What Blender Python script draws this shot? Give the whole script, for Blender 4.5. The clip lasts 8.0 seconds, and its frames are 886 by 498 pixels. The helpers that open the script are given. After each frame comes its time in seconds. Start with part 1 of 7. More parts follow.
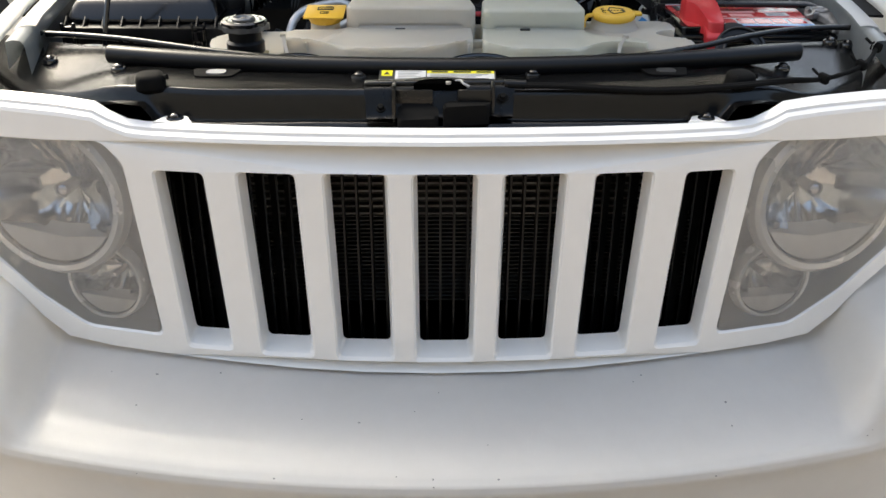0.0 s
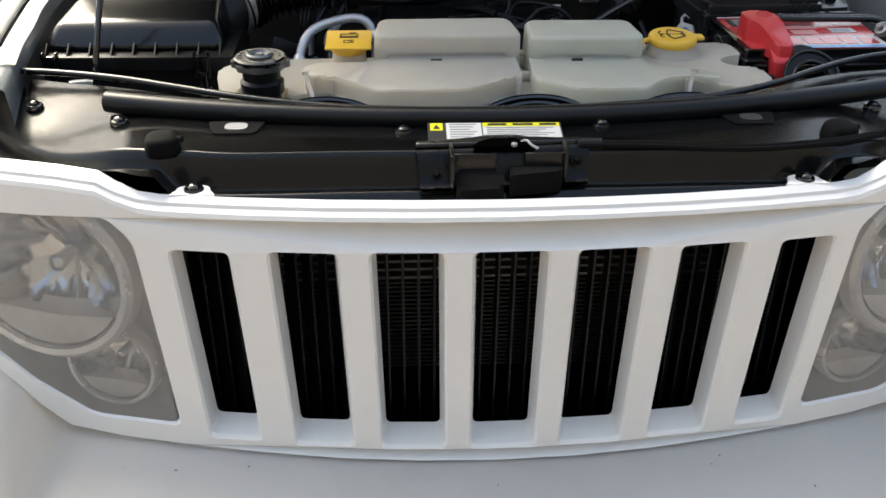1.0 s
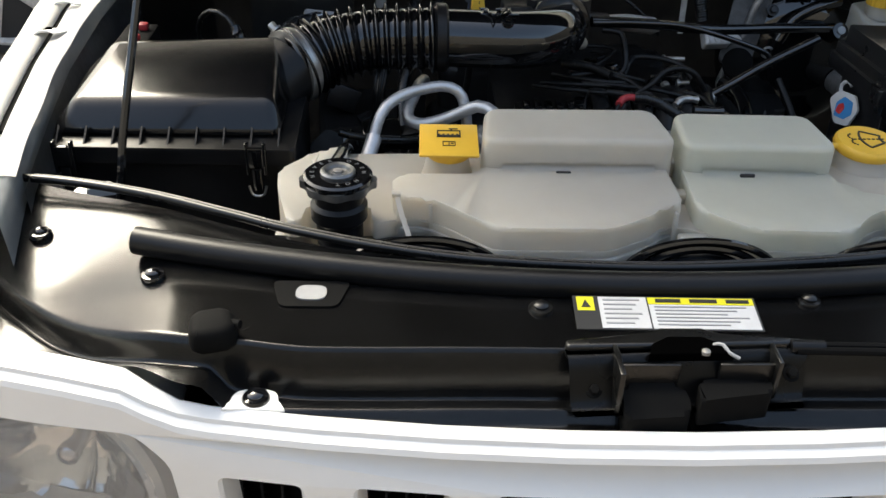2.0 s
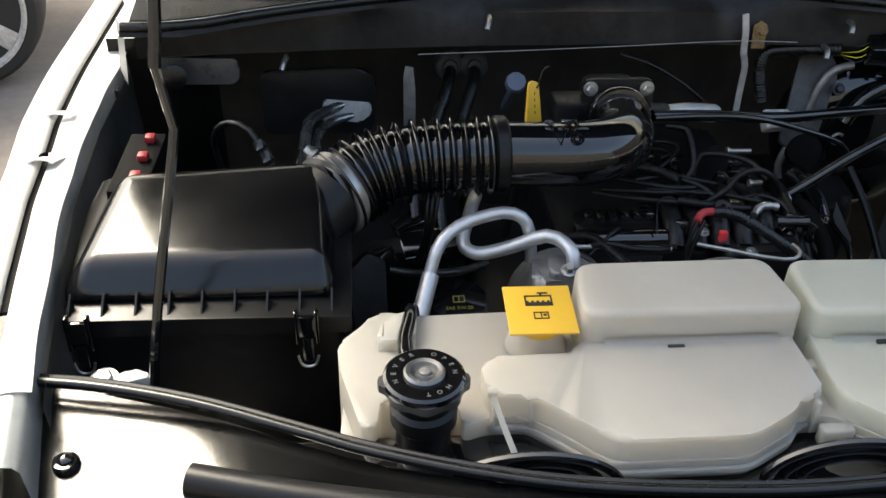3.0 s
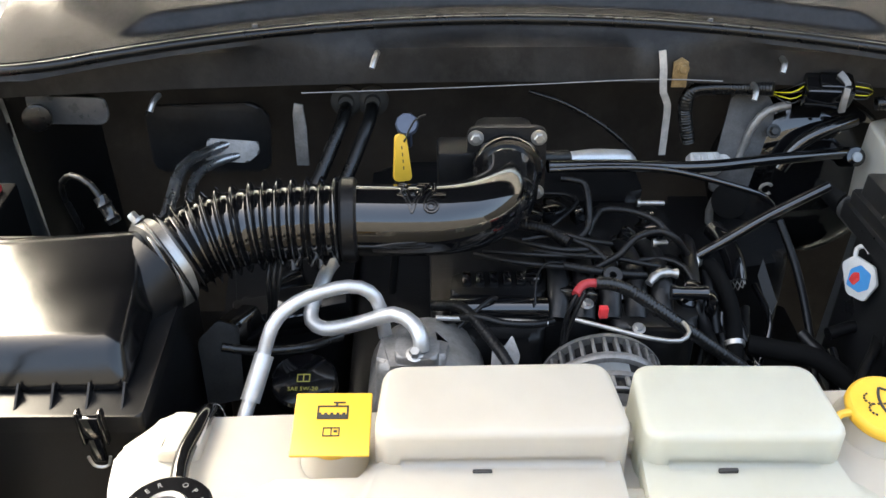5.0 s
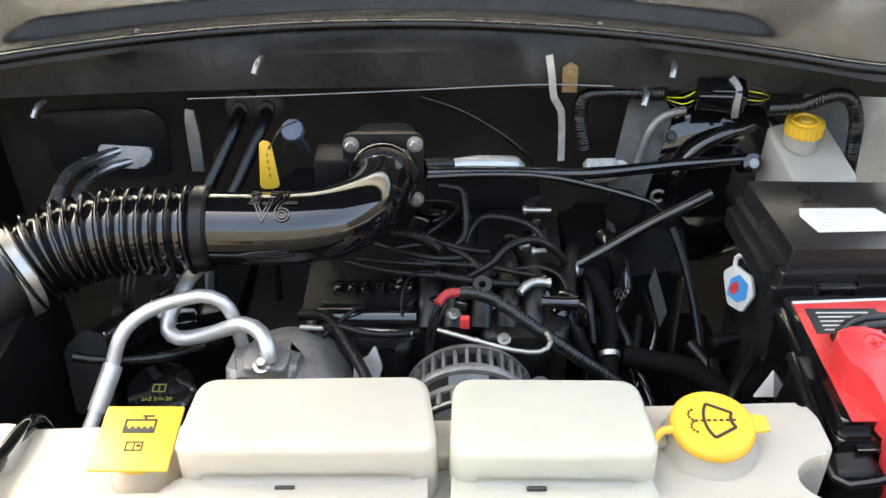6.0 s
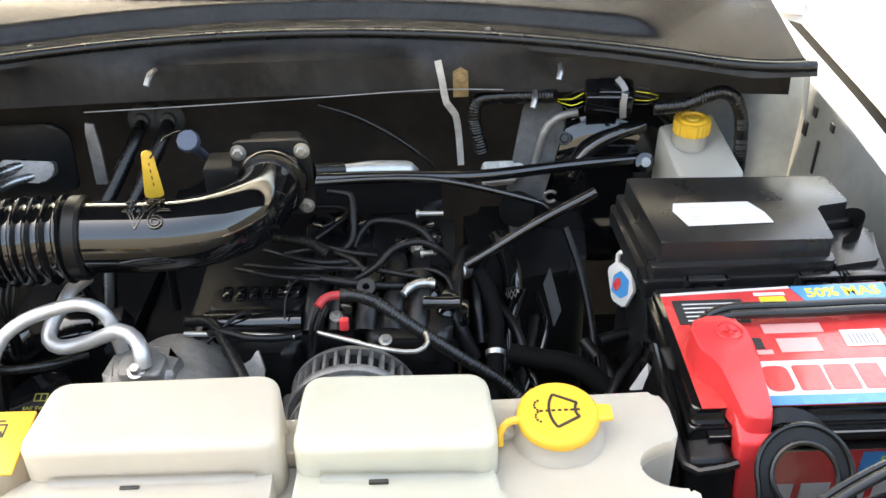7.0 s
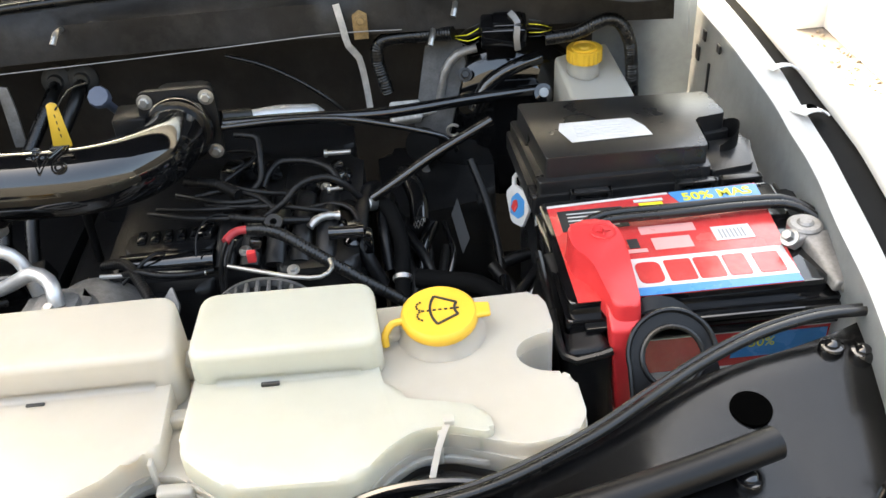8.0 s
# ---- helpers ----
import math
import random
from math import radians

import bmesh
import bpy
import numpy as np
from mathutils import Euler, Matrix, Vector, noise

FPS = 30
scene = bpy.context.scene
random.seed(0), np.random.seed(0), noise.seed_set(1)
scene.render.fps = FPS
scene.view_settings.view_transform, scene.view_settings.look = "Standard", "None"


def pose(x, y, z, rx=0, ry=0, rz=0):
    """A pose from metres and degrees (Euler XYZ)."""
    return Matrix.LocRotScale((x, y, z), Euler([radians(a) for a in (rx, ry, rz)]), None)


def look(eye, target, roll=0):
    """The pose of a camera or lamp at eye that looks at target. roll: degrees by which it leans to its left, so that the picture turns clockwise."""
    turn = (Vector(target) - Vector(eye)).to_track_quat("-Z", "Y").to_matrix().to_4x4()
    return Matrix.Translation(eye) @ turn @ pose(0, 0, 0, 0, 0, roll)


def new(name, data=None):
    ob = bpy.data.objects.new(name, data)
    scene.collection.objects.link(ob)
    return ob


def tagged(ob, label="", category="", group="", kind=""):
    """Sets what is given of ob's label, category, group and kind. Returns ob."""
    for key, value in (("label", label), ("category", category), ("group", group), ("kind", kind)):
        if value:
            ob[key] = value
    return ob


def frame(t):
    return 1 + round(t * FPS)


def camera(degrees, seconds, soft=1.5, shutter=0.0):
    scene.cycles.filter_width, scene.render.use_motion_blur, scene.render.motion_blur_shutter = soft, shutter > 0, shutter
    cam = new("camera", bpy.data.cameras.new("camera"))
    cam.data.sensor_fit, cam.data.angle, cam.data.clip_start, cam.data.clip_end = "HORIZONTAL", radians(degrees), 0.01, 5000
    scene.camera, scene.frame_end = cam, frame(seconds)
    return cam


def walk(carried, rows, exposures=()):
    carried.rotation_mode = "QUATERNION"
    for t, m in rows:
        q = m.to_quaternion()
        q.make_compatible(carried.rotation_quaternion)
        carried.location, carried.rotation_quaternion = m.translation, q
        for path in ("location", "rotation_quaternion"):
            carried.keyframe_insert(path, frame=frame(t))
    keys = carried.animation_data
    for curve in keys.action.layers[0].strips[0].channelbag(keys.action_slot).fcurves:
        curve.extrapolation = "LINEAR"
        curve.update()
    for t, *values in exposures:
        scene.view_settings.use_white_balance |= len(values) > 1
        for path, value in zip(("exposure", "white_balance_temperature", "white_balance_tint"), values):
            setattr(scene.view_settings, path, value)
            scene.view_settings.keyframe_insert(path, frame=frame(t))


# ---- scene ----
cam = camera(51.5, 8.0)
PATH = [
    (0, (-0.01, -1.114, 1.436), (0.011, 0.669, 0.531), 0.2),
    (0.5, (-0.087, -1.067, 1.473), (-0.003, 0.697, 0.534), -0.1),
    (1, (-0.126, -0.895, 1.5), (-0.021, 0.834, 0.501), 0.5),
    (1.5, (-0.157, -0.696, 1.533), (-0.1, 1.006, 0.485), 0.8),
    (2, (-0.225, -0.516, 1.549), (-0.155, 1.162, 0.462), 1.7),
    (2.2, (-0.256, -0.45, 1.568), (-0.173, 1.204, 0.447), 1.8),
    (3.3, (-0.348, -0.25, 1.634), (-0.163, 1.416, 0.544), 2.2),
    (3.5, (-0.343, -0.234, 1.639), (-0.151, 1.45, 0.577), 2.7),
    (4, (-0.284, -0.197, 1.646), (-0.121, 1.481, 0.569), 3.3),
    (5.3, (-0.053, -0.135, 1.663), (-0.039, 1.487, 0.493), -0.4),
    (5.5, (-0.018, -0.13, 1.662), (-0.012, 1.492, 0.492), -0.5),
    (6, (0.065, -0.131, 1.66), (0.063, 1.498, 0.5), -0.4),
    (6.5, (0.131, -0.138, 1.659), (0.137, 1.504, 0.518), -0.6),
    (7, (0.188, -0.152, 1.653), (0.205, 1.497, 0.521), -1.5),
    (7.5, (0.24, -0.182, 1.639), (0.281, 1.459, 0.497), -2.3),
    (8, (0.267, -0.231, 1.63), (0.337, 1.387, 0.458), -4.0),
]
walk(cam, [(t, look(eye, target, roll)) for t, eye, target, roll in PATH],
     [(0.0, 1.75, 7100, 4), (1.0, 1.65, 7050, 3), (2.2, 1.65, 7000, 3), (3.3, 2.25, 7150, 4), (4.2, 2.85, 7250, 4), (5.5, 3.2, 7700, 5), (6.5, 3.36, 7950, 4), (7.2, 3.38, 8050, 4), (8.0, 3.22, 8200, 4)])

# ---- world, sun, exposure ----
world = bpy.data.worlds.new("world")
scene.world = world
world.use_nodes = True
wn = world.node_tree.nodes
sky = wn.new("ShaderNodeTexSky")
sky.sky_type, sky.sun_disc = "NISHITA", False
sky.sun_elevation, sky.sun_rotation = radians(51), radians(-34)
sky.dust_density = 6.0
wn["Background"].inputs["Strength"].default_value = 0.15
world.node_tree.links.new(sky.outputs["Color"], wn["Background"].inputs["Color"])
sun = new("sun", bpy.data.lights.new("sun", "SUN"))
sun.data.energy, sun.data.angle, sun.data.color = 1.9, radians(33), (1.0, 0.98, 0.945)
sun.matrix_world = look((-0.352, 0.522, 0.777), (0, 0, 0))


# ---- materials ----
def material(name, base, rough=0.5, metal=0.0, coat=0.0, vary=0.12, scale=18.0, bump=0.0, bump_scale=250.0, dirt=0.0,
             dirt_colour=(0.10, 0.08, 0.06), rough_vary=0.08, sheen=0.5, subsurface=0.0, bump_depth=0.001):
    m = bpy.data.materials.new(name)
    m.use_nodes = True
    nt = m.node_tree
    n, l = nt.nodes, nt.links
    b = n["Principled BSDF"]
    tc = n.new("ShaderNodeTexCoord")
    big = n.new("ShaderNodeTexNoise")
    big.inputs["Scale"].default_value, big.inputs["Detail"].default_value = scale, 6
    fine = n.new("ShaderNodeTexNoise")
    fine.inputs["Scale"].default_value, fine.inputs["Detail"].default_value = scale * 9, 4
    l.new(tc.outputs["Object"], big.inputs["Vector"])
    l.new(tc.outputs["Object"], fine.inputs["Vector"])
    add = n.new("ShaderNodeMath")
    add.operation = "MULTIPLY_ADD"
    l.new(fine.outputs["Fac"], add.inputs[0])
    add.inputs[1].default_value = 0.4
    l.new(big.outputs["Fac"], add.inputs[2])
    ramp = n.new("ShaderNodeMapRange")
    ramp.inputs["From Min"].default_value, ramp.inputs["From Max"].default_value = 0.25, 1.15
    ramp.inputs["To Min"].default_value, ramp.inputs["To Max"].default_value = 1 - 1.6 * vary, 1 + 1.6 * vary
    l.new(add.outputs[0], ramp.inputs["Value"])
    mul = n.new("ShaderNodeVectorMath")
    mul.operation = "SCALE"
    mul.inputs[0].default_value = base
    l.new(ramp.outputs["Result"], mul.inputs["Scale"])
    colour = mul.outputs["Vector"]
    if dirt:
        spots = n.new("ShaderNodeTexNoise")
        spots.inputs["Scale"].default_value, spots.inputs["Detail"].default_value = scale * 2.3, 8
        spots.inputs["Roughness"].default_value = 0.7
        l.new(tc.outputs["Object"], spots.inputs["Vector"])
        cut = n.new("ShaderNodeMapRange")
        cut.inputs["From Min"].default_value, cut.inputs["From Max"].default_value = 0.48, 0.85
        cut.inputs["To Max"].default_value = dirt
        l.new(spots.outputs["Fac"], cut.inputs["Value"])
        mix = n.new("ShaderNodeMix")
        mix.data_type = "RGBA"
        l.new(cut.outputs["Result"], mix.inputs["Factor"])
        l.new(colour, mix.inputs["A"])
        mix.inputs["B"].default_value = (*dirt_colour, 1)
        colour = mix.outputs["Result"]
    l.new(colour, b.inputs["Base Color"])
    rr = n.new("ShaderNodeMapRange")
    rr.inputs["From Min"].default_value, rr.inputs["From Max"].default_value = 0.15, 0.85
    rr.inputs["To Min"].default_value, rr.inputs["To Max"].default_value = max(rough - rough_vary, 0.02), rough + rough_vary
    l.new(big.outputs["Fac"], rr.inputs["Value"])
    l.new(rr.outputs["Result"], b.inputs["Roughness"])
    b.inputs["Metallic"].default_value = metal
    b.inputs["Coat Weight"].default_value = coat
    b.inputs["Coat Roughness"].default_value = 0.08
    b.inputs["Specular IOR Level"].default_value = sheen
    if subsurface:
        b.inputs["Subsurface Weight"].default_value = subsurface
        b.inputs["Subsurface Radius"].default_value = (1.0, 0.9, 0.75)
        b.inputs["Subsurface Scale"].default_value = 0.03
    if bump:
        bn = n.new("ShaderNodeTexNoise")
        bn.inputs["Scale"].default_value, bn.inputs["Detail"].default_value = bump_scale, 3
        l.new(tc.outputs["Object"], bn.inputs["Vector"])
        bp = n.new("ShaderNodeBump")
        bp.inputs["Strength"].default_value, bp.inputs["Distance"].default_value = bump, bump_depth
        l.new(bn.outputs["Fac"], bp.inputs["Height"])
        l.new(bp.outputs["Normal"], b.inputs["Normal"])
    return m


WHITE = material("white_paint", (0.80, 0.79, 0.765), 0.42, coat=0.15, vary=0.03, scale=6, dirt=0.10, dirt_colour=(0.62, 0.59, 0.54))
COVER = material("satin_black_plastic", (0.008, 0.008, 0.0082), 0.19, vary=0.3, bump=0.03, bump_scale=700, rough_vary=0.05, sheen=0.75)
GLOSSY = material("glossy_black_plastic", (0.005, 0.005, 0.0055), 0.07, vary=0.3, scale=25, rough_vary=0.035, sheen=0.9)
RUBBER = material("black_rubber", (0.0055, 0.0055, 0.0055), 0.28, vary=0.3)
DARK = material("oily_black_metal", (0.006, 0.006, 0.0065), 0.42, vary=0.5, scale=30, bump=0.3, bump_scale=300, dirt=0.3, dirt_colour=(0.016, 0.016, 0.016))
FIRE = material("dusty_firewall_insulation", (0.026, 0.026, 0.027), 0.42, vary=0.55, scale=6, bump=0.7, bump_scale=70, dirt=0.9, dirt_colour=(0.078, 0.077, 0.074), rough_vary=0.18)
FIRELOW = material("shaded_firewall", (0.015, 0.015, 0.0157), 0.45, vary=0.5, scale=8, bump=0.6, bump_scale=60, dirt=0.7, dirt_colour=(0.042, 0.042, 0.041), rough_vary=0.15)
COWL = material("satin_black_cowl_plastic", (0.036, 0.036, 0.038), 0.16, vary=0.25, bump=0.3, bump_scale=900)
TANK = material("cream_translucent_plastic", (0.645, 0.610, 0.540), 0.34, vary=0.08, scale=7, dirt=0.22, dirt_colour=(0.50, 0.43, 0.30), subsurface=0.75)
YELLOW = material("yellow_plastic", (0.75, 0.445, 0.045), 0.4, vary=0.06)
ALU = material("bare_aluminium", (0.60, 0.60, 0.60), 0.45, metal=0.75, vary=0.15, scale=40)
CAST = material("cast_aluminium", (0.30, 0.29, 0.28), 0.55, metal=0.7, vary=0.3, scale=35, bump=0.4, bump_scale=300, dirt=0.5, dirt_colour=(0.07, 0.06, 0.05))
STEEL = material("zinc_steel", (0.45, 0.44, 0.42), 0.38, metal=0.9, vary=0.2, scale=60)
RUST = material("rusty_steel", (0.30, 0.20, 0.09), 0.6, metal=0.4, vary=0.4, scale=80)
RED = material("red_plastic", (0.62, 0.035, 0.04), 0.35, vary=0.08)
LABELRED = material("red_label_print", (0.60, 0.045, 0.045), 0.25, vary=0.10, coat=0.4, bump=0.5, bump_scale=38, bump_depth=0.0022, dirt=0.18, dirt_colour=(0.55, 0.30, 0.27))
LABELWHITE = material("white_label_print", (0.60, 0.595, 0.585), 0.35, vary=0.08, scale=40)
LABELBLUE = material("blue_label_print", (0.05, 0.25, 0.55), 0.3, vary=0.1)
LABELYELLOW = material("yellow_label_print", (0.74, 0.68, 0.03), 0.35, vary=0.05)
INK = material("black_ink", (0.02, 0.02, 0.02), 0.5, vary=0.1)
GREYINK = material("grey_ink", (0.30, 0.30, 0.30), 0.5, vary=0.1)
INNER = material("grey_inner_body_paint", (0.33, 0.355, 0.365), 0.32, vary=0.15, scale=8, coat=0.3, dirt=0.4, dirt_colour=(0.12, 0.12, 0.118))
CHROME = material("chromed_reflector", (0.95, 0.95, 0.95), 0.10, metal=1.0, vary=0.05, bump=0.15, bump_scale=40, bump_depth=0.003)
LAMPGREY = material("silvered_lamp_housing", (0.82, 0.82, 0.82), 0.30, metal=0.0, vary=0.06)
LINING = material("black_hood_lining", (0.007, 0.007, 0.0075), 0.9, vary=0.3, sheen=0.2)
PALE = material("pale_dusty_metal", (0.55, 0.53, 0.50), 0.45, metal=0.2, vary=0.3, scale=60)
SATIN = material("satin_black_moulding", (0.005, 0.005, 0.0055), 0.36, vary=0.4, scale=14, bump=0.12, bump_scale=500, dirt=0.15, dirt_colour=(0.014, 0.014, 0.014), rough_vary=0.1, sheen=0.3)
LIDBLACK = material("scuffed_gloss_black", (0.005, 0.005, 0.0055), 0.17, vary=0.4, scale=12, rough_vary=0.10, sheen=0.5, bump=0.05, bump_scale=120)
DULLSTEEL = material("dull_dark_steel", (0.34, 0.34, 0.34), 0.27, metal=0.9, vary=0.35, scale=50)
DULLPLUG = material("dusty_dark_plug", (0.030, 0.030, 0.029), 0.6, vary=0.3)
TANKGREEN = material("greenish_translucent_plastic", (0.625, 0.622, 0.545), 0.34, vary=0.08, scale=7, dirt=0.22, dirt_colour=(0.36, 0.33, 0.22), subsurface=0.75)
for plastic, glow in ((TANK, (0.78, 0.74, 0.66)), (TANKGREEN, (0.75, 0.75, 0.66))):
    # thin milky plastic lets light through to its other walls
    tree = plastic.node_tree
    out = next(q for q in tree.nodes if q.type == "OUTPUT_MATERIAL")
    skin = out.inputs["Surface"].links[0].from_socket
    through_light = tree.nodes.new("ShaderNodeBsdfTranslucent")
    through_light.inputs["Color"].default_value = (*glow, 1)
    mixer = tree.nodes.new("ShaderNodeMixShader")
    mixer.inputs[0].default_value = 0.42
    tree.links.new(skin, mixer.inputs[1])
    tree.links.new(through_light.outputs[0], mixer.inputs[2])
    tree.links.new(mixer.outputs[0], out.inputs["Surface"])
GAP = material("matte_black", (0.004, 0.004, 0.004), 0.8, vary=0.2, sheen=0.1)
HOLE = material("hole_black", (0.001, 0.001, 0.001), 0.9, vary=0.1, sheen=0.0)
TYRE = material("tyre_rubber", (0.02, 0.02, 0.02), 0.7, vary=0.2)
GROUND = material("dusty_concrete_ground", (0.165, 0.140, 0.118), 0.9, vary=0.3, scale=3, bump=0.6, bump_scale=60, dirt=0.5, dirt_colour=(0.10, 0.080, 0.066))
PLASTER = material("white_plaster", (0.78, 0.77, 0.74), 0.85, vary=0.08, scale=4, bump=0.5, bump_scale=80, dirt=0.25, dirt_colour=(0.5, 0.46, 0.42))


def clear_material(name, tint, haze):
    m = bpy.data.materials.new(name)
    m.use_nodes = True
    n, l = m.node_tree.nodes, m.node_tree.links
    n.remove(n["Principled BSDF"])
    clear, gloss, milk = n.new("ShaderNodeBsdfTransparent"), n.new("ShaderNodeBsdfGlossy"), n.new("ShaderNodeBsdfDiffuse")
    clear.inputs["Color"].default_value = (*tint, 1)
    gloss.inputs["Roughness"].default_value = 0.06
    milk.inputs["Color"].default_value = (0.82, 0.82, 0.81, 1)
    cloud = n.new("ShaderNodeTexNoise")
    cloud.inputs["Scale"].default_value = 9
    amount = n.new("ShaderNodeMapRange")
    amount.inputs["To Min"].default_value, amount.inputs["To Max"].default_value = haze * 0.7, haze * 1.3
    l.new(cloud.outputs["Fac"], amount.inputs["Value"])
    a, b = n.new("ShaderNodeMixShader"), n.new("ShaderNodeMixShader")
    l.new(amount.outputs["Result"], a.inputs["Fac"])
    l.new(clear.outputs[0], a.inputs[1])
    l.new(milk.outputs[0], a.inputs[2])
    fres = n.new("ShaderNodeFresnel")
    fres.inputs["IOR"].default_value = 1.5
    l.new(fres.outputs[0], b.inputs["Fac"])
    l.new(a.outputs[0], b.inputs[1])
    l.new(gloss.outputs[0], b.inputs[2])
    l.new(b.outputs[0], n["Material Output"].inputs["Surface"])
    return m


LENS = clear_material("clear_lamp_lens", (0.97, 0.97, 0.97), 0.18)
GLASS = clear_material("windscreen_glass", (0.45, 0.52, 0.50), 0.05)


# ---- mesh helpers ----
WORLD_OF = {}


def finish(bm, angle=38):
    bmesh.ops.recalc_face_normals(bm, faces=bm.faces[:])
    for f in bm.faces:
        f.smooth = True
    for e in bm.edges:
        e.smooth = len(e.link_faces) == 2 and e.calc_face_angle(0) < radians(angle)


def part(name, bm, mat, parent=None, label="", angle=38):
    finish(bm, angle)
    me = bpy.data.meshes.new(name)
    bm.to_mesh(me)
    bm.free()
    me.materials.append(mat)
    ob = new(name, me)
    WORLD_OF[ob] = Matrix()
    if parent:
        ob.parent = parent
        ob.matrix_parent_inverse = WORLD_OF[parent].inverted()
    if label:
        tagged(ob, label)
    return ob


def thing(name, place, label, category, group="", kind=""):
    ob = new(name)
    ob.location = place
    ob.empty_display_size = 0.02
    WORLD_OF[ob] = Matrix.Translation(place)
    return tagged(ob, label, category, group, kind)


def single(name, bm, mat, label, category, group="", kind="", angle=38):
    return tagged(part(name, bm, mat, None, "", angle), label, category, group, kind)


def curve(pts, step=0.012):
    """Points along a smooth line through pts."""
    p = [Vector(q) for q in pts]
    if len(p) == 2:
        n = max(2, int((p[1] - p[0]).length / step))
        return [p[0].lerp(p[1], i / n) for i in range(n + 1)]
    ext = [2 * p[0] - p[1], *p, 2 * p[-1] - p[-2]]
    out = []
    for i in range(1, len(ext) - 2):
        a, b, c, d = ext[i - 1:i + 3]
        n = max(2, int((c - b).length / step))
        for k in range(n):
            t = k / n
            out.append(0.5 * ((2 * b) + (c - a) * t + (2 * a - 5 * b + 4 * c - d) * t * t + (3 * b - a - 3 * c + d) * t ** 3))
    return out + [p[-1]]


def tube(bm, pts, r, n=12, step=0.012, radius=None, flat=1.0, line=None):
    """A round bar along pts; radius(s) scales r, s from 0 to 1."""
    line = line or curve(pts, step)
    tan = [(line[min(i + 1, len(line) - 1)] - line[max(i - 1, 0)]).normalized() for i in range(len(line))]
    side = tan[0].orthogonal().normalized()
    if abs(tan[0].z) < 0.9:
        side = tan[0].cross(Vector((0, 0, 1))).normalized()
    rings = []
    for i, (c, t) in enumerate(zip(line, tan)):
        side = (side - t * side.dot(t)).normalized()
        up = t.cross(side)
        k = r * (radius(i / (len(line) - 1)) if radius else 1)
        rings.append([bm.verts.new(c + side * (k * math.cos(a)) + up * (k * flat * math.sin(a))) for a in (2 * math.pi * j / n for j in range(n))])
    for a, b in zip(rings, rings[1:]):
        for j in range(n):
            bm.faces.new((a[j], a[(j + 1) % n], b[(j + 1) % n], b[j]))
    bm.faces.new(rings[0][::-1])
    bm.faces.new(rings[-1])
    return bm


def lathe(bm, profile, m, n=32, caps=True):
    """Turns the (radius, height) profile about the z axis of m."""
    rings = []
    for r, h in profile:
        rings.append([bm.verts.new(m @ Vector((max(r, 1e-5) * math.cos(a), max(r, 1e-5) * math.sin(a), h))) for a in (2 * math.pi * j / n for j in range(n))])
    for a, b in zip(rings, rings[1:]):
        for j in range(n):
            bm.faces.new((a[j], a[(j + 1) % n], b[(j + 1) % n], b[j]))
    if caps:
        bm.faces.new(rings[0][::-1])
        bm.faces.new(rings[-1])
    return bm


def rounded(poly, r, n=4):
    out = []
    for i, p in enumerate(poly):
        p, a, b = Vector(p), Vector(poly[i - 1]), Vector(poly[(i + 1) % len(poly)])
        da, db = a - p, b - p
        k = min(r, da.length * 0.45, db.length * 0.45)
        s, e = p + da.normalized() * k, p + db.normalized() * k
        for j in range(n + 1):
            t = j / n
            out.append((s * (1 - t) ** 2 + 2 * p * t * (1 - t) + e * t * t))
    return [(v.x, v.y) for v in out]


def prism(bm, poly, z0, z1, bevel=0.004, corner=0.0, m=None, top=None, seg=3, draft=0.0):
    """An upright body on a plan outline; top(x, y) adds to the upper height."""
    if corner:
        poly = rounded(poly, corner)
    c = sum((Vector(p) for p in poly), Vector((0, 0))) / len(poly)
    lo = [bm.verts.new((p[0], p[1], z0)) for p in poly]
    hi = []
    for p in poly:
        q = c + (Vector(p) - c) * (1 - draft)
        hi.append(bm.verts.new((q.x, q.y, z1 + (top(q.x, q.y) if top else 0))))
    k = len(poly)
    faces = [bm.faces.new(lo[::-1]), bm.faces.new(hi)]
    faces += [bm.faces.new((lo[i], lo[(i + 1) % k], hi[(i + 1) % k], hi[i])) for i in range(k)]
    verts = lo + hi
    if bevel:
        es = [e for e in faces[1].edges]
        if not corner:
            es = list({e for f in faces for e in f.edges})
        got = bmesh.ops.bevel(bm, geom=es, offset=bevel, segments=seg, affect="EDGES", profile=0.5)
        verts = list({v for f in faces if f.is_valid for v in f.verts} | {v for v in got["verts"]})
    if m is not None:
        bmesh.ops.transform(bm, matrix=m, verts=list({v for v in verts if v.is_valid}))
    return bm


def box(bm, c, s, bevel=0.003, m=None, seg=2):
    x, y, z = s[0] / 2, s[1] / 2, s[2] / 2
    base = Matrix.Translation(c) if m is None else m @ Matrix.Translation(c)
    return prism(bm, [(-x, -y), (x, -y), (x, y), (-x, y)], -z, z, min(bevel, x, y, z), m=base, seg=seg)


def sheet(bm, f, us, vs, thick=0.0):
    """A surface f(u, v) over a grid, made solid by thick along its normals."""
    grid = [[bm.verts.new(f(u, v)) for v in vs] for u in us]
    faces = [bm.faces.new((grid[i][j], grid[i + 1][j], grid[i + 1][j + 1], grid[i][j + 1])) for i in range(len(us) - 1) for j in range(len(vs) - 1)]
    if thick:
        bmesh.ops.solidify(bm, geom=faces, thickness=thick)
    return bm


def steps(a, b, n):
    return [a + (b - a) * i / n for i in range(n + 1)]


def smoothstep(a, b, x):
    t = min(max((x - a) / (b - a), 0), 1)
    return t * t * (3 - 2 * t)


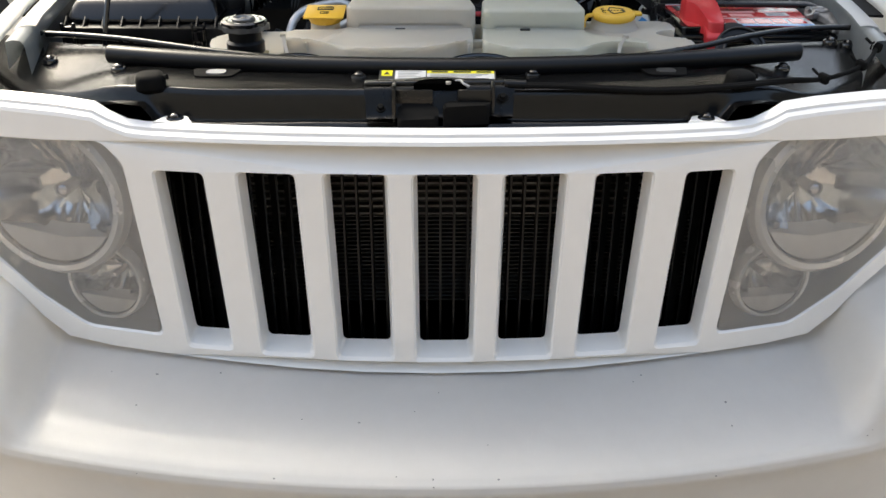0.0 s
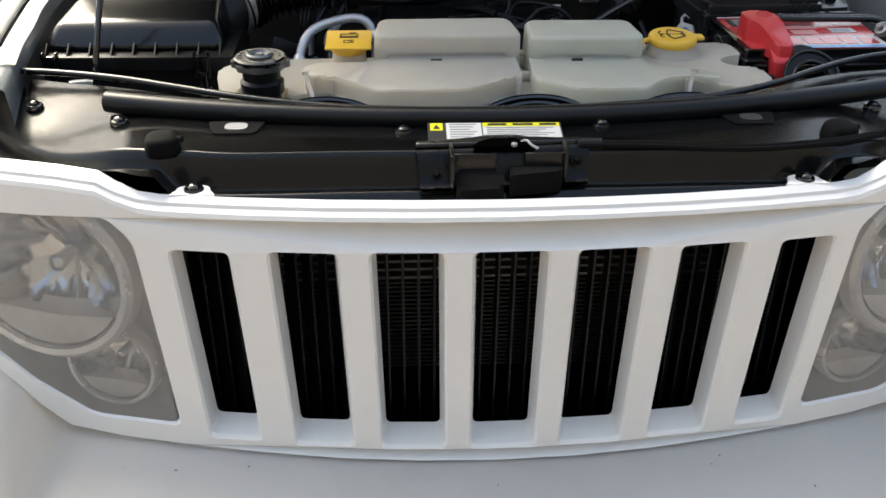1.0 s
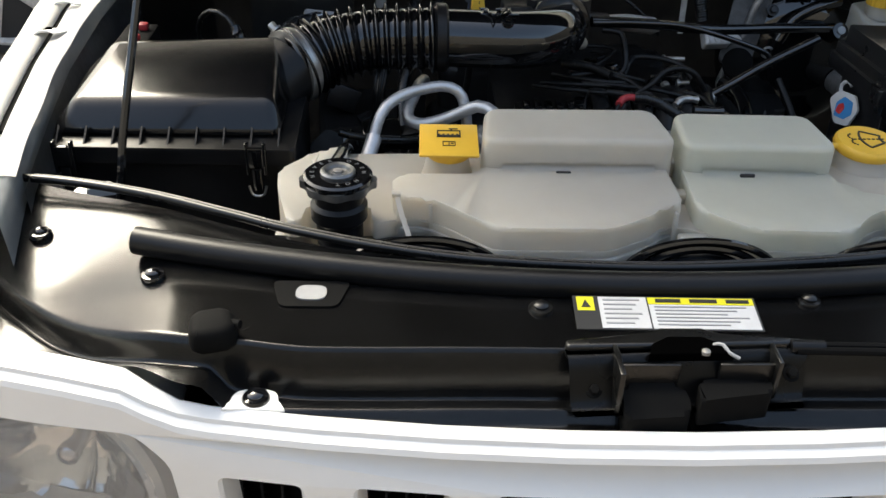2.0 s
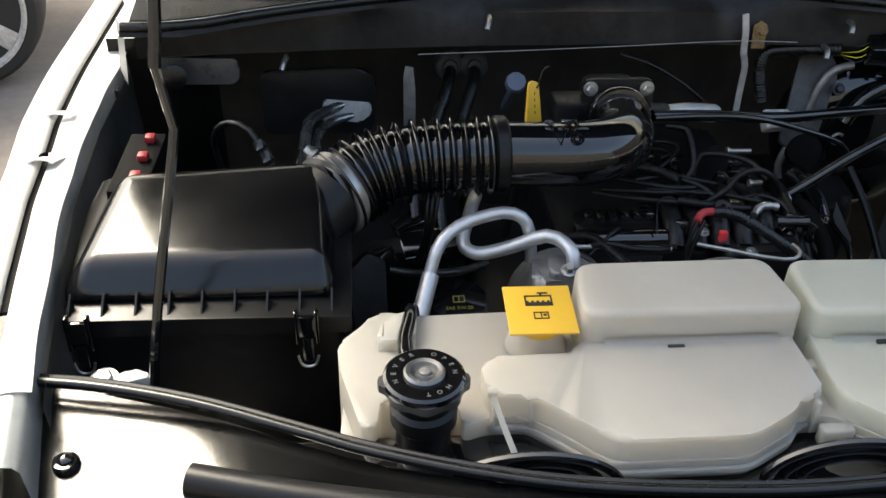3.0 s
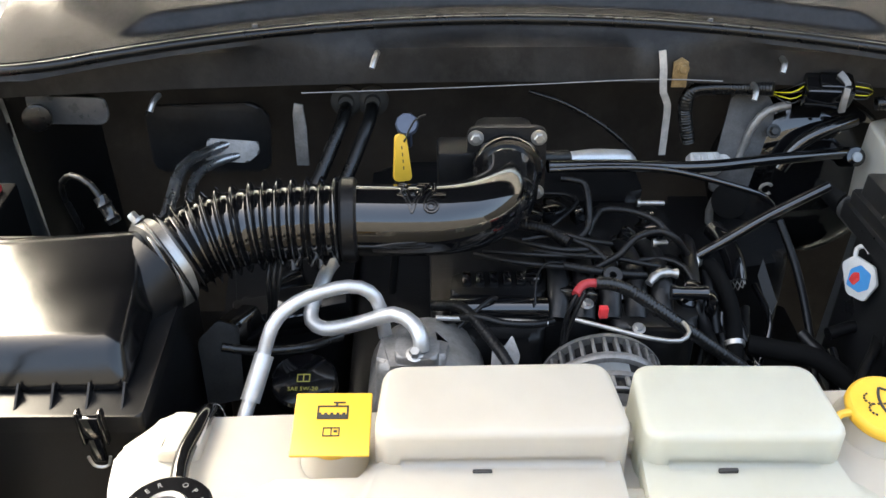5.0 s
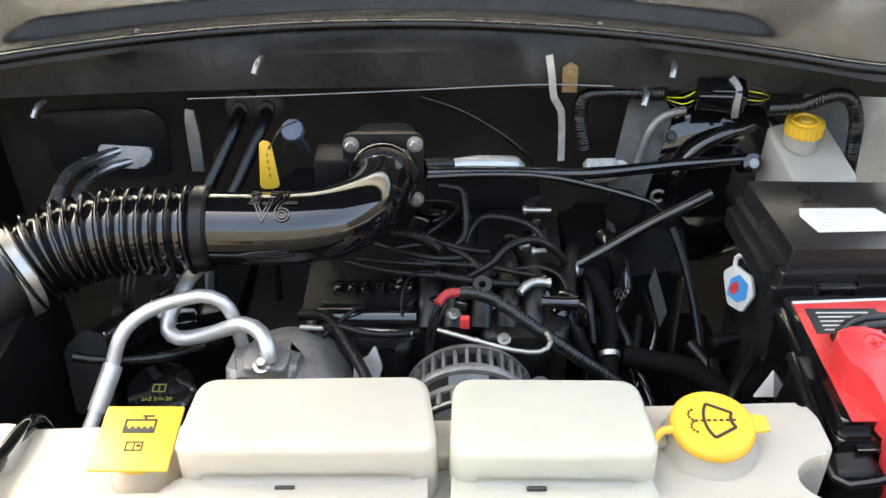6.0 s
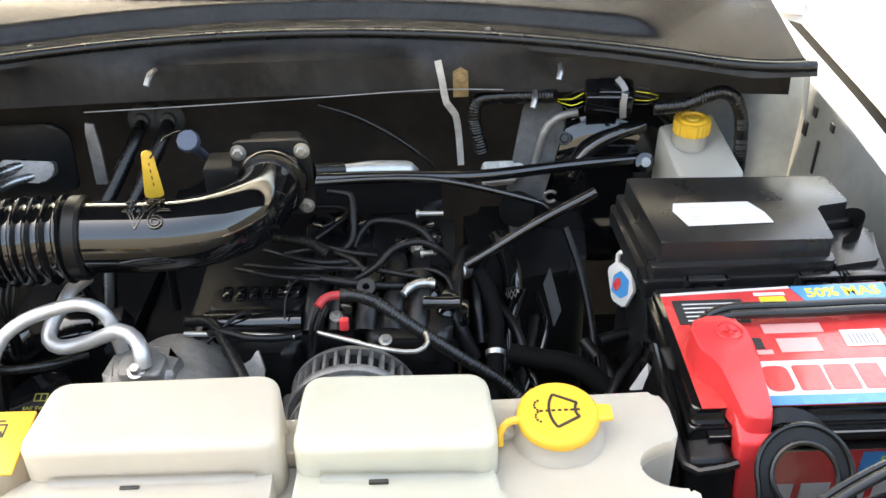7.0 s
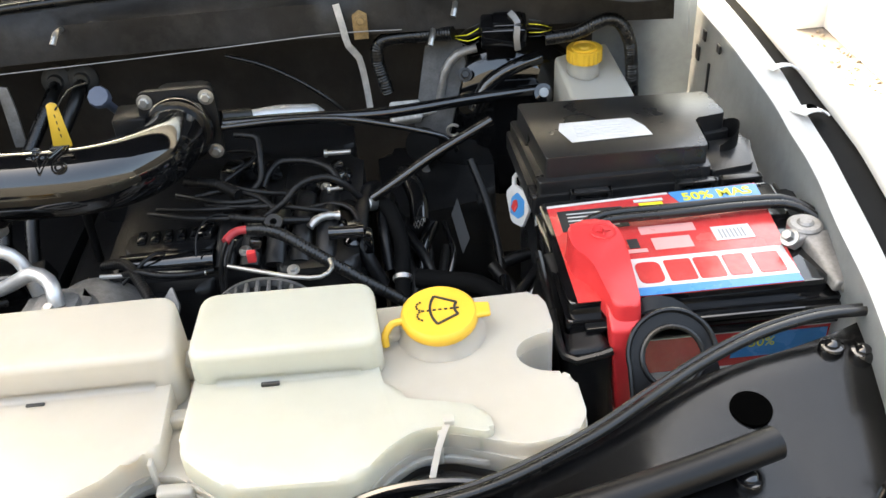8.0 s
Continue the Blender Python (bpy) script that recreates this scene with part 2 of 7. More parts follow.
def strip(bm, pts, width, thick, normal=(0, 0, 1)):
    """A flat band of that width along pts."""
    line = curve(pts)
    up = Vector(normal).normalized()
    rows = []
    for i, p in enumerate(line):
        t = (line[min(i + 1, len(line) - 1)] - line[max(i - 1, 0)]).normalized()
        s = t.cross(up).normalized() * width / 2
        u = s.cross(t).normalized() * thick / 2
        rows.append([bm.verts.new(p + a) for a in (s + u, -s + u, -s - u, s - u)])
    for a, b in zip(rows, rows[1:]):
        for j in range(4):
            bm.faces.new((a[j], a[(j + 1) % 4], b[(j + 1) % 4], b[j]))
    bm.faces.new(rows[0][::-1])
    bm.faces.new(rows[-1])
    return bm


def lettering(text, m, size, depth, mat, parent, name="lettering", align="CENTER", outline=False, bold=0.0):
    cu = bpy.data.curves.new(name, "FONT")
    cu.body, cu.size, cu.extrude, cu.align_x, cu.align_y = text, size, depth, align, "CENTER"
    cu.resolution_u = 3
    cu.offset = bold
    if outline:
        cu.fill_mode, cu.extrude, cu.bevel_depth, cu.bevel_resolution = "NONE", 0.0, depth, 1
    tmp = new("tmp", cu)
    me = bpy.data.meshes.new_from_object(tmp.evaluated_get(bpy.context.evaluated_depsgraph_get()))
    bpy.data.objects.remove(tmp)
    bpy.data.curves.remove(cu)
    bm = bmesh.new()
    bm.from_mesh(me)
    bpy.data.meshes.remove(me)
    bmesh.ops.transform(bm, matrix=m, verts=bm.verts[:])
    return part(name, bm, mat, parent)


def bolt(parent, place, axis=(0, 0, 1), r=0.008, h=0.006, mat=None, name="bolt"):
    m = Matrix.Translation(place) @ Vector(axis).to_track_quat("Z", "Y").to_matrix().to_4x4()
    bm = bmesh.new()
    lathe(bm, [(r * 1.5, 0), (r * 1.5, h * 0.25), (r * 1.05, h * 0.3)], m, 18)
    lathe(bm, [(r, h * 0.2), (r, h * 0.85), (r * 0.8, h), (r * 0.01, h)], m, 6)
    return part(name, bm, mat or STEEL, parent)


def push_pin(parent, place, r=0.011, axis=(0, 0, 1), mat=None):
    m = Matrix.Translation(place) @ Vector(axis).to_track_quat("Z", "Y").to_matrix().to_4x4()
    bm = bmesh.new()
    lathe(bm, [(r, -0.004), (r, 0.001), (r * 0.9, 0.003), (r * 0.62, 0.0035), (r * 0.6, 0.0055), (r * 0.4, 0.0075), (0.0001, 0.008)], m, 20)
    return part("push_pin", bm, mat or GLOSSY, parent)


# ---- the car's body ----
def face_y(x):
    """The plan curve of the car's face."""
    return -0.013 + 0.21 * x * x


car = thing("car", (0, 0, 0), "white off-road wagon with its hood propped open on dusty ground", "car")


def loop_rect(x0, x1, z0, z1, r, n=4):
    return rounded([(x0, z0), (x1, z0), (x1, z1), (x0, z1)], r, n)


def build_grille():
    bm = bmesh.new()
    half = [(0.0, 0.676), (0.10, 0.677), (0.20, 0.680), (0.30, 0.685), (0.40, 0.690), (0.48, 0.694), (0.55, 0.702), (0.585, 0.730), (0.615, 0.765),
            (0.66, 0.806), (0.72, 0.870), (0.76, 0.92), (0.765, 1.02), (0.73, 1.040), (0.66, 1.046), (0.58, 1.048), (0.50, 1.046), (0.455, 1.042),
            (0.435, 1.032), (0.410, 1.024), (0.385, 1.022), (0.30, 1.022), (0.20, 1.0225), (0.10, 1.023), (0.0, 1.023)]
    outer = half[:-1] + [(-x, z) for x, z in half[::-1][:-1]]
    lamp = [(0.400, 0.719), (0.515, 0.723), (0.585, 0.768), (0.655, 0.834), (0.725, 0.908), (0.722, 1.000), (0.62, 1.010), (0.53, 1.012), (0.448, 1.016), (0.421, 0.986), (0.411, 0.86)]
    holes = [rounded(lamp, 0.012, 3), rounded([(-x, z) for x, z in lamp][::-1], 0.012, 3)]
    slots = []
    for k in range(-3, 4):
        c = k * 0.1178 + 0.006
        w = 0.0452 - 0.001 * k * k
        rise = 0.0009 * k * k
        slots.append((c - w, c + w, 0.695 + rise, 0.985 - 0.0006 * k * k))

    def taper(pts):
        return [(x * (1 - 0.16 * (0.985 - z)), z) for x, z in pts]

    def ring(pts, dy=0.0):
        vs = [bm.verts.new((x, face_y(x) + dy, z)) for x, z in pts]
        return vs, [bm.edges.new((vs[i], vs[(i + 1) % len(vs)])) for i in range(len(vs))]

    edges = []
    ov, oe = ring(outer)
    edges += oe
    loops = []
    for h in holes:
        v, e = ring(h)
        edges += e
        loops.append((v, h, "lamp"))
    for s in slots:
        pts = taper(loop_rect(*s, 0.010))
        v, e = ring(pts)
        edges += e
        loops.append((v, pts, s))
    bmesh.ops.triangle_fill(bm, use_beauty=True, edges=edges)

    def wall(a, b):
        for i in range(len(a)):
            bm.faces.new((a[i], a[(i + 1) % len(a)], b[(i + 1) % len(b)], b[i]))

    for v, pts, s in loops:
        if s == "lamp":
            cx, cz = sum(p[0] for p in pts) / len(pts), sum(p[1] for p in pts) / len(pts)
            a = [bm.verts.new((cx + (x - cx) * 0.985, face_y(x) + 0.004, cz + (z - cz) * 0.985)) for x, z in pts]
            b = [bm.verts.new((cx + (x - cx) * 0.97, face_y(x) + 0.035, cz + (z - cz) * 0.97)) for x, z in pts]
            wall(v, a)
            wall(a, b)
            continue
        x0, x1, z0, z1 = s
        a_pts = taper(loop_rect(x0 + 0.003, x1 - 0.003, z0 + 0.005, z1 - 0.002, 0.009))
        b_pts = taper(loop_rect(x0 + 0.008, x1 - 0.008, z0 + 0.016, z1 - 0.006, 0.008))
        a = [bm.verts.new((x, face_y(x) + 0.004, z)) for x, z in a_pts]
        b = [bm.verts.new((x, face_y(x) + 0.034, z)) for x, z in b_pts]
        wall(v, a)
        wall(a, b)
    # the rolled upper edge and the returned lower edge
    k = len(half) - 1
    top_idx = [i for i, (x, z) in enumerate(outer) if z > 1.015]
    prev = ov
    for dy, dz in ((0.002, 0.005), (0.008, 0.009), (0.009, 0.013), (0.017, 0.019), (0.020, 0.017), (0.022, 0.004)):
        cur = []
        for i, (x, z) in enumerate(outer):
            up = smoothstep(0.9, 1.02, z)
            cur.append(bm.verts.new((x, face_y(x) + dy * (0.4 + 0.6 * up) + 0.010 * up * smoothstep(0.40, 0.46, abs(x)) * (dy > 0.015), z + dz * up)))
        wall(prev, cur)
        prev = cur
    grille = part("grille", bm, WHITE, car, "white seven-slot grille panel", 16)
    for s in (-1, 1):
        bm = bmesh.new()
        x = 0.350 * s
        prism(bm, [(x - 0.027, 0.031), (x + 0.027, 0.031), (x + 0.020, 0.036), (x + 0.017, 0.054), (x - 0.017, 0.054), (x - 0.020, 0.036)], 1.034, 1.0418, 0.0012, corner=0.008)
        tab = part("mounting_tab", bm, WHITE, grille)
        push_pin(grille, (x + 0.001, 0.0435, 1.0415), 0.0115)
    return grille


grille = build_grille()

# shutter of black upright vanes and the condenser behind the slots
for i in range(41):
    bm = bmesh.new()
    x = -0.390 + i * 0.0195
    turn = 38 * smoothstep(0.10, 0.30, abs(x)) * (1 if x < 0 else -1)
    box(bm, (0, 0, 0), (0.0032, 0.030, 0.34), 0.0005, m=pose(x, face_y(x) + 0.078, 0.85, 0, 0, turn), seg=1)
    part("vane", bm, SATIN, grille)
# unseen black panel added to block ground light behind the slots
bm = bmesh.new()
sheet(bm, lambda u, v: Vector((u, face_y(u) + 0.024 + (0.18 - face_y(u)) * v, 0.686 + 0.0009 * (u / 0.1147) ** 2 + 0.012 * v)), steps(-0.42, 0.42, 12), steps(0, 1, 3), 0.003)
part("slot_light_block", bm, HOLE, grille)
# black panels added to hide brighter parts past the end slots
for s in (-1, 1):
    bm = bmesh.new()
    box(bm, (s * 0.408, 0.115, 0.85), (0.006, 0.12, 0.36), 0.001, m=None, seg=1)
    part("side_blackout", bm, HOLE, grille)
FINS = material("dull_condenser_metal", (0.10, 0.10, 0.10), 0.5, metal=0.6, vary=0.2)
bm = bmesh.new()
box(bm, (0, 0.185, 0.85), (0.82, 0.010, 0.34), 0.002)
condenser = part("condenser", bm, DARK, car, "dull grey condenser")
for i in range(36):
    bm = bmesh.new()
    box(bm, (0, 0.17, 0.60 + i * 0.0070), (0.80, 0.018, 0.0026), 0.0006, seg=1)
    part("condenser_tube", bm, FINS, condenser)
# upper tubes coloured paler to imitate the lit row of fins
for i in range(6):
    bm = bmesh.new()
    box(bm, (0, 0.150, 0.858 + i * 0.0123), (0.60, 0.014, 0.0036), 0.0006, seg=1)
    part("lit_condenser_tube", bm, CAST, condenser, "upper condenser tube, coloured paler as the lit row")
bm = bmesh.new()
sheet(bm, lambda u, v: Vector((u, 0.20, v)), steps(-0.5, 0.5, 4), steps(0.45, 1.02, 4), 0.02)
part("radiator", bm, DARK, car)


def build_headlight(s):
    pts = [(0.402, 0.716), (0.515, 0.720), (0.588, 0.766), (0.658, 0.832), (0.728, 0.906), (0.727, 1.004), (0.62, 1.013), (0.53, 1.015), (0.446, 1.019), (0.418, 0.988), (0.408, 0.86)]
    cx, cz = 0.55, 0.89
    bm = bmesh.new()
    ring0 = [bm.verts.new((s * x, face_y(x) + 0.030, z)) for x, z in rounded(pts, 0.01, 3)]
    ring1 = [bm.verts.new((s * (cx + (x - cx) * 0.93), face_y(x) + 0.100, cz + (z - cz) * 0.95)) for x, z in rounded(pts, 0.01, 3)]
    for i in range(len(ring0)):
        bm.faces.new((ring0[i], ring0[i - 1], ring1[i - 1], ring1[i]))
    bm.faces.new(ring1)
    lamp = part("headlight", bm, LAMPGREY, car, "clear headlight with two chromed bowls")
    for (x, z, r, d) in ((0.545, 0.912, 0.100, 0.038), (0.484, 0.782, 0.053, 0.030)):
        m = Matrix.Translation((s * x, face_y(x) + 0.058, z)) @ Vector((s * 0.22, -1, 0.06)).to_track_quat("Z", "Y").to_matrix().to_4x4()
        bm = bmesh.new()
        # fluted upper bowl, smooth frosted floor below it
        rings = [0.06, 0.2, 0.34, 0.48, 0.62, 0.75, 0.87, 0.96, 1.0]
        around = steps(0, 360, 72)

        def bowl(q, a):
            x, y = r * q * math.cos(radians(a)), r * q * math.sin(radians(a))
            flute = 0.16 * d * abs(math.sin(math.pi * x / (0.24 * r))) * (1 - smoothstep(0.80, 0.97, q))
            step = 0.22 * d * smoothstep(0.30, 0.36, y / r) * (1 - smoothstep(0.85, 1.0, q))
            return m @ Vector((x, y, -d * 1.1 + d * 1.95 * q ** 2.0 + flute + step))

        sheet(bm, bowl, rings, around, 0.002)
        reflector = part("reflector", bm, CHROME, lamp, "fluted chrome reflector bowl", 30)
        bm = bmesh.new()
        low_edge = [(math.cos(radians(a)) * 0.97, math.sin(radians(a)) * 0.97) for a in range(208, 333, 8)]
        upper = [(x * 0.86, -0.44 - 0.10 * (1 - x * x)) for x in (0.98, 0.5, 0.0, -0.5, -0.98)]
        rim_pts = [m @ Vector((r * x, r * y, d * 0.80)) for x, y in low_edge] + [m @ Vector((r * x, r * y, -d * 0.25)) for x, y in upper]
        hub = bm.verts.new(m @ Vector((0, -0.70 * r, d * 0.20)))
        vs = [bm.verts.new(p) for p in rim_pts]
        for i in range(len(vs)):
            bm.faces.new((hub, vs[i - 1], vs[i]))
        part("bowl_floor", bm, LAMPGREY, reflector, "frosted floor of the bowl", 60)
        bm = bmesh.new()
        lathe(bm, [(r * 1.0, d * 0.8), (r * 1.02, d * 0.98), (r * 1.10, d * 1.0), (r * 1.16, d * 0.86), (r * 1.19, d * 0.4), (r * 1.17, d * 0.4), (r * 1.12, d * 0.7)], m, 48, False)
        part("bowl_rim", bm, material("satin_lamp_rim", (0.78, 0.78, 0.77), 0.25, metal=0.3), lamp)
        bm = bmesh.new()
        lathe(bm, [(r * 0.09, -d * 1.0), (r * 0.09, -d * 0.3), (r * 0.11, -d * 0.25), (r * 0.11, d * 0.0), (r * 0.07, d * 0.1), (0.0005, d * 0.12)], m, 20)
        part("bulb", bm, material("bulb_shield", (0.5, 0.5, 0.52), 0.2, metal=0.9), lamp)
    bm = bmesh.new()
    fine = rounded(pts, 0.012, 3)
    prev = [bm.verts.new((s * x, face_y(x) + 0.012, z)) for x, z in fine]
    for t, dy in ((0.97, 0.004), (0.8, 0.001), (0.5, -0.003), (0.2, -0.005)):
        cur = [bm.verts.new((s * (cx + (x - cx) * t), face_y(cx + (x - cx) * t) + dy, cz + (z - cz) * t)) for x, z in fine]
        for i in range(len(fine)):
            bm.faces.new((prev[i], prev[i - 1], cur[i - 1], cur[i]))
        prev = cur
    bm.faces.new(prev)
    lens = part("lens", bm, LENS, lamp, "slightly hazed clear lens")
    lens.visible_shadow = False
    bm = bmesh.new()
    line = [Vector((s * x, face_y(x) + 0.012, z)) for x, z in fine]
    tube(bm, None, 0.0045, 6, line=line + line[:1])
    part("lens_seal", bm, RUBBER, lamp)
    return lamp


for s in (-1, 1):
    build_headlight(s)


def bumper_point(x, v):
    """v runs from the grille's foot forward and down."""
    prof = [(0.012, 0.671), (-0.006, 0.671), (-0.030, 0.668), (-0.070, 0.661), (-0.110, 0.652), (-0.150, 0.641), (-0.182, 0.630), (-0.195, 0.622), (-0.198, 0.611), (-0.190, 0.590), (-0.184, 0.53), (-0.182, 0.43), (-0.16, 0.33)]
    i = min(int(v), len(prof) - 2)
    t = v - i
    y, z = (prof[i][k] * (1 - t) + prof[i + 1][k] * t for k in (0, 1))
    ax = abs(x)
    back = 0.24 * x * x + 0.9 * max(ax - 0.62, 0) ** 1.3
    foot = 0.020 * smoothstep(0.1, 0.5, ax) * max(0, 1 - v / 4)
    rise = 0.075 * smoothstep(0.565, 0.615, ax) * (1 - smoothstep(5.0, 7.0, v)) + 0.5 * max(ax - 0.60, 0) * (1 - smoothstep(6, 9, v))
    return Vector((x, y + back, z + foot + rise))


bm = bmesh.new()
sheet(bm, bumper_point, steps(-0.88, 0.88, 110), steps(0, 11.99, 48), 0.004)
bumper = part("bumper", bm, WHITE, car, "white plastic bumper with small dark chips", 60)
random.seed(21)
for i in range(22):
    x, v = random.uniform(-0.6, 0.6), random.choice((2.4, 3.6, 4.8, 6.2, 6.9, 7.3)) + random.uniform(-0.3, 0.3)
    p, q = bumper_point(x, v), bumper_point(x, v + 0.05)
    n = (bumper_point(x + 0.01, v) - p).cross(p - q).normalized()
    n = n if n.z > 0 or n.y < -0.5 else -n
    r = random.uniform(0.0005, 0.0014)
    bm = bmesh.new()
    lathe(bm, [(r, 0.0), (r * 0.7, 0.0006), (0.0001, 0.0006)], Matrix.Translation(p + n * 0.0042 * (1 if n.z > 0 else 1)) @ n.to_track_quat("Z", "Y").to_matrix().to_4x4() @ Matrix.Diagonal((random.uniform(0.6, 2.0), 1, 1, 1)), 8)
    part("paint_chip", bm, GREYINK, bumper)
for s in (-1, 1):
    bm = bmesh.new()
    prism(bm, [(0.60, 0.0), (0.74, 0.0), (0.74, 0.04), (0.60, 0.03)], 0.0, 0.075, 0.006, m=Matrix.Translation((s * 0.0, 0.085, 0.722)) @ Matrix.Diagonal((s, 1, 1, 1)) @ pose(0.030, 0, 0, 0, -8, 6))
    part("turn_signal", bm, LAMPGREY, car, "grey turn signal lamp")


# ---- black cover over the radiator ----
def cover_step(x):
    ax = abs(x)
    return 0.054 + 0.016 * smoothstep(0.3, 0.42, ax) + 1.83 * max(ax - 0.40, 0) ** 1.74


def cover_height(x, y):
    ax = abs(x)
    step_y = cover_step(x)
    z = 1.074 - 0.004 * smoothstep(0.14, 0.20, y)
    front = 1 - smoothstep(step_y - 0.004, step_y + 0.016, y)
    trough = 1 - smoothstep(0.370, 0.392, ax)
    z -= front * (0.012 + 0.022 * trough)
    z -= 0.010 * math.exp(-((y - step_y) / 0.007) ** 2)
    z -= 0.010 * (1 - smoothstep(0.022, 0.034, y)) * trough
    z -= 0.15 * smoothstep(0.42, 0.56, ax) * max(0, cover_edge(x) - 0.02 - y)
    return z - 0.006 * smoothstep(0.40, 0.66, ax) + 0.0004 * math.sin(31 * x + 9 * y) + 0.0003 * math.sin(47 * y - 13 * x)


def cover_front(x):
    return face_y(x) + 0.016 + 0.020 * smoothstep(0.40, 0.46, abs(x))


def cover_edge(x):
    ax = abs(x)
    return 0.186 + 0.43 * ax * ax + (0.030 if x > 0 else 0.014) * math.exp(-((ax - 0.49) / 0.11) ** 2) - 0.05 * max(ax - 0.62, 0)


bm = bmesh.new()
xs = steps(-0.77, 0.77, 210)
vs = steps(0, 1, 60)


def cover_point(x, v):
    a, b, c = cover_front(x), cover_step(x), cover_edge(x)
    ramp = [(0, a), (0.2, max(a + 0.001, b - 0.024)), (0.65, b + 0.020), (1, c)]
    for (p, q), (r, t) in zip(ramp, ramp[1:]):
        if v <= r:
            y = q + (t - q) * (v - p) / (r - p)
            break
    return Vector((x, y, cover_height(x, y)))


sheet(bm, cover_point, xs, vs, 0.003)
cover = part("radiator_cover", bm, COVER, car, "satin black plastic cover behind the grille", 60)
bm = bmesh.new()
tube(bm, [(x, 0.148 + 0.30 * x * x, 1.081) for x in steps(-0.482, 0.532, 14)], 0.0135, 16)
part("rolled_edge", bm, SATIN, cover, "round black rolled edge of the cover")
for x, y in ((-0.457, 0.172), (-0.590, 0.262), (-0.112, 0.122), (0.129, 0.136), (0.508, 0.216), (0.652, 0.336), (0.627, 0.344)):
    flush = abs(x) < 0.2
    push_pin(cover, (x, y, cover_height(x, y) + (0.0 if flush else 0.003)), mat=RUBBER if flush else GLOSSY)
for x, y in ((-0.387, 0.086), (0.405, 0.094)):
    z = cover_height(x, y)
    bm = bmesh.new()
    prism(bm, [(-0.021, -0.016), (-0.010, -0.022), (0.012, -0.021), (0.021, -0.012), (0.019, 0.014), (0.008, 0.019), (-0.012, 0.018), (-0.021, 0.010)], -0.006, 0.017, 0.007, m=pose(x, y, z, 4, 0, 12), draft=0.14)
    stop = part("hood_stop", bm, GAP, cover, "black rubber hood stop block")
    bm = bmesh.new()
    tube(bm, [(x + 0.010, y + 0.002, z + 0.010), (x + 0.023, y - 0.002, z + 0.011)], 0.004, 8)
    part("screw_end", bm, GAP, stop)
# near-black disc laid on the cover for the hole's dark inside
bm = bmesh.new()
lathe(bm, [(0.0175, -0.002), (0.0175, 0.001), (0.0005, 0.001)], pose(0.534, 0.2845, cover_height(0.534, 0.2845) + 0.002, 8), 20)
part("access_hole", bm, HOLE, cover)
for x, y, plug in ((-0.312, 0.143, GREYINK), (0.318, 0.150, DULLPLUG)):
    z = cover_height(x, y)
    bm = bmesh.new()
    # flat near-black plate stands in for the shade of a recess
    prism(bm, [(x - 0.036, y + 0.018), (x - 0.026, y - 0.020), (x + 0.024, y - 0.020), (x + 0.034, y + 0.018)], z - 0.001, z + 0.0022, 0.0, corner=0.008)
    pocket = part("pocket", bm, GAP, cover, "black plate coloured as the shaded pocket in the cover")
    bm = bmesh.new()
    prism(bm, [(x - 0.014, y - 0.011), (x + 0.013, y - 0.012), (x + 0.014, y + 0.009), (x - 0.013, y + 0.010)], z + 0.001, z + 0.0036, 0.0, corner=0.011)
    part("grommet", bm, plug, pocket, "worn oval plug in the pocket")
# a small mounting tab of the lamp bracket beside the cover
bm = bmesh.new()
prism(bm, rounded([(-0.028, -0.014), (0.030, -0.010), (0.026, 0.012), (0.006, 0.024), (-0.024, 0.010)], 0.008), 0.0, 0.010, 0.003, m=pose(-0.562, 0.366, 1.046, -8, 6, 24) @ Matrix.Diagonal((0.6, 0.6, 1, 1)))
part("bracket_ear", bm, INNER, cover, "pale grey plastic ear beside the cover")


def seal_path(s):
    k = 0.010 * s
    if s > 0:
        return [(0.690, 0.366, 1.085), (0.666, 0.367, 1.085), (0.622, 0.366, 1.085), (0.566, 0.3515, 1.085), (0.507, 0.324, 1.085), (0.449, 0.2885, 1.085), (0.395, 0.256, 1.083), (0.315, 0.2215, 1.080), (0.25, 0.208, 1.078), (0.15, 0.195, 1.076), (0, 0.186, 1.075)]
    return [(s * 0.650 + k, 0.350 + k, 1.082), (s * 0.57 + k, 0.328, 1.082), (s * 0.49, 0.302, 1.082), (s * 0.40, 0.265, 1.081), (s * 0.34, 0.240, 1.080), (s * 0.25, 0.213, 1.078), (s * 0.15, 0.195, 1.076), (0, 0.186, 1.075)]


bm = bmesh.new()
left, right = seal_path(-1), seal_path(1)
tube(bm, left + right[::-1][1:], 0.0046, 10)
part("hood_seal", bm, RUBBER, cover, "black rubber weather strip")
bm = bmesh.new()
tube(bm, [(x, y + 0.010, z - 0.003) for x, y, z in left + right[::-1][1:]], 0.0030, 8)
part("seal_lip", bm, RUBBER, cover)

# printed caution label
lm = Matrix.Translation((-0.004, 0.1125, 1.0775)) @ pose(0, 0, 0, 9, 0, -1)
bm = bmesh.new()
prism(bm, [(-0.080, -0.020), (0.080, -0.020), (0.080, 0.020), (-0.080, 0.020)], -0.0015, 0.0, 0.0, m=lm)
label = part("caution_label", bm, INK, cover, "printed caution label, black white and yellow")


def patch(parent, m, x0, x1, y0, y1, z, mat, name="print"):
    b = bmesh.new()
    prism(b, [(x0, y0), (x1, y0), (x1, y1), (x0, y1)], z, z + 0.0005, 0.0, m=m)
    return part(name, b, mat, parent)


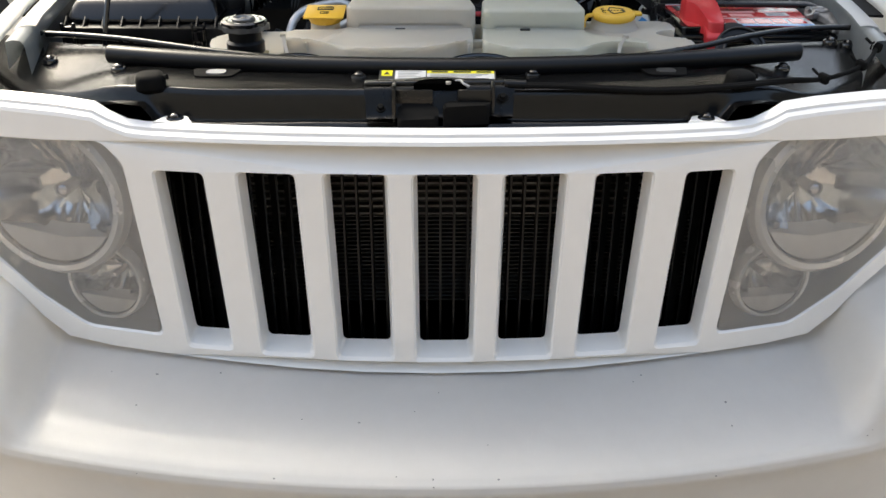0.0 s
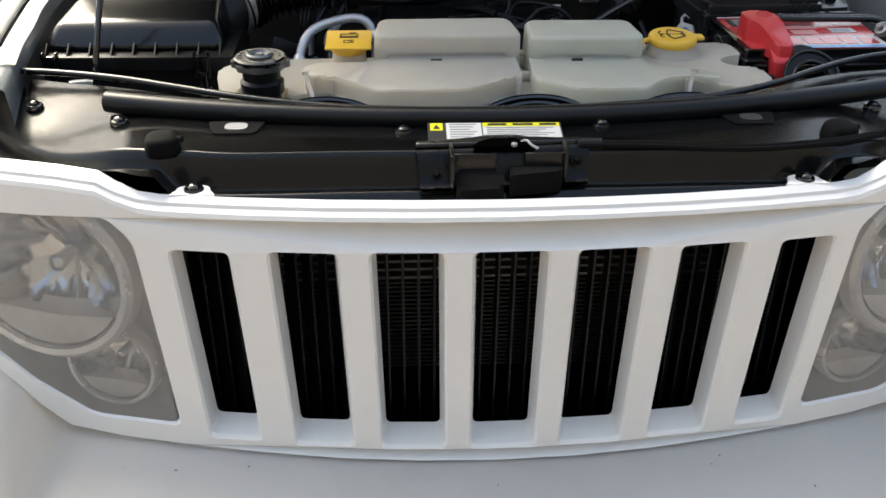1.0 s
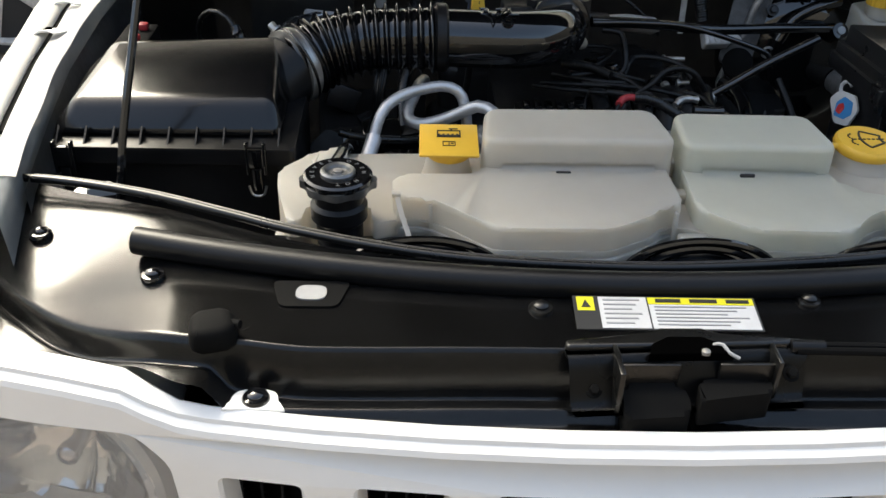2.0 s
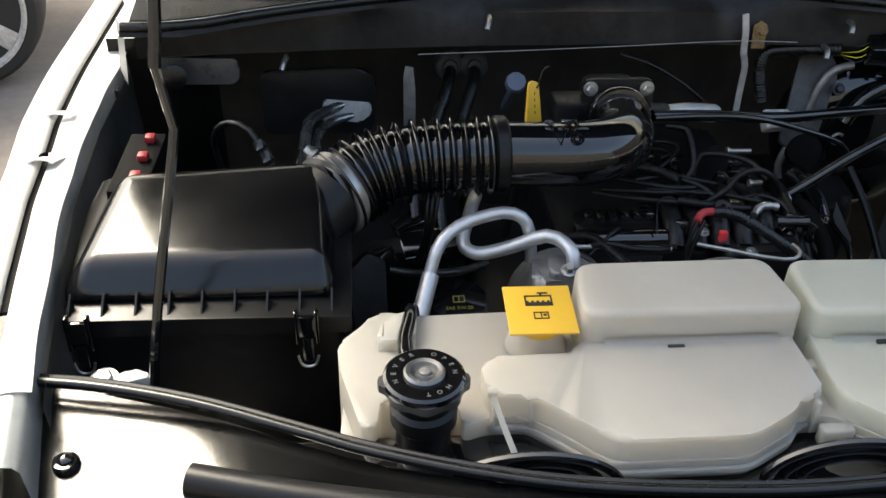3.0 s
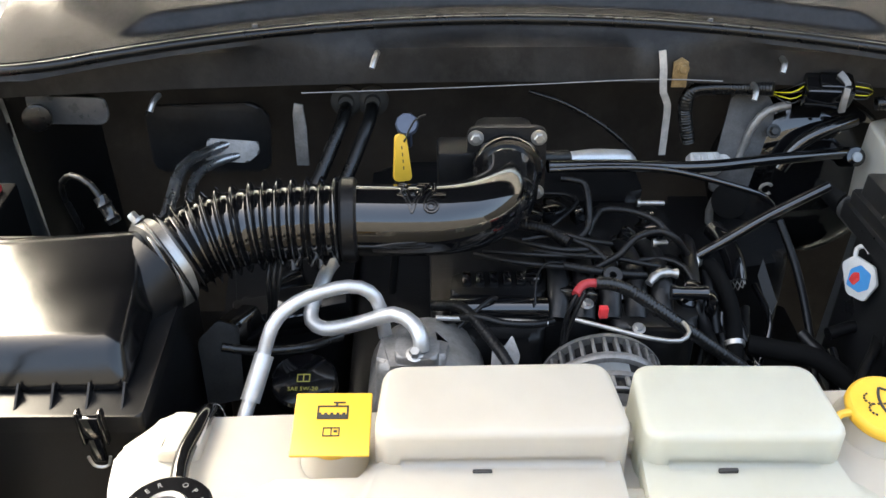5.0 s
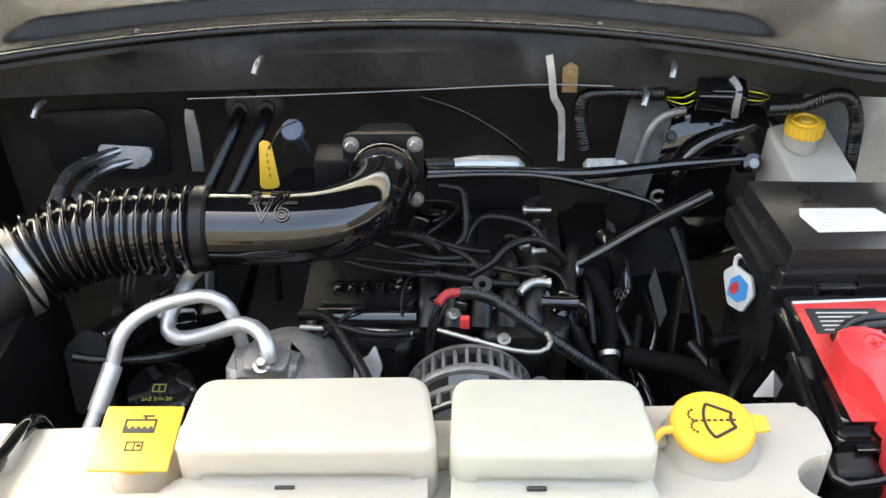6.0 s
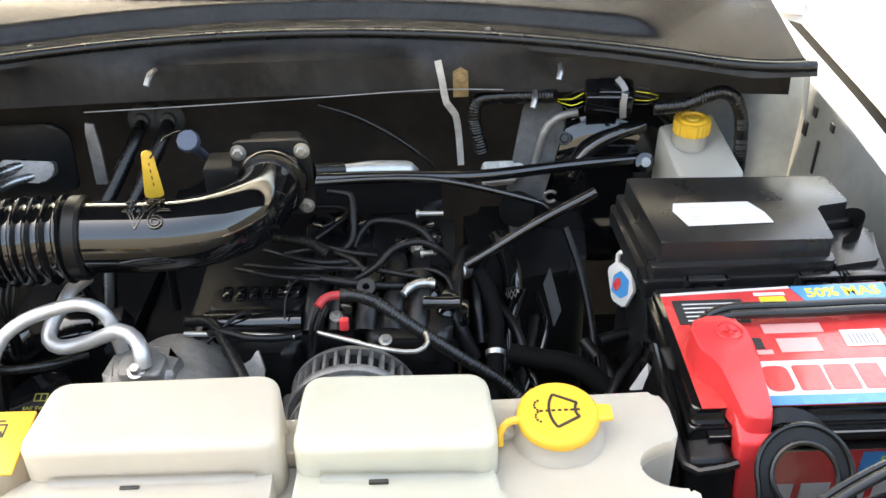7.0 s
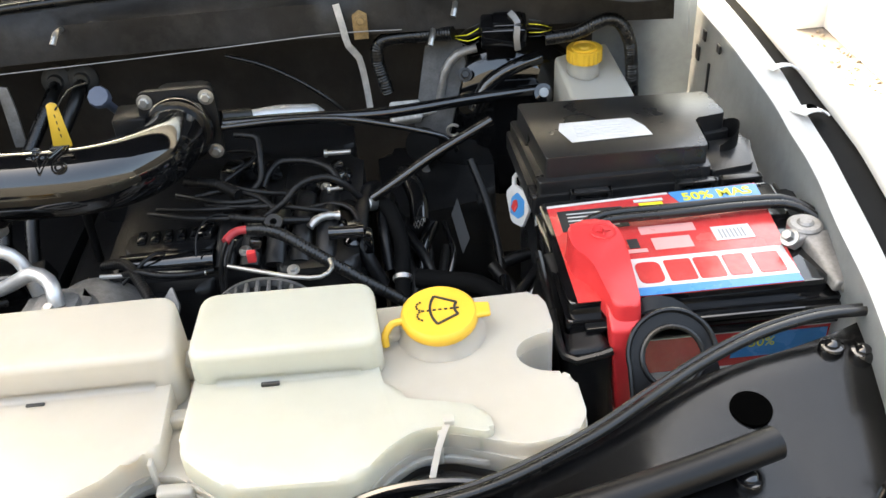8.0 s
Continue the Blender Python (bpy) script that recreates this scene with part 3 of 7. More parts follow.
patch(label, lm, -0.058, -0.016, -0.0185, 0.0185, 0.0, LABELWHITE)
patch(label, lm, -0.0145, 0.078, -0.0185, 0.010, 0.0, LABELWHITE)
patch(label, lm, -0.0145, 0.078, 0.0105, 0.0185, 0.0, LABELYELLOW)
patch(label, lm, -0.077, -0.062, 0.002, 0.0185, 0.0, LABELYELLOW)
for i in range(6):
    patch(label, lm, -0.054, -0.022 - 0.004 * (i % 3), 0.014 - i * 0.0055, 0.0155 - i * 0.0055, 0.0006, GREYINK, "print_line")
    patch(label, lm, -0.010, 0.070 - 0.009 * (i % 3), 0.0065 - i * 0.0042, 0.0078 - i * 0.0042, 0.0006, GREYINK, "print_line")
for x0, x1 in ((-0.008, 0.014), (0.022, 0.046), (0.054, 0.074)):
    patch(label, lm, x0, x1, 0.0125, 0.0165, 0.0006, INK, "print_line")
bm = bmesh.new()
prism(bm, [(-0.0735, 0.0055), (-0.0655, 0.0055), (-0.0695, 0.0145)], 0.0006, 0.0011, 0.0, m=lm)
part("warning_triangle", bm, INK, label)


# ---- hood latch ----
latch = thing("hood_latch", (0.005, 0.05, 1.03), "black greasy hood latch with release cable behind the grille", "latch")


def latch_rise(y):
    return 0.036 * smoothstep(0.030, 0.054, y)


bm = bmesh.new()
sheet(bm, lambda u, v: Vector((u * (0.094 + 0.006 * v) - 0.001, 0.022 + 0.006 * u + 0.040 * v, 1.047 + latch_rise(0.022 + 0.040 * v))), steps(-1, 1, 10), steps(0, 1, 12), 0.006)
part("back_plate", bm, RUBBER, latch, "", 50)
bm = bmesh.new()
prism(bm, [(-0.100, 0.054), (0.094, 0.060), (0.094, 0.068), (0.028, 0.068), (0.016, 0.080), (-0.020, 0.080), (-0.034, 0.068), (-0.100, 0.064)], 1.074, 1.088, 0.003)
part("upper_flange", bm, RUBBER, latch)
# solid near-black block coloured as the pocket's dark inside
bm = bmesh.new()
prism(bm, [(-0.036, 0.044), (0.034, 0.046), (0.026, 0.058), (0.012, 0.067), (-0.016, 0.067), (-0.030, 0.058)], 1.080, 1.0885, 0.001)
part("striker_pocket", bm, HOLE, latch)
for x0, x1, y0, y1, z0, z1 in ((-0.063, -0.058, 0.020, 0.058, 1.045, 1.088), (0.066, 0.070, 0.034, 0.060, 1.050, 1.088), (-0.060, -0.010, 0.038, 0.042, 1.050, 1.082), (0.022, 0.068, 0.040, 0.044, 1.050, 1.081)):
    bm = bmesh.new()
    box(bm, ((x0 + x1) / 2, (y0 + y1) / 2, (z0 + z1) / 2), (x1 - x0, y1 - y0, z1 - z0), 0.0015)
    part("latch_plate", bm, RUBBER, latch)
bm = bmesh.new()
prism(bm, [(-0.056, 0.010), (-0.004, 0.013), (-0.002, 0.024), (-0.008, 0.038), (-0.056, 0.038)], 1.030, 1.060, 0.005, corner=0.006, top=lambda x, y: 0.5 * min(y - 0.03, 0.02))
part("lock_case", bm, GAP, latch)
bm = bmesh.new()
prism(bm, [(0.002, 0.014), (0.022, 0.018), (0.062, 0.024), (0.066, 0.040), (0.024, 0.042), (0.006, 0.038)], 1.040, 1.066, 0.004, corner=0.004)
part("lever_case", bm, GAP, latch)
bm = bmesh.new()
tube(bm, [(0.016, 0.052, 1.084), (0.020, 0.057, 1.088), (0.026, 0.054, 1.090), (0.029, 0.047, 1.088), (0.037, 0.043, 1.085)], 0.0016, 8)
part("hook", bm, GREYINK, latch, "worn grey hook")
bm = bmesh.new()
lathe(bm, [(0.0035, 0.0), (0.0035, 0.003), (0.0005, 0.004)], pose(0.010, 0.046, 1.0875), 12)
part("rivet", bm, CAST, latch)
for dy in (0.0, 0.007):
    bm = bmesh.new()
    tube(bm, [(0.088, 0.064 - dy, 1.082), (0.17, 0.064 - dy, 1.080), (0.28, 0.060 - dy, 1.076), (0.38, 0.064 - dy, 1.080), (0.47, 0.090, 1.080 - 0.3 * dy), (0.53, 0.115, 1.074), (0.60, 0.165, 1.078), (0.645, 0.225, 1.088), (0.668, 0.300, 1.096)], 0.0034, 8)
    cable = part("release_cable", bm, GAP, latch)
for x, y, z in ((0.526, 0.110, 1.076), (0.600, 0.164, 1.080), (0.645, 0.224, 1.090)):
    bm = bmesh.new()
    box(bm, (0, 0, 0), (0.010, 0.016, 0.014), 0.003, m=pose(x, y, z, 10, 0, 35))
    tube(bm, [(x - 0.006, y + 0.006, z + 0.004), (x - 0.012, y + 0.014, z + 0.010)], 0.002, 6)
    part("cable_clip", bm, GAP, cable)
bm = bmesh.new()
tube(bm, [(0.084, 0.061, 1.083), (0.112, 0.061, 1.082)], 0.0062, 10)
part("cable_end", bm, SATIN, latch)
for x, y in ((-0.078, 0.036), (0.081, 0.042)):
    bolt(latch, (x, y, 1.052 + latch_rise(y)), (0, -0.7, 1), r=0.0045, mat=GAP)


# ---- fenders, inner walls, firewall, cowl, hood ----
RAIL = ((0.10, 0.600), (0.34, 0.646), (0.46, 0.667), (0.61, 0.690), (0.80, 0.704), (1.60, 0.706))


def rail(y, s=0):
    """Half width of the engine bay at the top of its side walls."""
    y = min(max(y, 0.10), 1.599)
    for (a, p), (b, q) in zip(RAIL, RAIL[1:]):
        if y <= b:
            return p + (q - p) * (y - a) / (b - a) + 0.016 * s


def rail_width(y):
    return 0.026 + 0.014 * smoothstep(0.6, 1.0, y)


for s in (-1, 1):
    bm = bmesh.new()
    ys = steps(0.22, 1.16, 32)
    drop = (-0.70, -0.20, -0.03, -0.003, 0.003, 0.004, 0.001, -0.04)

    def inner(y, k):
        k = int(k)
        w = rail_width(y)
        dx = (-0.012, -0.006, -0.003, -0.001, 0.004, w * 0.6, w, w + 0.002)[k]
        bulge = (0.05 * math.exp(-((y - 0.72) / 0.14) ** 2) + 0.004 * math.sin(31 * y) + 0.003 * math.sin(57 * y + 1)) * (drop[k] < -0.1)
        return Vector((s * (rail(y, s) + dx - bulge), y, 1.094 + 0.012 * y + drop[k]))

    sheet(bm, inner, ys, range(8), 0.002)
    b2 = bmesh.new()
    sheet(b2, lambda y, k: Vector((s * (rail(y, s) - 0.003 + (rail_width(y) + 0.006) * k + 0.0012 * math.sin(37 * y) * (1 - k)), y, 1.099 + 0.012 * y + 0.003 * math.sin(math.pi * k) - 0.004 * k)), steps(0.30, 1.30, 40), steps(0, 1, 6), 0.003)
    part("wing_flange", b2, WHITE, car, "white painted flange of the wing", 50)
    wall = part("inner_fender", bm, INNER, car, "pale grey painted inner wing panel", 50)
    bm = bmesh.new()
    ys = steps(0.20, 1.55, 36)
    fall = (-0.006, -0.002, 0.003, 0.004, -0.002, -0.016, -0.045, -0.12, -0.30, -0.48)

    def outer(y, k):
        k = int(k)
        g = rail(y, s) + rail_width(y) + (0.022 + 0.014 * (1 - smoothstep(0.6, 0.9, y)) if s > 0 else 0.012)
        dx = (0.0, 0.0, 0.004, 0.020, 0.034, 0.041, 0.047, 0.054, 0.060, 0.060)[k] * (1 + 0.2 * smoothstep(0.5, 1.0, y))
        return Vector((s * (g + dx), y, 1.096 + 0.014 * y + fall[k]))

    sheet(bm, outer, ys, range(10), 0.003)
    part("fender", bm, WHITE, car, "white front fender", 50)
    for y, wide in ((0.685, 0.024), (0.800, 0.012)):
        bm = bmesh.new()
        g, w = rail(y, s), rail_width(y)
        strip(bm, [(s * (g + w * 0.55), y, 1.103 + 0.012 * y), (s * (g + w * 0.9), y + 0.004, 1.105 + 0.012 * y), (s * (g + w + 0.014), y + 0.008, 1.103 + 0.012 * y), (s * (g + w + 0.024), y + 0.008, 1.096 + 0.012 * y)], wide, 0.0022, (0, 0.2, 1))
        tab = part("fender_tab", bm, WHITE, car)
        if wide > 0.02:
            # near-black disc coloured as the dark of the tab's hole
            bm = bmesh.new()
            lathe(bm, [(0.007, 0.0), (0.007, 0.0006), (0.0002, 0.0006)], pose(s * (g + w + 0.006), y + 0.005, 1.1058 + 0.012 * y) @ Matrix.Diagonal((0.8, 1.3, 1, 1)), 18)
            part("tab_hole", bm, HOLE, tab)
    # thin black plates on the panel, coloured as the dark of holes
    for y, z, w, h in ((0.98, 1.085, 0.012, 0.016), (0.92, 1.090, 0.012, 0.012), (1.00, 1.05, 0.014, 0.022), (0.95, 1.03, 0.006, 0.05), (1.03, 1.03, 0.005, 0.006), (0.63, 1.045, 0.014, 0.012)):
        bm = bmesh.new()
        box(bm, (s * (rail(y, s) - 0.0055 - (0.012 if y < 0.9 else 0)), y, z), (0.003, w, h), 0.001)
        part("panel_hole", bm, INK, wall)
    # wheel under the fender
    wheel_m = Matrix.Translation((s * 0.79, 0.62, 0.36)) @ Vector((s, 0, 0)).to_track_quat("Z", "Y").to_matrix().to_4x4()
    bm = bmesh.new()
    lathe(bm, [(0.22, -0.19), (0.33, -0.19), (0.352, -0.17), (0.360, -0.10), (0.352, -0.03), (0.33, -0.01), (0.22, -0.01), (0.21, -0.1)], wheel_m, 40)
    wheel = part("wheel", bm, TYRE, car, "black road tyre")
    bm = bmesh.new()
    lathe(bm, [(0.225, -0.15), (0.225, -0.012), (0.20, -0.03), (0.08, -0.03), (0.05, -0.01), (0.0005, -0.01)], wheel_m, 32)
    part("rim", bm, STEEL, wheel)


def seal_y(x):
    return 1.004 - 0.46 * min(abs(x), 0.57) ** 2


def seal_z(x):
    return 1.205 - 0.004 * x * x


def wall_y(x, k):
    flat = 0.990 - 0.10 * x * x
    return seal_y(x) if k < 2 else flat if k < 5 else 1.005 - 0.02 * x * x


bm = bmesh.new()
prof = [(0.0, 0.0), (-0.004, -0.008), (-0.020, -0.020), (-0.026, -0.066), (-0.014, -0.071), (0.035, -0.073), (0.045, -0.10), (0.050, -0.35), (0.050, -0.80)]
sheet(bm, lambda x, k: Vector((x, wall_y(x, int(k)) + prof[int(k)][0], (seal_z(x) if k < 3 else 1.205) + prof[int(k)][1])), steps(-0.648, 0.648, 50), range(6), 0.004)
firewall = part("firewall", bm, FIRE, car, "dusty black firewall with insulation", 50)
# lower firewall takes a darker colour for the shade deep in the bay
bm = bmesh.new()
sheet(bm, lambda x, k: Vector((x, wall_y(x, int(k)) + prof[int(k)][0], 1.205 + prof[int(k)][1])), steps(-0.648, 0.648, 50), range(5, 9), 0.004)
part("firewall_lower", bm, FIRELOW, firewall, "lower firewall, coloured darker for the deep shade", 50)
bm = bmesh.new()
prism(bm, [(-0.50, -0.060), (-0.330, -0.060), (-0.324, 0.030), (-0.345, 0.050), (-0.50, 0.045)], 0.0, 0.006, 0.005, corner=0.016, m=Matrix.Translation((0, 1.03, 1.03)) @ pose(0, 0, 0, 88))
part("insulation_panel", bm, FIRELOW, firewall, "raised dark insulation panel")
bm = bmesh.new()
tube(bm, [(x, seal_y(x), seal_z(x) + 0.004) for x in steps(-0.645, 0.645, 26)], 0.0065, 10)
part("cowl_seal", bm, RUBBER, car, "black rubber strip along the cowl")
bm = bmesh.new()


def cowl_point(x, v):
    d = v * (1.086 - 0.08 * x * x - seal_y(x) - 0.004)
    rise = 0.020 * smoothstep(0.036, 0.052, d) * (1 - smoothstep(0.395, 0.455, abs(x) - 0.8 * d))
    return Vector((x, seal_y(x) + 0.004 + d, seal_z(x) - 0.004 + 0.17 * d + rise + 0.004 * smoothstep(0.0, 0.012, d)))


sheet(bm, cowl_point, steps(-0.640, 0.640, 128), steps(0, 1, 36), 0.003)
cowl = part("cowl_cover", bm, COWL, car, "satin black plastic cowl cover", 50)
bm = bmesh.new()
tube(bm, [(x, seal_y(x) + 0.010, seal_z(x) + 0.008) for x in steps(-0.635, 0.635, 26)], 0.0016, 8)
part("edge_lip", bm, LIDBLACK, cowl)
for x in (-0.320, 0.266):
    push_pin(cowl, (x, seal_y(x) + 0.016, seal_z(x) + 0.004), 0.008)
# pale thin tube painted in as the highlight along the ledge
bm = bmesh.new()
tube(bm, [(-0.266, 0.952, 1.130), (-0.108, 0.952, 1.135), (0.042, 0.952, 1.141), (0.189, 0.952, 1.147), (0.283, 0.946, 1.147)], 0.0009, 6)
part("edge_glint", bm, CAST, firewall, "thin pale line drawn as the highlight on the ledge")
bm = bmesh.new()
sheet(bm, lambda x, v: Vector((x, 1.108 - 0.08 * x * x + 0.55 * v, 1.242 - 0.03 * x * x + 0.30 * v)), steps(-0.66, 0.66, 20), steps(0, 1, 6), 0.005)
screen = part("windscreen", bm, GLASS, car, "tinted windscreen foot")
bm = bmesh.new()
tube(bm, [(x, 1.086 - 0.08 * x * x, 1.243 - 0.03 * x * x) for x in steps(-0.655, 0.655, 14)], 0.0075, 10)
tube(bm, [(x, 1.102 - 0.08 * x * x, 1.246 - 0.03 * x * x) for x in steps(-0.655, 0.655, 14)], 0.0065, 10)
part("windscreen_moulding", bm, LIDBLACK, car, "black rubber moulding of the windscreen")
hx = steps(-0.80, 0.80, 24)
bm = bmesh.new()
sheet(bm, lambda x, v: Vector((x * (1 - 0.07 * v), 1.165 - 0.18 * x * x * (1 - v) - 0.56 * v + 0.10 * x * x * v, 1.315 + 0.97 * v - 0.04 * x * x)), hx, steps(0, 1, 16), 0.012)
hood = part("hood", bm, WHITE, car, "raised white hood", 60)
bm = bmesh.new()
sheet(bm, lambda x, v: Vector((x * (1 - 0.07 * v) * 0.95, 1.125 - 0.18 * x * x * (1 - v) - 0.56 * v + 0.10 * x * x * v, 1.310 + 0.95 * v - 0.04 * x * x)), hx, steps(0.09, 0.94, 16), 0.01)
part("hood_lining", bm, LINING, hood, "dark hood insulation")
bm = bmesh.new()
tube(bm, [(-0.537, 0.350, 1.05), (-0.528, 0.370, 1.12), (-0.504, 0.428, 1.262), (-0.502, 0.430, 1.275)], 0.0045, 8)
tube(bm, [(-0.502, 0.430, 1.274), (-0.513, 0.442, 1.326)], 0.0042, 8)
tube(bm, [(-0.513, 0.442, 1.324), (-0.505, 0.462, 1.42), (-0.475, 0.58, 1.95), (-0.465, 0.615, 2.12), (-0.463, 0.640, 2.165)], 0.0055, 8)
tagged(part("hood_prop_rod", bm, GLOSSY, None), "thin black kinked rod holding the hood open", "prop rod")


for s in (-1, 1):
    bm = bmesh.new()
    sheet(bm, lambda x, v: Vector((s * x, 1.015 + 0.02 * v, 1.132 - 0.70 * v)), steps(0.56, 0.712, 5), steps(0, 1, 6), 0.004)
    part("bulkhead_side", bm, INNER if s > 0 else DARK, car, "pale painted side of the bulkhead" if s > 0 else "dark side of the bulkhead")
    bm = bmesh.new()
    inner_line = curve([(0.617, 0.862, 1.203), (0.616, 0.99, 1.214), (0.650, 1.10, 1.222), (0.665, 1.22, 1.226)], 0.02)
    outer_line = curve([(0.656, 0.862, 1.192), (0.668, 0.99, 1.165), (0.700, 1.10, 1.160), (0.735, 1.22, 1.165)], 0.02)

    def corner(u, v):
        p = inner_line[min(int(v * (len(inner_line) - 1)), len(inner_line) - 1)].lerp(outer_line[min(int(v * (len(outer_line) - 1)), len(outer_line) - 1)], u)
        return Vector((s * p.x, p.y, p.z - 0.010 * math.sin(math.pi * u) * smoothstep(0.1, 0.4, v)))

    sheet(bm, corner, steps(0, 1, 6), steps(0, 1, 14), 0.003)
    part("cowl_side", bm, WHITE, car, "white painted corner beside the cowl", 50)
    bm = bmesh.new()
    sheet(bm, lambda u, v: Vector((s * (0.646 + 0.034 * u), 0.868 + 0.10 * u - 0.02 * v, 1.200 - 0.068 * v - 0.02 * u)), steps(0, 1, 3), steps(0, 1, 3), 0.003)
    part("cowl_end", bm, INNER, car, "pale painted end of the cowl")
    # near-black strip stands in for the shade in the wing gap
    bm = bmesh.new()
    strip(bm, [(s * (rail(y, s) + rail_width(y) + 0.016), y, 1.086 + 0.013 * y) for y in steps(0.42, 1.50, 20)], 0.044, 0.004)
    part("fender_gap_strip", bm, GAP, car, "black strip coloured as the shaded gap between the wing panels")
    hm = Matrix.Translation((s * 0.690, 1.055, 1.205)) @ Vector((-s * 0.55, -0.7, 0.45)).to_track_quat("Z", "Y").to_matrix().to_4x4()
    bm = bmesh.new()
    prism(bm, [(-0.024, -0.016), (0.022, -0.020), (0.030, 0.012), (0.004, 0.024), (-0.022, 0.018)], 0.0, 0.005, 0.0015, corner=0.004, m=hm)
    prism(bm, [(-0.014, -0.012), (0.016, -0.010), (0.012, 0.012), (-0.010, 0.012)], 0.004, 0.020, 0.002, corner=0.004, m=hm)
    strip(bm, [(s * 0.690, 1.075, 1.21), (s * 0.685, 1.10, 1.25), (s * 0.68, 1.12, 1.30), (s * 0.675, 1.115, 1.36)], 0.040, 0.008, (s, -0.4, 0.2))
    hinge = part("hood_hinge", bm, WHITE, car, "white painted hood hinge")
    bolt(hinge, hm @ Vector((0.020, 0.008, 0.008)), hm.to_3x3() @ Vector((0, 0, 1)), 0.006, 0.005, WHITE)


bm = bmesh.new()
sheet(bm, lambda y, v: Vector((-(rail(y, -1) - 0.009 - 0.03 * v - 0.05 * min(1, 3 * v) * math.exp(-((y - 0.72) / 0.14) ** 2)), y, 1.082 + 0.010 * y - 0.5 * v)), steps(0.30, 0.99, 22), steps(0, 1, 8), 0.004)
part("fender_liner", bm, material("dusty_grey_inner_panel", (0.085, 0.088, 0.088), 0.38, vary=0.5, scale=9, bump=0.4, bump_scale=50, dirt=0.8, dirt_colour=(0.028, 0.028, 0.027)), car, "dusty grey inner wing panel beside the air filter box")


# ---- ground and surroundings ----
bm = bmesh.new()
sheet(bm, lambda x, y: Vector((x, y, 0)), steps(-400, 400, 40), steps(-400, 400, 40))
single("ground", bm, GROUND, "dusty sunlit concrete ground", "ground", kind="structure")
bm = bmesh.new()
box(bm, (2.31, 2.4, 0.55), (0.40, 7.2, 1.1), 0.01)
box(bm, (2.14, 3.62, 0.62), (0.30, 0.52, 1.24), 0.01)
single("wall_east", bm, PLASTER, "low white plastered wall beside the car", "wall", kind="structure")
# unseen dark wall added for the radiator cover to reflect
bm = bmesh.new()
box(bm, (6.2, 5.0, 1.6), (0.5, 16.0, 3.2), 0.02)
single("reflection_wall", bm, material("reflection_wall_dark", (0.055, 0.055, 0.05), 0.9, vary=0.4, scale=2, bump=0.6, bump_scale=30), "unseen dark wall added to darken the cover's reflections", "wall", kind="structure")
# crumbled soil along the foot of the low wall
random.seed(31)
bm = bmesh.new()
for k in range(220):
    y = random.uniform(0.6, 4.6)
    x = (2.105 if not 3.34 < y < 3.90 else 1.985) - abs(random.gauss(0, 0.05))
    r = random.uniform(0.003, 0.009)
    bmesh.ops.create_icosphere(bm, subdivisions=1, radius=r, matrix=pose(x, y, r * 0.4, random.uniform(0, 360), random.uniform(0, 360), 0) @ Matrix.Diagonal((1.0, 1.4, 0.7, 1)))
single("rubble", bm, material("crumbled_soil", (0.24, 0.19, 0.14), 0.95, vary=0.5, scale=30), "crumbled soil and small stones at the foot of the wall", "rubble", kind="stuff")
# unseen wall added behind the camera to dim the grille
bm = bmesh.new()
box(bm, (-1.0, -5.6, 2.1), (22.0, 0.4, 4.2), 0.01)
single("sky_block_wall", bm, material("sky_block_grey", (0.12, 0.118, 0.112), 0.85, vary=0.2, scale=3, bump=0.5, bump_scale=60), "unseen grey wall added to block low sky from the grille", "wall", kind="structure")


# ---- engine bay: coolant and washer tank ----
def pillow(bm, quad, z0, z1, r=0.0075, corner=0.019, flare=0.003):
    """A blown plastic chamber on four plan corners, round along its upper edge."""
    rings = [(-flare, z0)] + [(r - r * math.cos(radians(a)), z1 - r + r * math.sin(radians(a))) for a in range(0, 91, 15)] + [(r + 0.006, z1 + 0.0004)]
    signs = ((1, 1), (-1, 1), (-1, -1), (1, -1))
    loops = []
    for d, z in rings:
        poly = rounded([(q[0] + s[0] * d, q[1] + s[1] * d) for q, s in zip(quad, signs)], max(corner - d, 0.006), 6)
        loops.append([bm.verts.new((p[0], p[1], z)) for p in poly])
    n = len(loops[0])
    for a, b in zip(loops, loops[1:]):
        for i in range(n):
            bm.faces.new((a[i], a[(i + 1) % n], b[(i + 1) % n], b[i]))
    bm.faces.new(loops[-1])


def fillet(bm, x0, x1, y, z, r=0.010):
    """A hollow moulded curve where an upright wall meets a flat top."""
    arc = [(y - r + r * math.sin(radians(a)), z + r - r * math.cos(radians(a))) for a in range(0, 91, 15)] + [(y + 0.004, z + r), (y + 0.004, z - 0.002), (y - r, z - 0.002)]
    a, b = [[bm.verts.new((x, p[0], p[1])) for p in arc] for x in (x0, x1)]
    n = len(arc)
    bm.faces.new(a)
    bm.faces.new(b[::-1])
    for i in range(n):
        bm.faces.new((a[i], b[i], b[(i + 1) % n], a[(i + 1) % n]))
    bmesh.ops.recalc_face_normals(bm, faces=bm.faces[:])


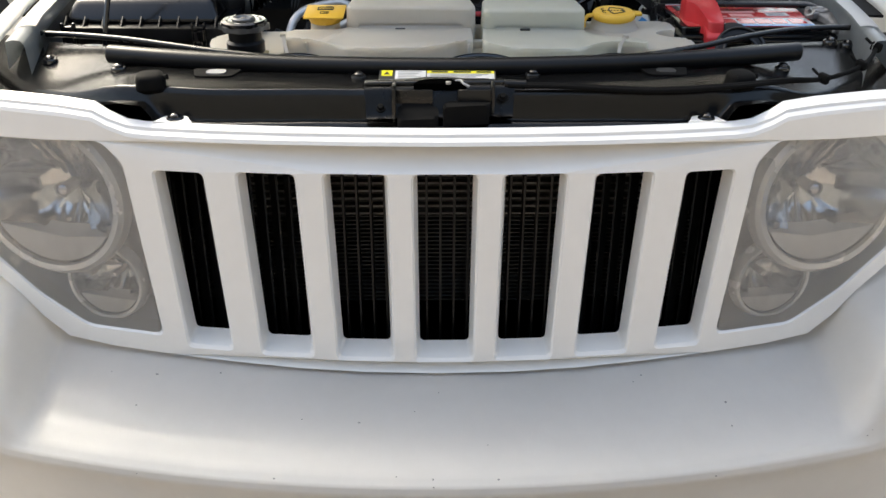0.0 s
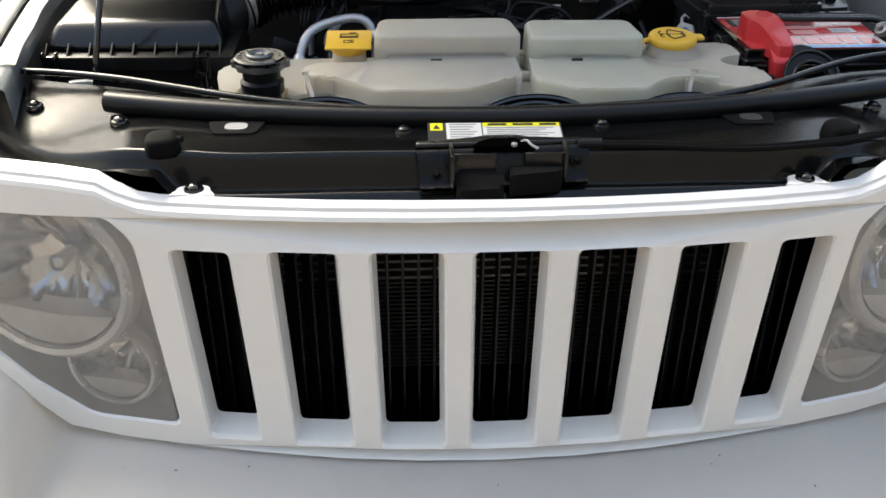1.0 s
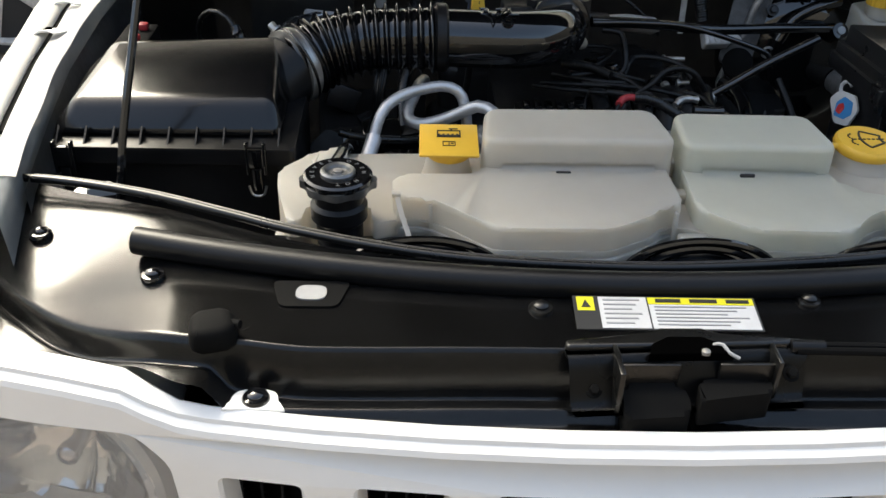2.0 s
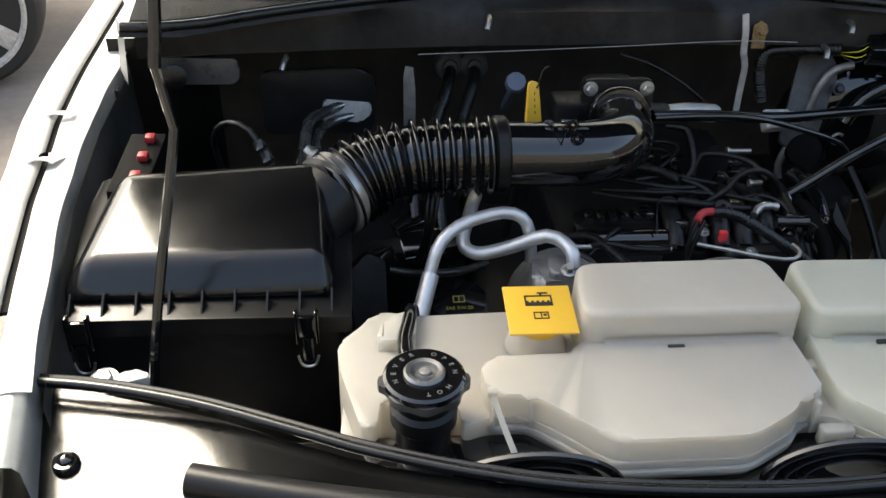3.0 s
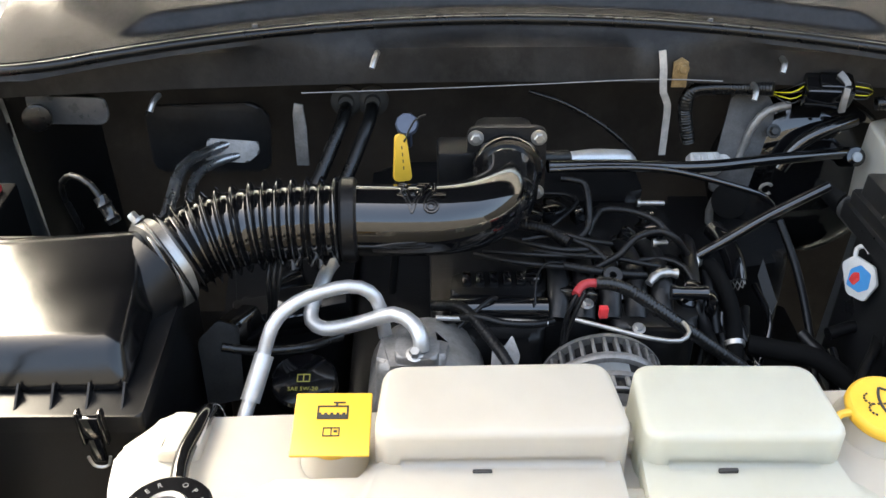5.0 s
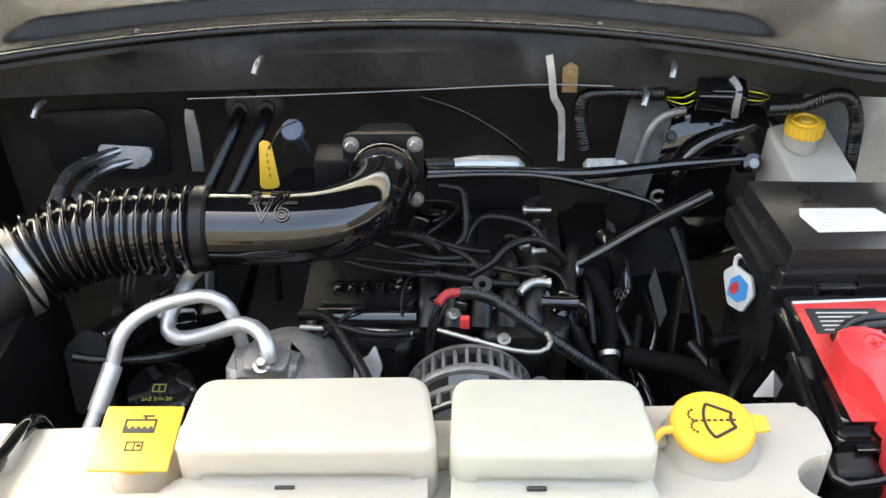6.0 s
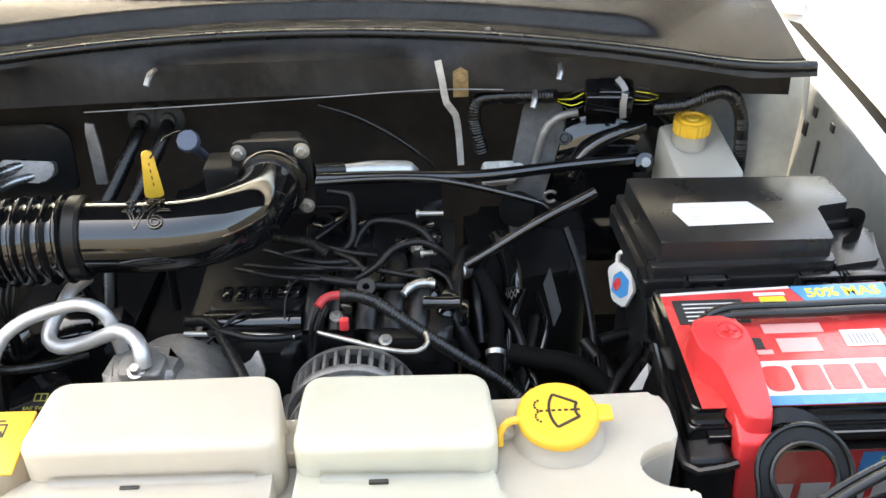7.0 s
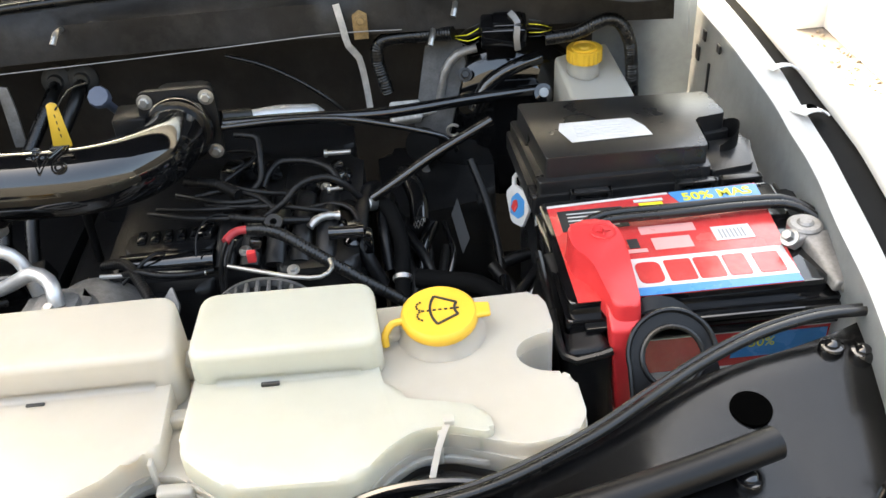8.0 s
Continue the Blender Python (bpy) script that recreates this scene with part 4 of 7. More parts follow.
tank = thing("coolant_tank", (0.02, 0.34, 0.94), "cream translucent coolant and washer fluid tank with yellow caps", "tank")
bm = bmesh.new()
low = [(-0.352, 0.290), (-0.338, 0.290), (-0.334, 0.325), (-0.268, 0.325), (-0.264, 0.286), (-0.241, 0.294), (-0.209, 0.294), (-0.183, 0.272), (-0.145, 0.236), (-0.030, 0.236), (0.018, 0.262), (0.032, 0.281), (0.060, 0.281), (0.084, 0.262),
       (0.111, 0.239), (0.211, 0.236), (0.234, 0.264), (0.2576, 0.281), (0.2853, 0.281), (0.312, 0.271), (0.342, 0.259), (0.390, 0.270), (0.400, 0.290), (0.399, 0.330)] + [(0.388 - 0.036 * math.sin(radians(a)), 0.366 - 0.026 * math.cos(radians(a))) for a in range(0, 181, 15)] + [(0.392, 0.434), (0.383, 0.454), (0.27, 0.450), (-0.05, 0.446), (-0.238, 0.442), (-0.300, 0.440), (-0.322, 0.448), (-0.340, 0.446), (-0.350, 0.428), (-0.374, 0.400), (-0.370, 0.360)]
prism(bm, low, 0.94, 1.060, 0.004, corner=0.008)
box(bm, (0.062, 0.40, 1.070), (0.03, 0.022, 0.02), 0.003)
box(bm, (0.062, 0.338, 1.062), (0.03, 0.014, 0.02), 0.003)
box(bm, (0.062, 0.268, 1.050), (0.03, 0.012, 0.02), 0.003)
prism(bm, [(-0.372, 0.30), (-0.338, 0.30), (-0.338, 0.365), (-0.368, 0.37)], 0.95, 1.022, 0.005, corner=0.01)
prism(bm, [(-0.338, 0.388), (-0.300, 0.388), (-0.296, 0.434), (-0.326, 0.424)], 1.03, 1.074, 0.006, corner=0.008)
lathe(bm, [(0.046, 1.070), (0.040, 1.077), (0.0365, 1.084), (0.0345, 1.092), (0.029, 1.094)], pose(0.288, 0.406, 0))
lathe(bm, [(0.032, 1.05), (0.027, 1.068), (0.024, 1.080), (0.024, 1.100)], pose(-0.185, 0.390, 0))
box(bm, (0.243, 0.405, 1.076), (0.03, 0.012, 0.012), 0.003)
body = part("tank_body", bm, TANK, tank, "moulded cream plastic tank body", 50)
bm = bmesh.new()
prism(bm, [(-0.245, 0.345), (-0.146, 0.347), (-0.140, 0.402), (0.050, 0.402), (0.052, 0.284), (0.030, 0.282), (0.016, 0.263), (-0.029, 0.237), (-0.144, 0.237), (-0.181, 0.273), (-0.207, 0.295), (-0.243, 0.296)][::-1], 1.00, 1.086, 0.006, corner=0.016)
part("chamber", bm, TANK, tank, "", 50)
bm = bmesh.new()
prism(bm, [(0.072, 0.402), (0.224, 0.402), (0.2235, 0.381), (0.229, 0.3655), (0.236, 0.322), (0.317, 0.300), (0.320, 0.274), (0.312, 0.272), (0.285, 0.282), (0.258, 0.282), (0.233, 0.265), (0.210, 0.237), (0.112, 0.240), (0.085, 0.263), (0.066, 0.283)][::-1], 1.00, 1.084, 0.006, corner=0.016)
part("chamber", bm, TANKGREEN, tank, "", 50)
bm = bmesh.new()
pillow(bm, [(-0.150, 0.360), (0.060, 0.360), (0.050, 0.445), (-0.143, 0.443)], 1.00, 1.120)
fillet(bm, -0.128, 0.038, 0.3600, 1.086, 0.007)
part("chamber", bm, TANK, tank, "", 50)
bm = bmesh.new()
pillow(bm, [(0.068, 0.358), (0.235, 0.356), (0.229, 0.443), (0.072, 0.446)], 1.00, 1.116)
fillet(bm, 0.090, 0.214, 0.3578, 1.084, 0.007)
part("chamber", bm, TANKGREEN, tank, "", 50)
bm = bmesh.new()
prism(bm, [(0.222, 0.300), (0.300, 0.276), (0.345, 0.262), (0.386, 0.268), (0.398, 0.289), (0.397, 0.330)] + [(0.387 - 0.036 * math.sin(radians(a)), 0.366 - 0.026 * math.cos(radians(a))) for a in range(0, 181, 15)] + [(0.390, 0.400), (0.389, 0.434), (0.381, 0.452), (0.222, 0.448)], 1.00, 1.0755, 0.005, corner=0.006)
part("chamber", bm, TANK, tank, "", 50)
for outline in ([(-0.250, 0.320), (-0.246, 0.291), (-0.208, 0.291), (-0.184, 0.269), (-0.146, 0.2325), (-0.028, 0.2325), (0.019, 0.259), (0.033, 0.278), (0.056, 0.280), (0.056, 0.320)],
                [(0.064, 0.320), (0.064, 0.280), (0.083, 0.259), (0.111, 0.2355), (0.212, 0.2325), (0.235, 0.261), (0.258, 0.278), (0.285, 0.278), (0.312, 0.268), (0.324, 0.274), (0.324, 0.310)]):
    bm = bmesh.new()
    prism(bm, outline, 1.046, 1.052, 0.0015, corner=0.012)
    part("seam", bm, TANK, body)
for x, y in ((-0.238, 0.2940), (-0.205, 0.2925), (0.045, 0.2800), (0.276, 0.2810)):
    bm = bmesh.new()
    box(bm, (x, y, 1.062), (0.004, 0.008, 0.036), 0.0012)
    part("moulded_rib", bm, TANK, body)
for x, y in ((0.137, 0.349), (-0.062, 0.351)):
    bm = bmesh.new()
    box(bm, (x, y, 1.0855), (0.016, 0.0035, 0.004), 0.001)
    part("mould_slot", bm, INK, body)
# square yellow coolant cap
cm = pose(-0.1845, 0.3865, 1.1065, 6, 0, -0.5)
bm = bmesh.new()
prism(bm, [(-0.032, -0.032), (0.032, -0.032), (0.032, 0.032), (-0.032, 0.032)], -0.003, 0.0, 0.001, m=cm)
lathe(bm, [(0.025, -0.016), (0.027, -0.012), (0.027, -0.004), (0.024, -0.003)], cm, 28)
cap = part("coolant_cap", bm, YELLOW, tank, "square yellow coolant cap with tank symbol")
for x0, x1, y0, y1 in ((-0.013, -0.0115, 0.004, 0.018), (0.0115, 0.013, 0.004, 0.018), (-0.013, 0.013, 0.0165, 0.018), (-0.013, 0.013, 0.004, 0.0085), (0.002, 0.004, 0.018, 0.021), (0.0, 0.010, 0.0205, 0.022)):
    patch(cap, cm, x0, x1, y0, y1, 0.0002, INK, "symbol")
for k in range(5):
    patch(cap, cm, -0.012 + k * 0.005, -0.0095 + k * 0.005, 0.0085, 0.0105, 0.0002, INK, "symbol")
for x0, x1, y0, y1 in ((-0.007, 0.007, -0.0055, -0.0045), (-0.007, 0.007, -0.0135, -0.0125), (-0.007, -0.006, -0.0135, -0.0045), (0.006, 0.007, -0.0135, -0.0045), (-0.0005, 0.0005, -0.0135, -0.0045), (0.002, 0.005, -0.0095, -0.0075)):
    patch(cap, cm, x0, x1, y0, y1, 0.0002, INK, "symbol")
# round yellow washer cap
cm = pose(0.287, 0.404, 1.1005, 4, 0, 0)
bm = bmesh.new()
lathe(bm, [(0.034, -0.009), (0.0355, -0.005), (0.0345, 0.0), (0.032, 0.0025), (0.0005, 0.0035)], cm, 40)
prism(bm, [(0.028, -0.010), (0.046, -0.008), (0.046, 0.008), (0.028, 0.010)], -0.004, 0.001, 0.002, m=cm)
tube(bm, [cm @ Vector((-0.033, -0.004, -0.003)), cm @ Vector((-0.043, -0.005, -0.004)), cm @ Vector((-0.050, -0.012, -0.010)), cm @ Vector((-0.050, -0.016, -0.020))], 0.0035, 8)
cap = part("washer_cap", bm, YELLOW, tank, "round yellow washer cap with wiper symbol")
bm = bmesh.new()
cs = cm @ Matrix.Rotation(radians(91), 4, "Z")
fan = [Vector((0.034 * math.sin(radians(a)), 0.034 * math.cos(radians(a)) - 0.026, 0.0036)) for a in range(-32, 33, 8)]
foot = [Vector((0.013 * math.sin(radians(a)), 0.013 * math.cos(radians(a)) - 0.027, 0.0036)) for a in range(-36, 37, 18)]
for line in (fan, foot, [fan[0], foot[0]], [fan[-1], foot[-1]]):
    strip(bm, [cs @ q for q in line], 0.0023, 0.0008)
for k in range(7):
    y = -0.018 + k * 0.0052
    strip(bm, [cs @ Vector((0, y, 0.0037)), cs @ Vector((0, y + 0.003, 0.0037))], 0.0017, 0.0008)
for side in (-1, 1):
    for a in range(0, 151, 30):
        u, v = radians(a), radians(a + 16)
        strip(bm, [cs @ Vector((side * (0.006 - 0.006 * math.cos(u)), 0.014 + 0.006 * math.sin(u), 0.0037)), cs @ Vector((side * (0.006 - 0.006 * math.cos(v)), 0.014 + 0.006 * math.sin(v), 0.0037))], 0.0017, 0.0008)
part("symbol", bm, INK, cap)

# radiator filler neck with its pressure cap
neck = thing("radiator_filler", (-0.298, 0.293, 0.99), "black radiator filler neck with steel and black pressure cap", "filler neck")
bm = bmesh.new()
lathe(bm, [(0.024, 0.96), (0.024, 1.06), (0.029, 1.066), (0.029, 1.080), (0.025, 1.084), (0.025, 1.101)], pose(-0.298, 0.293, 0))
part("neck", bm, SATIN, neck)
bm = bmesh.new()
pts = []
for i in range(48):
    a = 2 * math.pi * i / 48
    r = 0.0350 + 0.0016 * math.cos(8 * a) + (0.0025 if math.cos(a * 2) > 0.93 else 0)
    pts.append((-0.298 + r * math.cos(a), 0.293 + r * math.sin(a)))
prism(bm, pts, 1.100, 1.108, 0.0, corner=0)
part("cap_rim", bm, material("dull_cap_steel", (0.16, 0.16, 0.16), 0.38, metal=0.8, vary=0.3, scale=70), neck, "scalloped dull steel cap rim")
bm = bmesh.new()
lathe(bm, [(0.0345, 1.107), (0.0345, 1.1125), (0.032, 1.1145), (0.0185, 1.1145), (0.0180, 1.1125)], pose(-0.298, 0.293, 0), 40)
part("cap_ring", bm, GLOSSY, neck)
bm = bmesh.new()
lathe(bm, [(0.0175, 1.1115), (0.0175, 1.1165), (0.0155, 1.1185), (0.0120, 1.1175), (0.0105, 1.1145), (0.0075, 1.1140), (0.0065, 1.1155), (0.0005, 1.1160)], pose(-0.298, 0.293, 0), 32)
part("cap_centre", bm, material("worn_cap_steel", (0.20, 0.20, 0.20), 0.36, metal=0.8, vary=0.25, scale=90), neck, "worn steel cap centre")
bm = bmesh.new()
lathe(bm, [(0.0050, 1.115), (0.0045, 1.1175), (0.0005, 1.1180)], pose(-0.298, 0.293, 0), 16)
part("rivet", bm, CAST, neck)
DIMINK = material("worn_grey_print", (0.12, 0.12, 0.12), 0.5)
for i, ch in enumerate("NEVER OPEN HOT "):
    if ch != " ":
        a = 200 - i * 22
        lettering(ch, pose(-0.298 + 0.0255 * math.cos(radians(a)), 0.293 + 0.0255 * math.sin(radians(a)), 1.1147, 0, 0, a - 90), 0.0062, 0.0003, DIMINK, neck, "letter")

hose_pts = [(-0.300, 0.318, 1.070), (-0.308, 0.350, 1.074), (-0.310, 0.385, 1.073), (-0.306, 0.410, 1.071), (-0.302, 0.434, 1.069), (-0.300, 0.450, 1.060), (-0.299, 0.458, 1.035), (-0.298, 0.460, 1.0)]
bm = bmesh.new()
tube(bm, hose_pts, 0.0075, 12)
single("overflow_hose", bm, GLOSSY, "black overflow hose lying across the tank", "hose")

# fan shroud
shroud = thing("fan_shroud", (0, 0.25, 0.60), "glossy black moulded fan shroud in front of the tank", "fan shroud")
bm = bmesh.new()
prism(bm, [(-0.43, 0.186), (0.43, 0.186), (0.42, 0.30), (-0.42, 0.30)], 0.60, 1.040, 0.008)
part("panel", bm, GLOSSY, shroud)
for cx in (-0.213, 0.062, 0.262):
    for r in (0.030, 0.042, 0.053):
        bm = bmesh.new()
        tube(bm, [(cx + r * 1.45 * math.cos(radians(a)), 0.236 - 0.1 * r + 0.06 * r * math.sin(radians(a)), 1.036 + 0.72 * r * math.sin(radians(a))) for a in range(0, 181, 15)], 0.0042, 8)
        part("rib", bm, GLOSSY, shroud)
for pts in (((0.284, 0.280, 1.092), (0.274, 0.258, 1.086), (0.264, 0.232, 1.066)), ((-0.240, 0.294, 1.090), (-0.234, 0.268, 1.080), (-0.222, 0.235, 1.060))):
    bm = bmesh.new()
    strip(bm, pts, 0.005, 0.0016, (0, -0.5, 1))
    box(bm, pts[0], (0.009, 0.008, 0.006), 0.0015)
    single("cable_tie", bm, TANK, "white nylon cable tie on the tank edge", "cable tie", "tank cable ties")

# ---- air filter box ----
airbox = thing("air_filter_box", (-0.51, 0.59, 0.70), "glossy black air filter box with clipped lid", "air filter")


def hull8(bm, lo, hi, bevel):
    v = [bm.verts.new(p) for p in lo] + [bm.verts.new(p) for p in hi]
    fs = [bm.faces.new(v[:4][::-1]), bm.faces.new(v[4:])] + [bm.faces.new((v[i], v[(i + 1) % 4], v[4 + (i + 1) % 4], v[4 + i])) for i in range(4)]
    bmesh.ops.bevel(bm, geom=list({e for f in fs for e in f.edges}), offset=bevel, segments=4, affect="EDGES", profile=0.5)
    return bm


bm = bmesh.new()
hull8(bm, [(-0.650, 0.462, 1.066), (-0.374, 0.462, 1.066), (-0.378, 0.70, 1.066), (-0.645, 0.70, 1.066)],
      [(-0.624, 0.492, 1.104), (-0.388, 0.490, 1.108), (-0.392, 0.640, 1.131), (-0.606, 0.622, 1.127)], 0.013)
lid = part("lid", bm, LIDBLACK, airbox, "glossy black lid", 30)
bm = bmesh.new()
prism(bm, [(-0.668, 0.440), (-0.360, 0.436), (-0.362, 0.72), (-0.660, 0.72)], 1.046, 1.066, 0.003, corner=0.006)
part("flange", bm, SATIN, airbox)
bm = bmesh.new()
prism(bm, [(-0.655, 0.450), (-0.368, 0.448), (-0.372, 0.71), (-0.648, 0.71)], 0.70, 1.046, 0.004, corner=0.015)
part("base", bm, SATIN, airbox)
for i in range(9):
    x = -0.634 + i * 0.0318
    bm = bmesh.new()
    v = [(x, 0.446, 1.066), (x, 0.466, 1.066), (x, 0.466, 1.080)]
    a = [bm.verts.new(Vector(p) + Vector((-0.001, 0, 0))) for p in v]
    b = [bm.verts.new(Vector(p) + Vector((0.001, 0, 0))) for p in v]
    bm.faces.new(a)
    bm.faces.new(b[::-1])
    for k in range(3):
        bm.faces.new((a[k], a[(k + 1) % 3], b[(k + 1) % 3], b[k]))
    part("gusset", bm, SATIN, lid)
for x in (-0.622, -0.404):
    bm = bmesh.new()
    box(bm, (x - 0.010, 0.434, 1.056), (0.004, 0.008, 0.040), 0.001)
    box(bm, (x + 0.010, 0.434, 1.056), (0.004, 0.008, 0.040), 0.001)
    box(bm, (x, 0.432, 1.058), (0.018, 0.006, 0.026), 0.002)
    box(bm, (x, 0.432, 1.030), (0.012, 0.006, 0.030), 0.002)
    clip = part("clip", bm, GLOSSY, airbox)
    bm = bmesh.new()
    tube(bm, [(x - 0.010, 0.430, 1.022), (x - 0.007, 0.429, 1.012), (x, 0.429, 1.009), (x + 0.007, 0.429, 1.012), (x + 0.010, 0.430, 1.022)], 0.0015, 6)
    part("wire_loop", bm, STEEL, clip)

# ---- intake hose and tube ----
hose = thing("intake_hose", (-0.27, 0.67, 1.06), "black corrugated intake hose with steel clamp and moulded tube", "intake hose")
bm = bmesh.new()
tube(bm, [(-0.458, 0.556, 1.010), (-0.422, 0.592, 1.060), (-0.380, 0.632, 1.090)], 0.045, 32, step=0.006)
part("collar", bm, SATIN, hose)
bm = bmesh.new()
d = Vector((0.71, 0.70, 0.10)).normalized()
c0 = Vector((-0.380, 0.632, 1.090))
lathe(bm, [(0.0475, -0.008), (0.0500, -0.008), (0.0500, 0.008), (0.0475, 0.008)], Matrix.Translation(c0) @ d.to_track_quat("Z", "Y").to_matrix().to_4x4(), 40)
clamp = part("hose_clamp", bm, STEEL, hose, "steel band clamp")
bolt(clamp, (-0.402, 0.648, 1.132), (-0.6, 0.3, 0.6), 0.0055, 0.012)
RIDGES = 14
bm = bmesh.new()
path = curve([(-0.380, 0.630, 1.091), (-0.340, 0.655, 1.104), (-0.283, 0.667, 1.114), (-0.192, 0.670, 1.118)], 0.0011)


def ridge(s):
    w = (s * RIDGES) % 1.0
    return (0.98 + 0.20 * (0.5 - 0.5 * math.cos(2 * math.pi * w)) ** 2.6) * (1.06 - 0.06 * smoothstep(0, 0.6, s))


tube(bm, None, 0.0410, 32, radius=ridge, line=path)
part("bellows", bm, GLOSSY, hose, "glossy black corrugated bellows", 85)
bm = bmesh.new()
tube(bm, [(-0.196, 0.670, 1.118), (-0.178, 0.6705, 1.118)], 0.0455, 32, step=0.003, radius=lambda s: 1.0 if 0.15 < s < 0.85 else 0.93)
part("cuff", bm, SATIN, hose)
bm = bmesh.new()
tube(bm, [(-0.180, 0.6705, 1.118), (-0.125, 0.672, 1.116), (-0.085, 0.677, 1.114), (-0.050, 0.693, 1.111), (-0.022, 0.727, 1.106), (-0.010, 0.770, 1.100), (-0.007, 0.818, 1.095)], 0.0385, 32, step=0.006,
     radius=lambda s: 1.0 - 0.06 * smoothstep(0.5, 0.9, s))
air_tube = part("air_tube", bm, GLOSSY, hose, "glossy black moulded air tube")
for text, x, a, size in (("3.7L", -0.111, 3, 0.030), ("V6", -0.111, 30, 0.036)):
    lettering(text, Matrix.Translation((x, 0.6735 - 0.0384 * math.sin(radians(a)), 1.1158 + 0.0384 * math.cos(radians(a)))) @ pose(0, 0, 0, a), size, 0.0011, GLOSSY, air_tube, "embossed_lettering", outline=True)
body = thing("throttle_body", (-0.005, 0.85, 1.03), "black throttle body with steel bolts behind the air tube", "throttle body")
bm = bmesh.new()
m = Matrix.Translation((-0.0065, 0.818, 1.095)) @ Vector((0, 1, -0.12)).to_track_quat("Z", "Y").to_matrix().to_4x4()
lathe(bm, [(0.036, -0.016), (0.041, -0.015), (0.0430, -0.012), (0.0430, -0.002), (0.040, 0.002), (0.040, 0.010), (0.034, 0.03)], m, 44)
part("ring", bm, GLOSSY, body)
bm = bmesh.new()
prism(bm, [(-0.048, -0.048), (0.048, -0.048), (0.048, 0.048), (-0.048, 0.048)], 0.008, 0.018, 0.003, corner=0.012, m=m)
prism(bm, [(-0.036, -0.036), (0.036, -0.036), (0.036, 0.036), (-0.036, 0.036)], 0.02, 0.075, 0.004, corner=0.012, m=m)
box(bm, (-0.068, 0.845, 1.082), (0.045, 0.045, 0.060), 0.005)
part("housing", bm, DARK, body)
for x, z in ((-0.038, 0.036), (0.038, 0.036), (0.038, -0.036), (-0.038, -0.036)):
    bolt(body, m @ Vector((x, z, 0.006)), (0, -1, 0.12), 0.0065, 0.008)
bm = bmesh.new()
tube(bm, [(0.040, 0.850, 1.088), (0.075, 0.866, 1.080)], 0.010, 12)
part("sensor_stub", bm, DARK, body)
bm = bmesh.new()
tube(bm, [(0.072, 0.865, 1.078), (0.10, 0.873, 1.074), (0.14, 0.885, 1.066), (0.158, 0.890, 1.062), (0.166, 0.893, 1.058)], 0.0135, 18, step=0.004, radius=lambda s: 0.72 + 0.28 * smoothstep(0, 0.5, s) - 0.5 * smoothstep(0.88, 1.0, s))
part("canister", bm, ALU, body, "bright metal idle canister")

# dipstick and plug
dip = thing("dipstick", (-0.133, 0.765, 1.0), "yellow flat handled transmission dipstick", "dipstick")
bm = bmesh.new()
prism(bm, rounded([(-0.0115, -0.027), (0.0105, -0.029), (0.0075, 0.026), (-0.0045, 0.028)], 0.005), -0.003, 0.003, 0.0015, m=Matrix.Translation((-0.133, 0.765, 1.140)) @ pose(0, 0, 0, 78, 0, 20))
part("handle", bm, YELLOW, dip)
bm = bmesh.new()
for i in range(4):
    box(bm, (0.001, -0.012 + 0.008 * i, 0.0033), (0.0012, 0.004, 0.0006), 0.0002, m=Matrix.Translation((-0.133, 0.765, 1.140)) @ pose(0, 0, 0, 78, 0, 20))
part("print", bm, INK, dip)
bm = bmesh.new()
tube(bm, [(-0.135, 0.766, 1.118), (-0.137, 0.775, 1.06), (-0.15, 0.80, 0.92)], 0.0055, 10)
part("stem", bm, DARK, dip)
bm = bmesh.new()
tube(bm, [(-0.129, 0.765, 1.160), (-0.118, 0.795, 1.170), (-0.105, 0.82, 1.165)], 0.0012, 6)
part("wire_tip", bm, DARK, dip)
bm = bmesh.new()
lathe(bm, [(0.006, -0.12), (0.006, -0.012), (0.0145, -0.010), (0.0155, 0.0), (0.0135, 0.004), (0.0005, 0.005)], Matrix.Translation((-0.129, 0.921, 1.100)) @ Vector((0, -0.75, 0.66)).to_track_quat("Z", "Y").to_matrix().to_4x4(), 10)
single("sensor_plug", bm, material("blue_grey_plastic", (0.10, 0.12, 0.17), 0.45), "blue grey sensor plug on the firewall", "sensor")


# ---- engine ----
engine = thing("engine", (0.02, 0.78, 0.55), "black oily engine under intake runners and wiring", "engine")
bm = bmesh.new()
prism(bm, [(-0.20, 0.62), (0.20, 0.62), (0.22, 0.98), (-0.20, 0.98)], 0.45, 0.90, 0.02)
part("block", bm, DARK, engine)
bm = bmesh.new()
prism(bm, [(-0.10, 0.66), (0.10, 0.66), (0.11, 0.93), (-0.10, 0.93)], 0.88, 0.985, 0.018, corner=0.03)
part("plenum", bm, DARK, engine)
for s, x in ((-1, -0.02), (1, 0.155)):
    bm = bmesh.new()
    prism(bm, [(x - 0.05, 0.64), (x + 0.05, 0.64), (x + 0.06, 0.90), (x - 0.045, 0.90)], 0.90, 0.975 + 0.015 * (s > 0), 0.012, corner=0.02)
    part("valve_cover", bm, DARK, engine)
bm = bmesh.new()
prism(bm, [(-0.078, 0.690), (0.032, 0.686), (0.036, 0.730), (-0.074, 0.736)], 0.95, 1.000, 0.006, corner=0.010)
runner = part("runner_cover", bm, SATIN, engine)
for i in range(6):
    bm = bmesh.new()
    box(bm, (-0.058 + i * 0.016, 0.716, 1.000), (0.011, 0.024, 0.012), 0.003)
    part("rib", bm, GLOSSY, runner)
bm = bmesh.new()
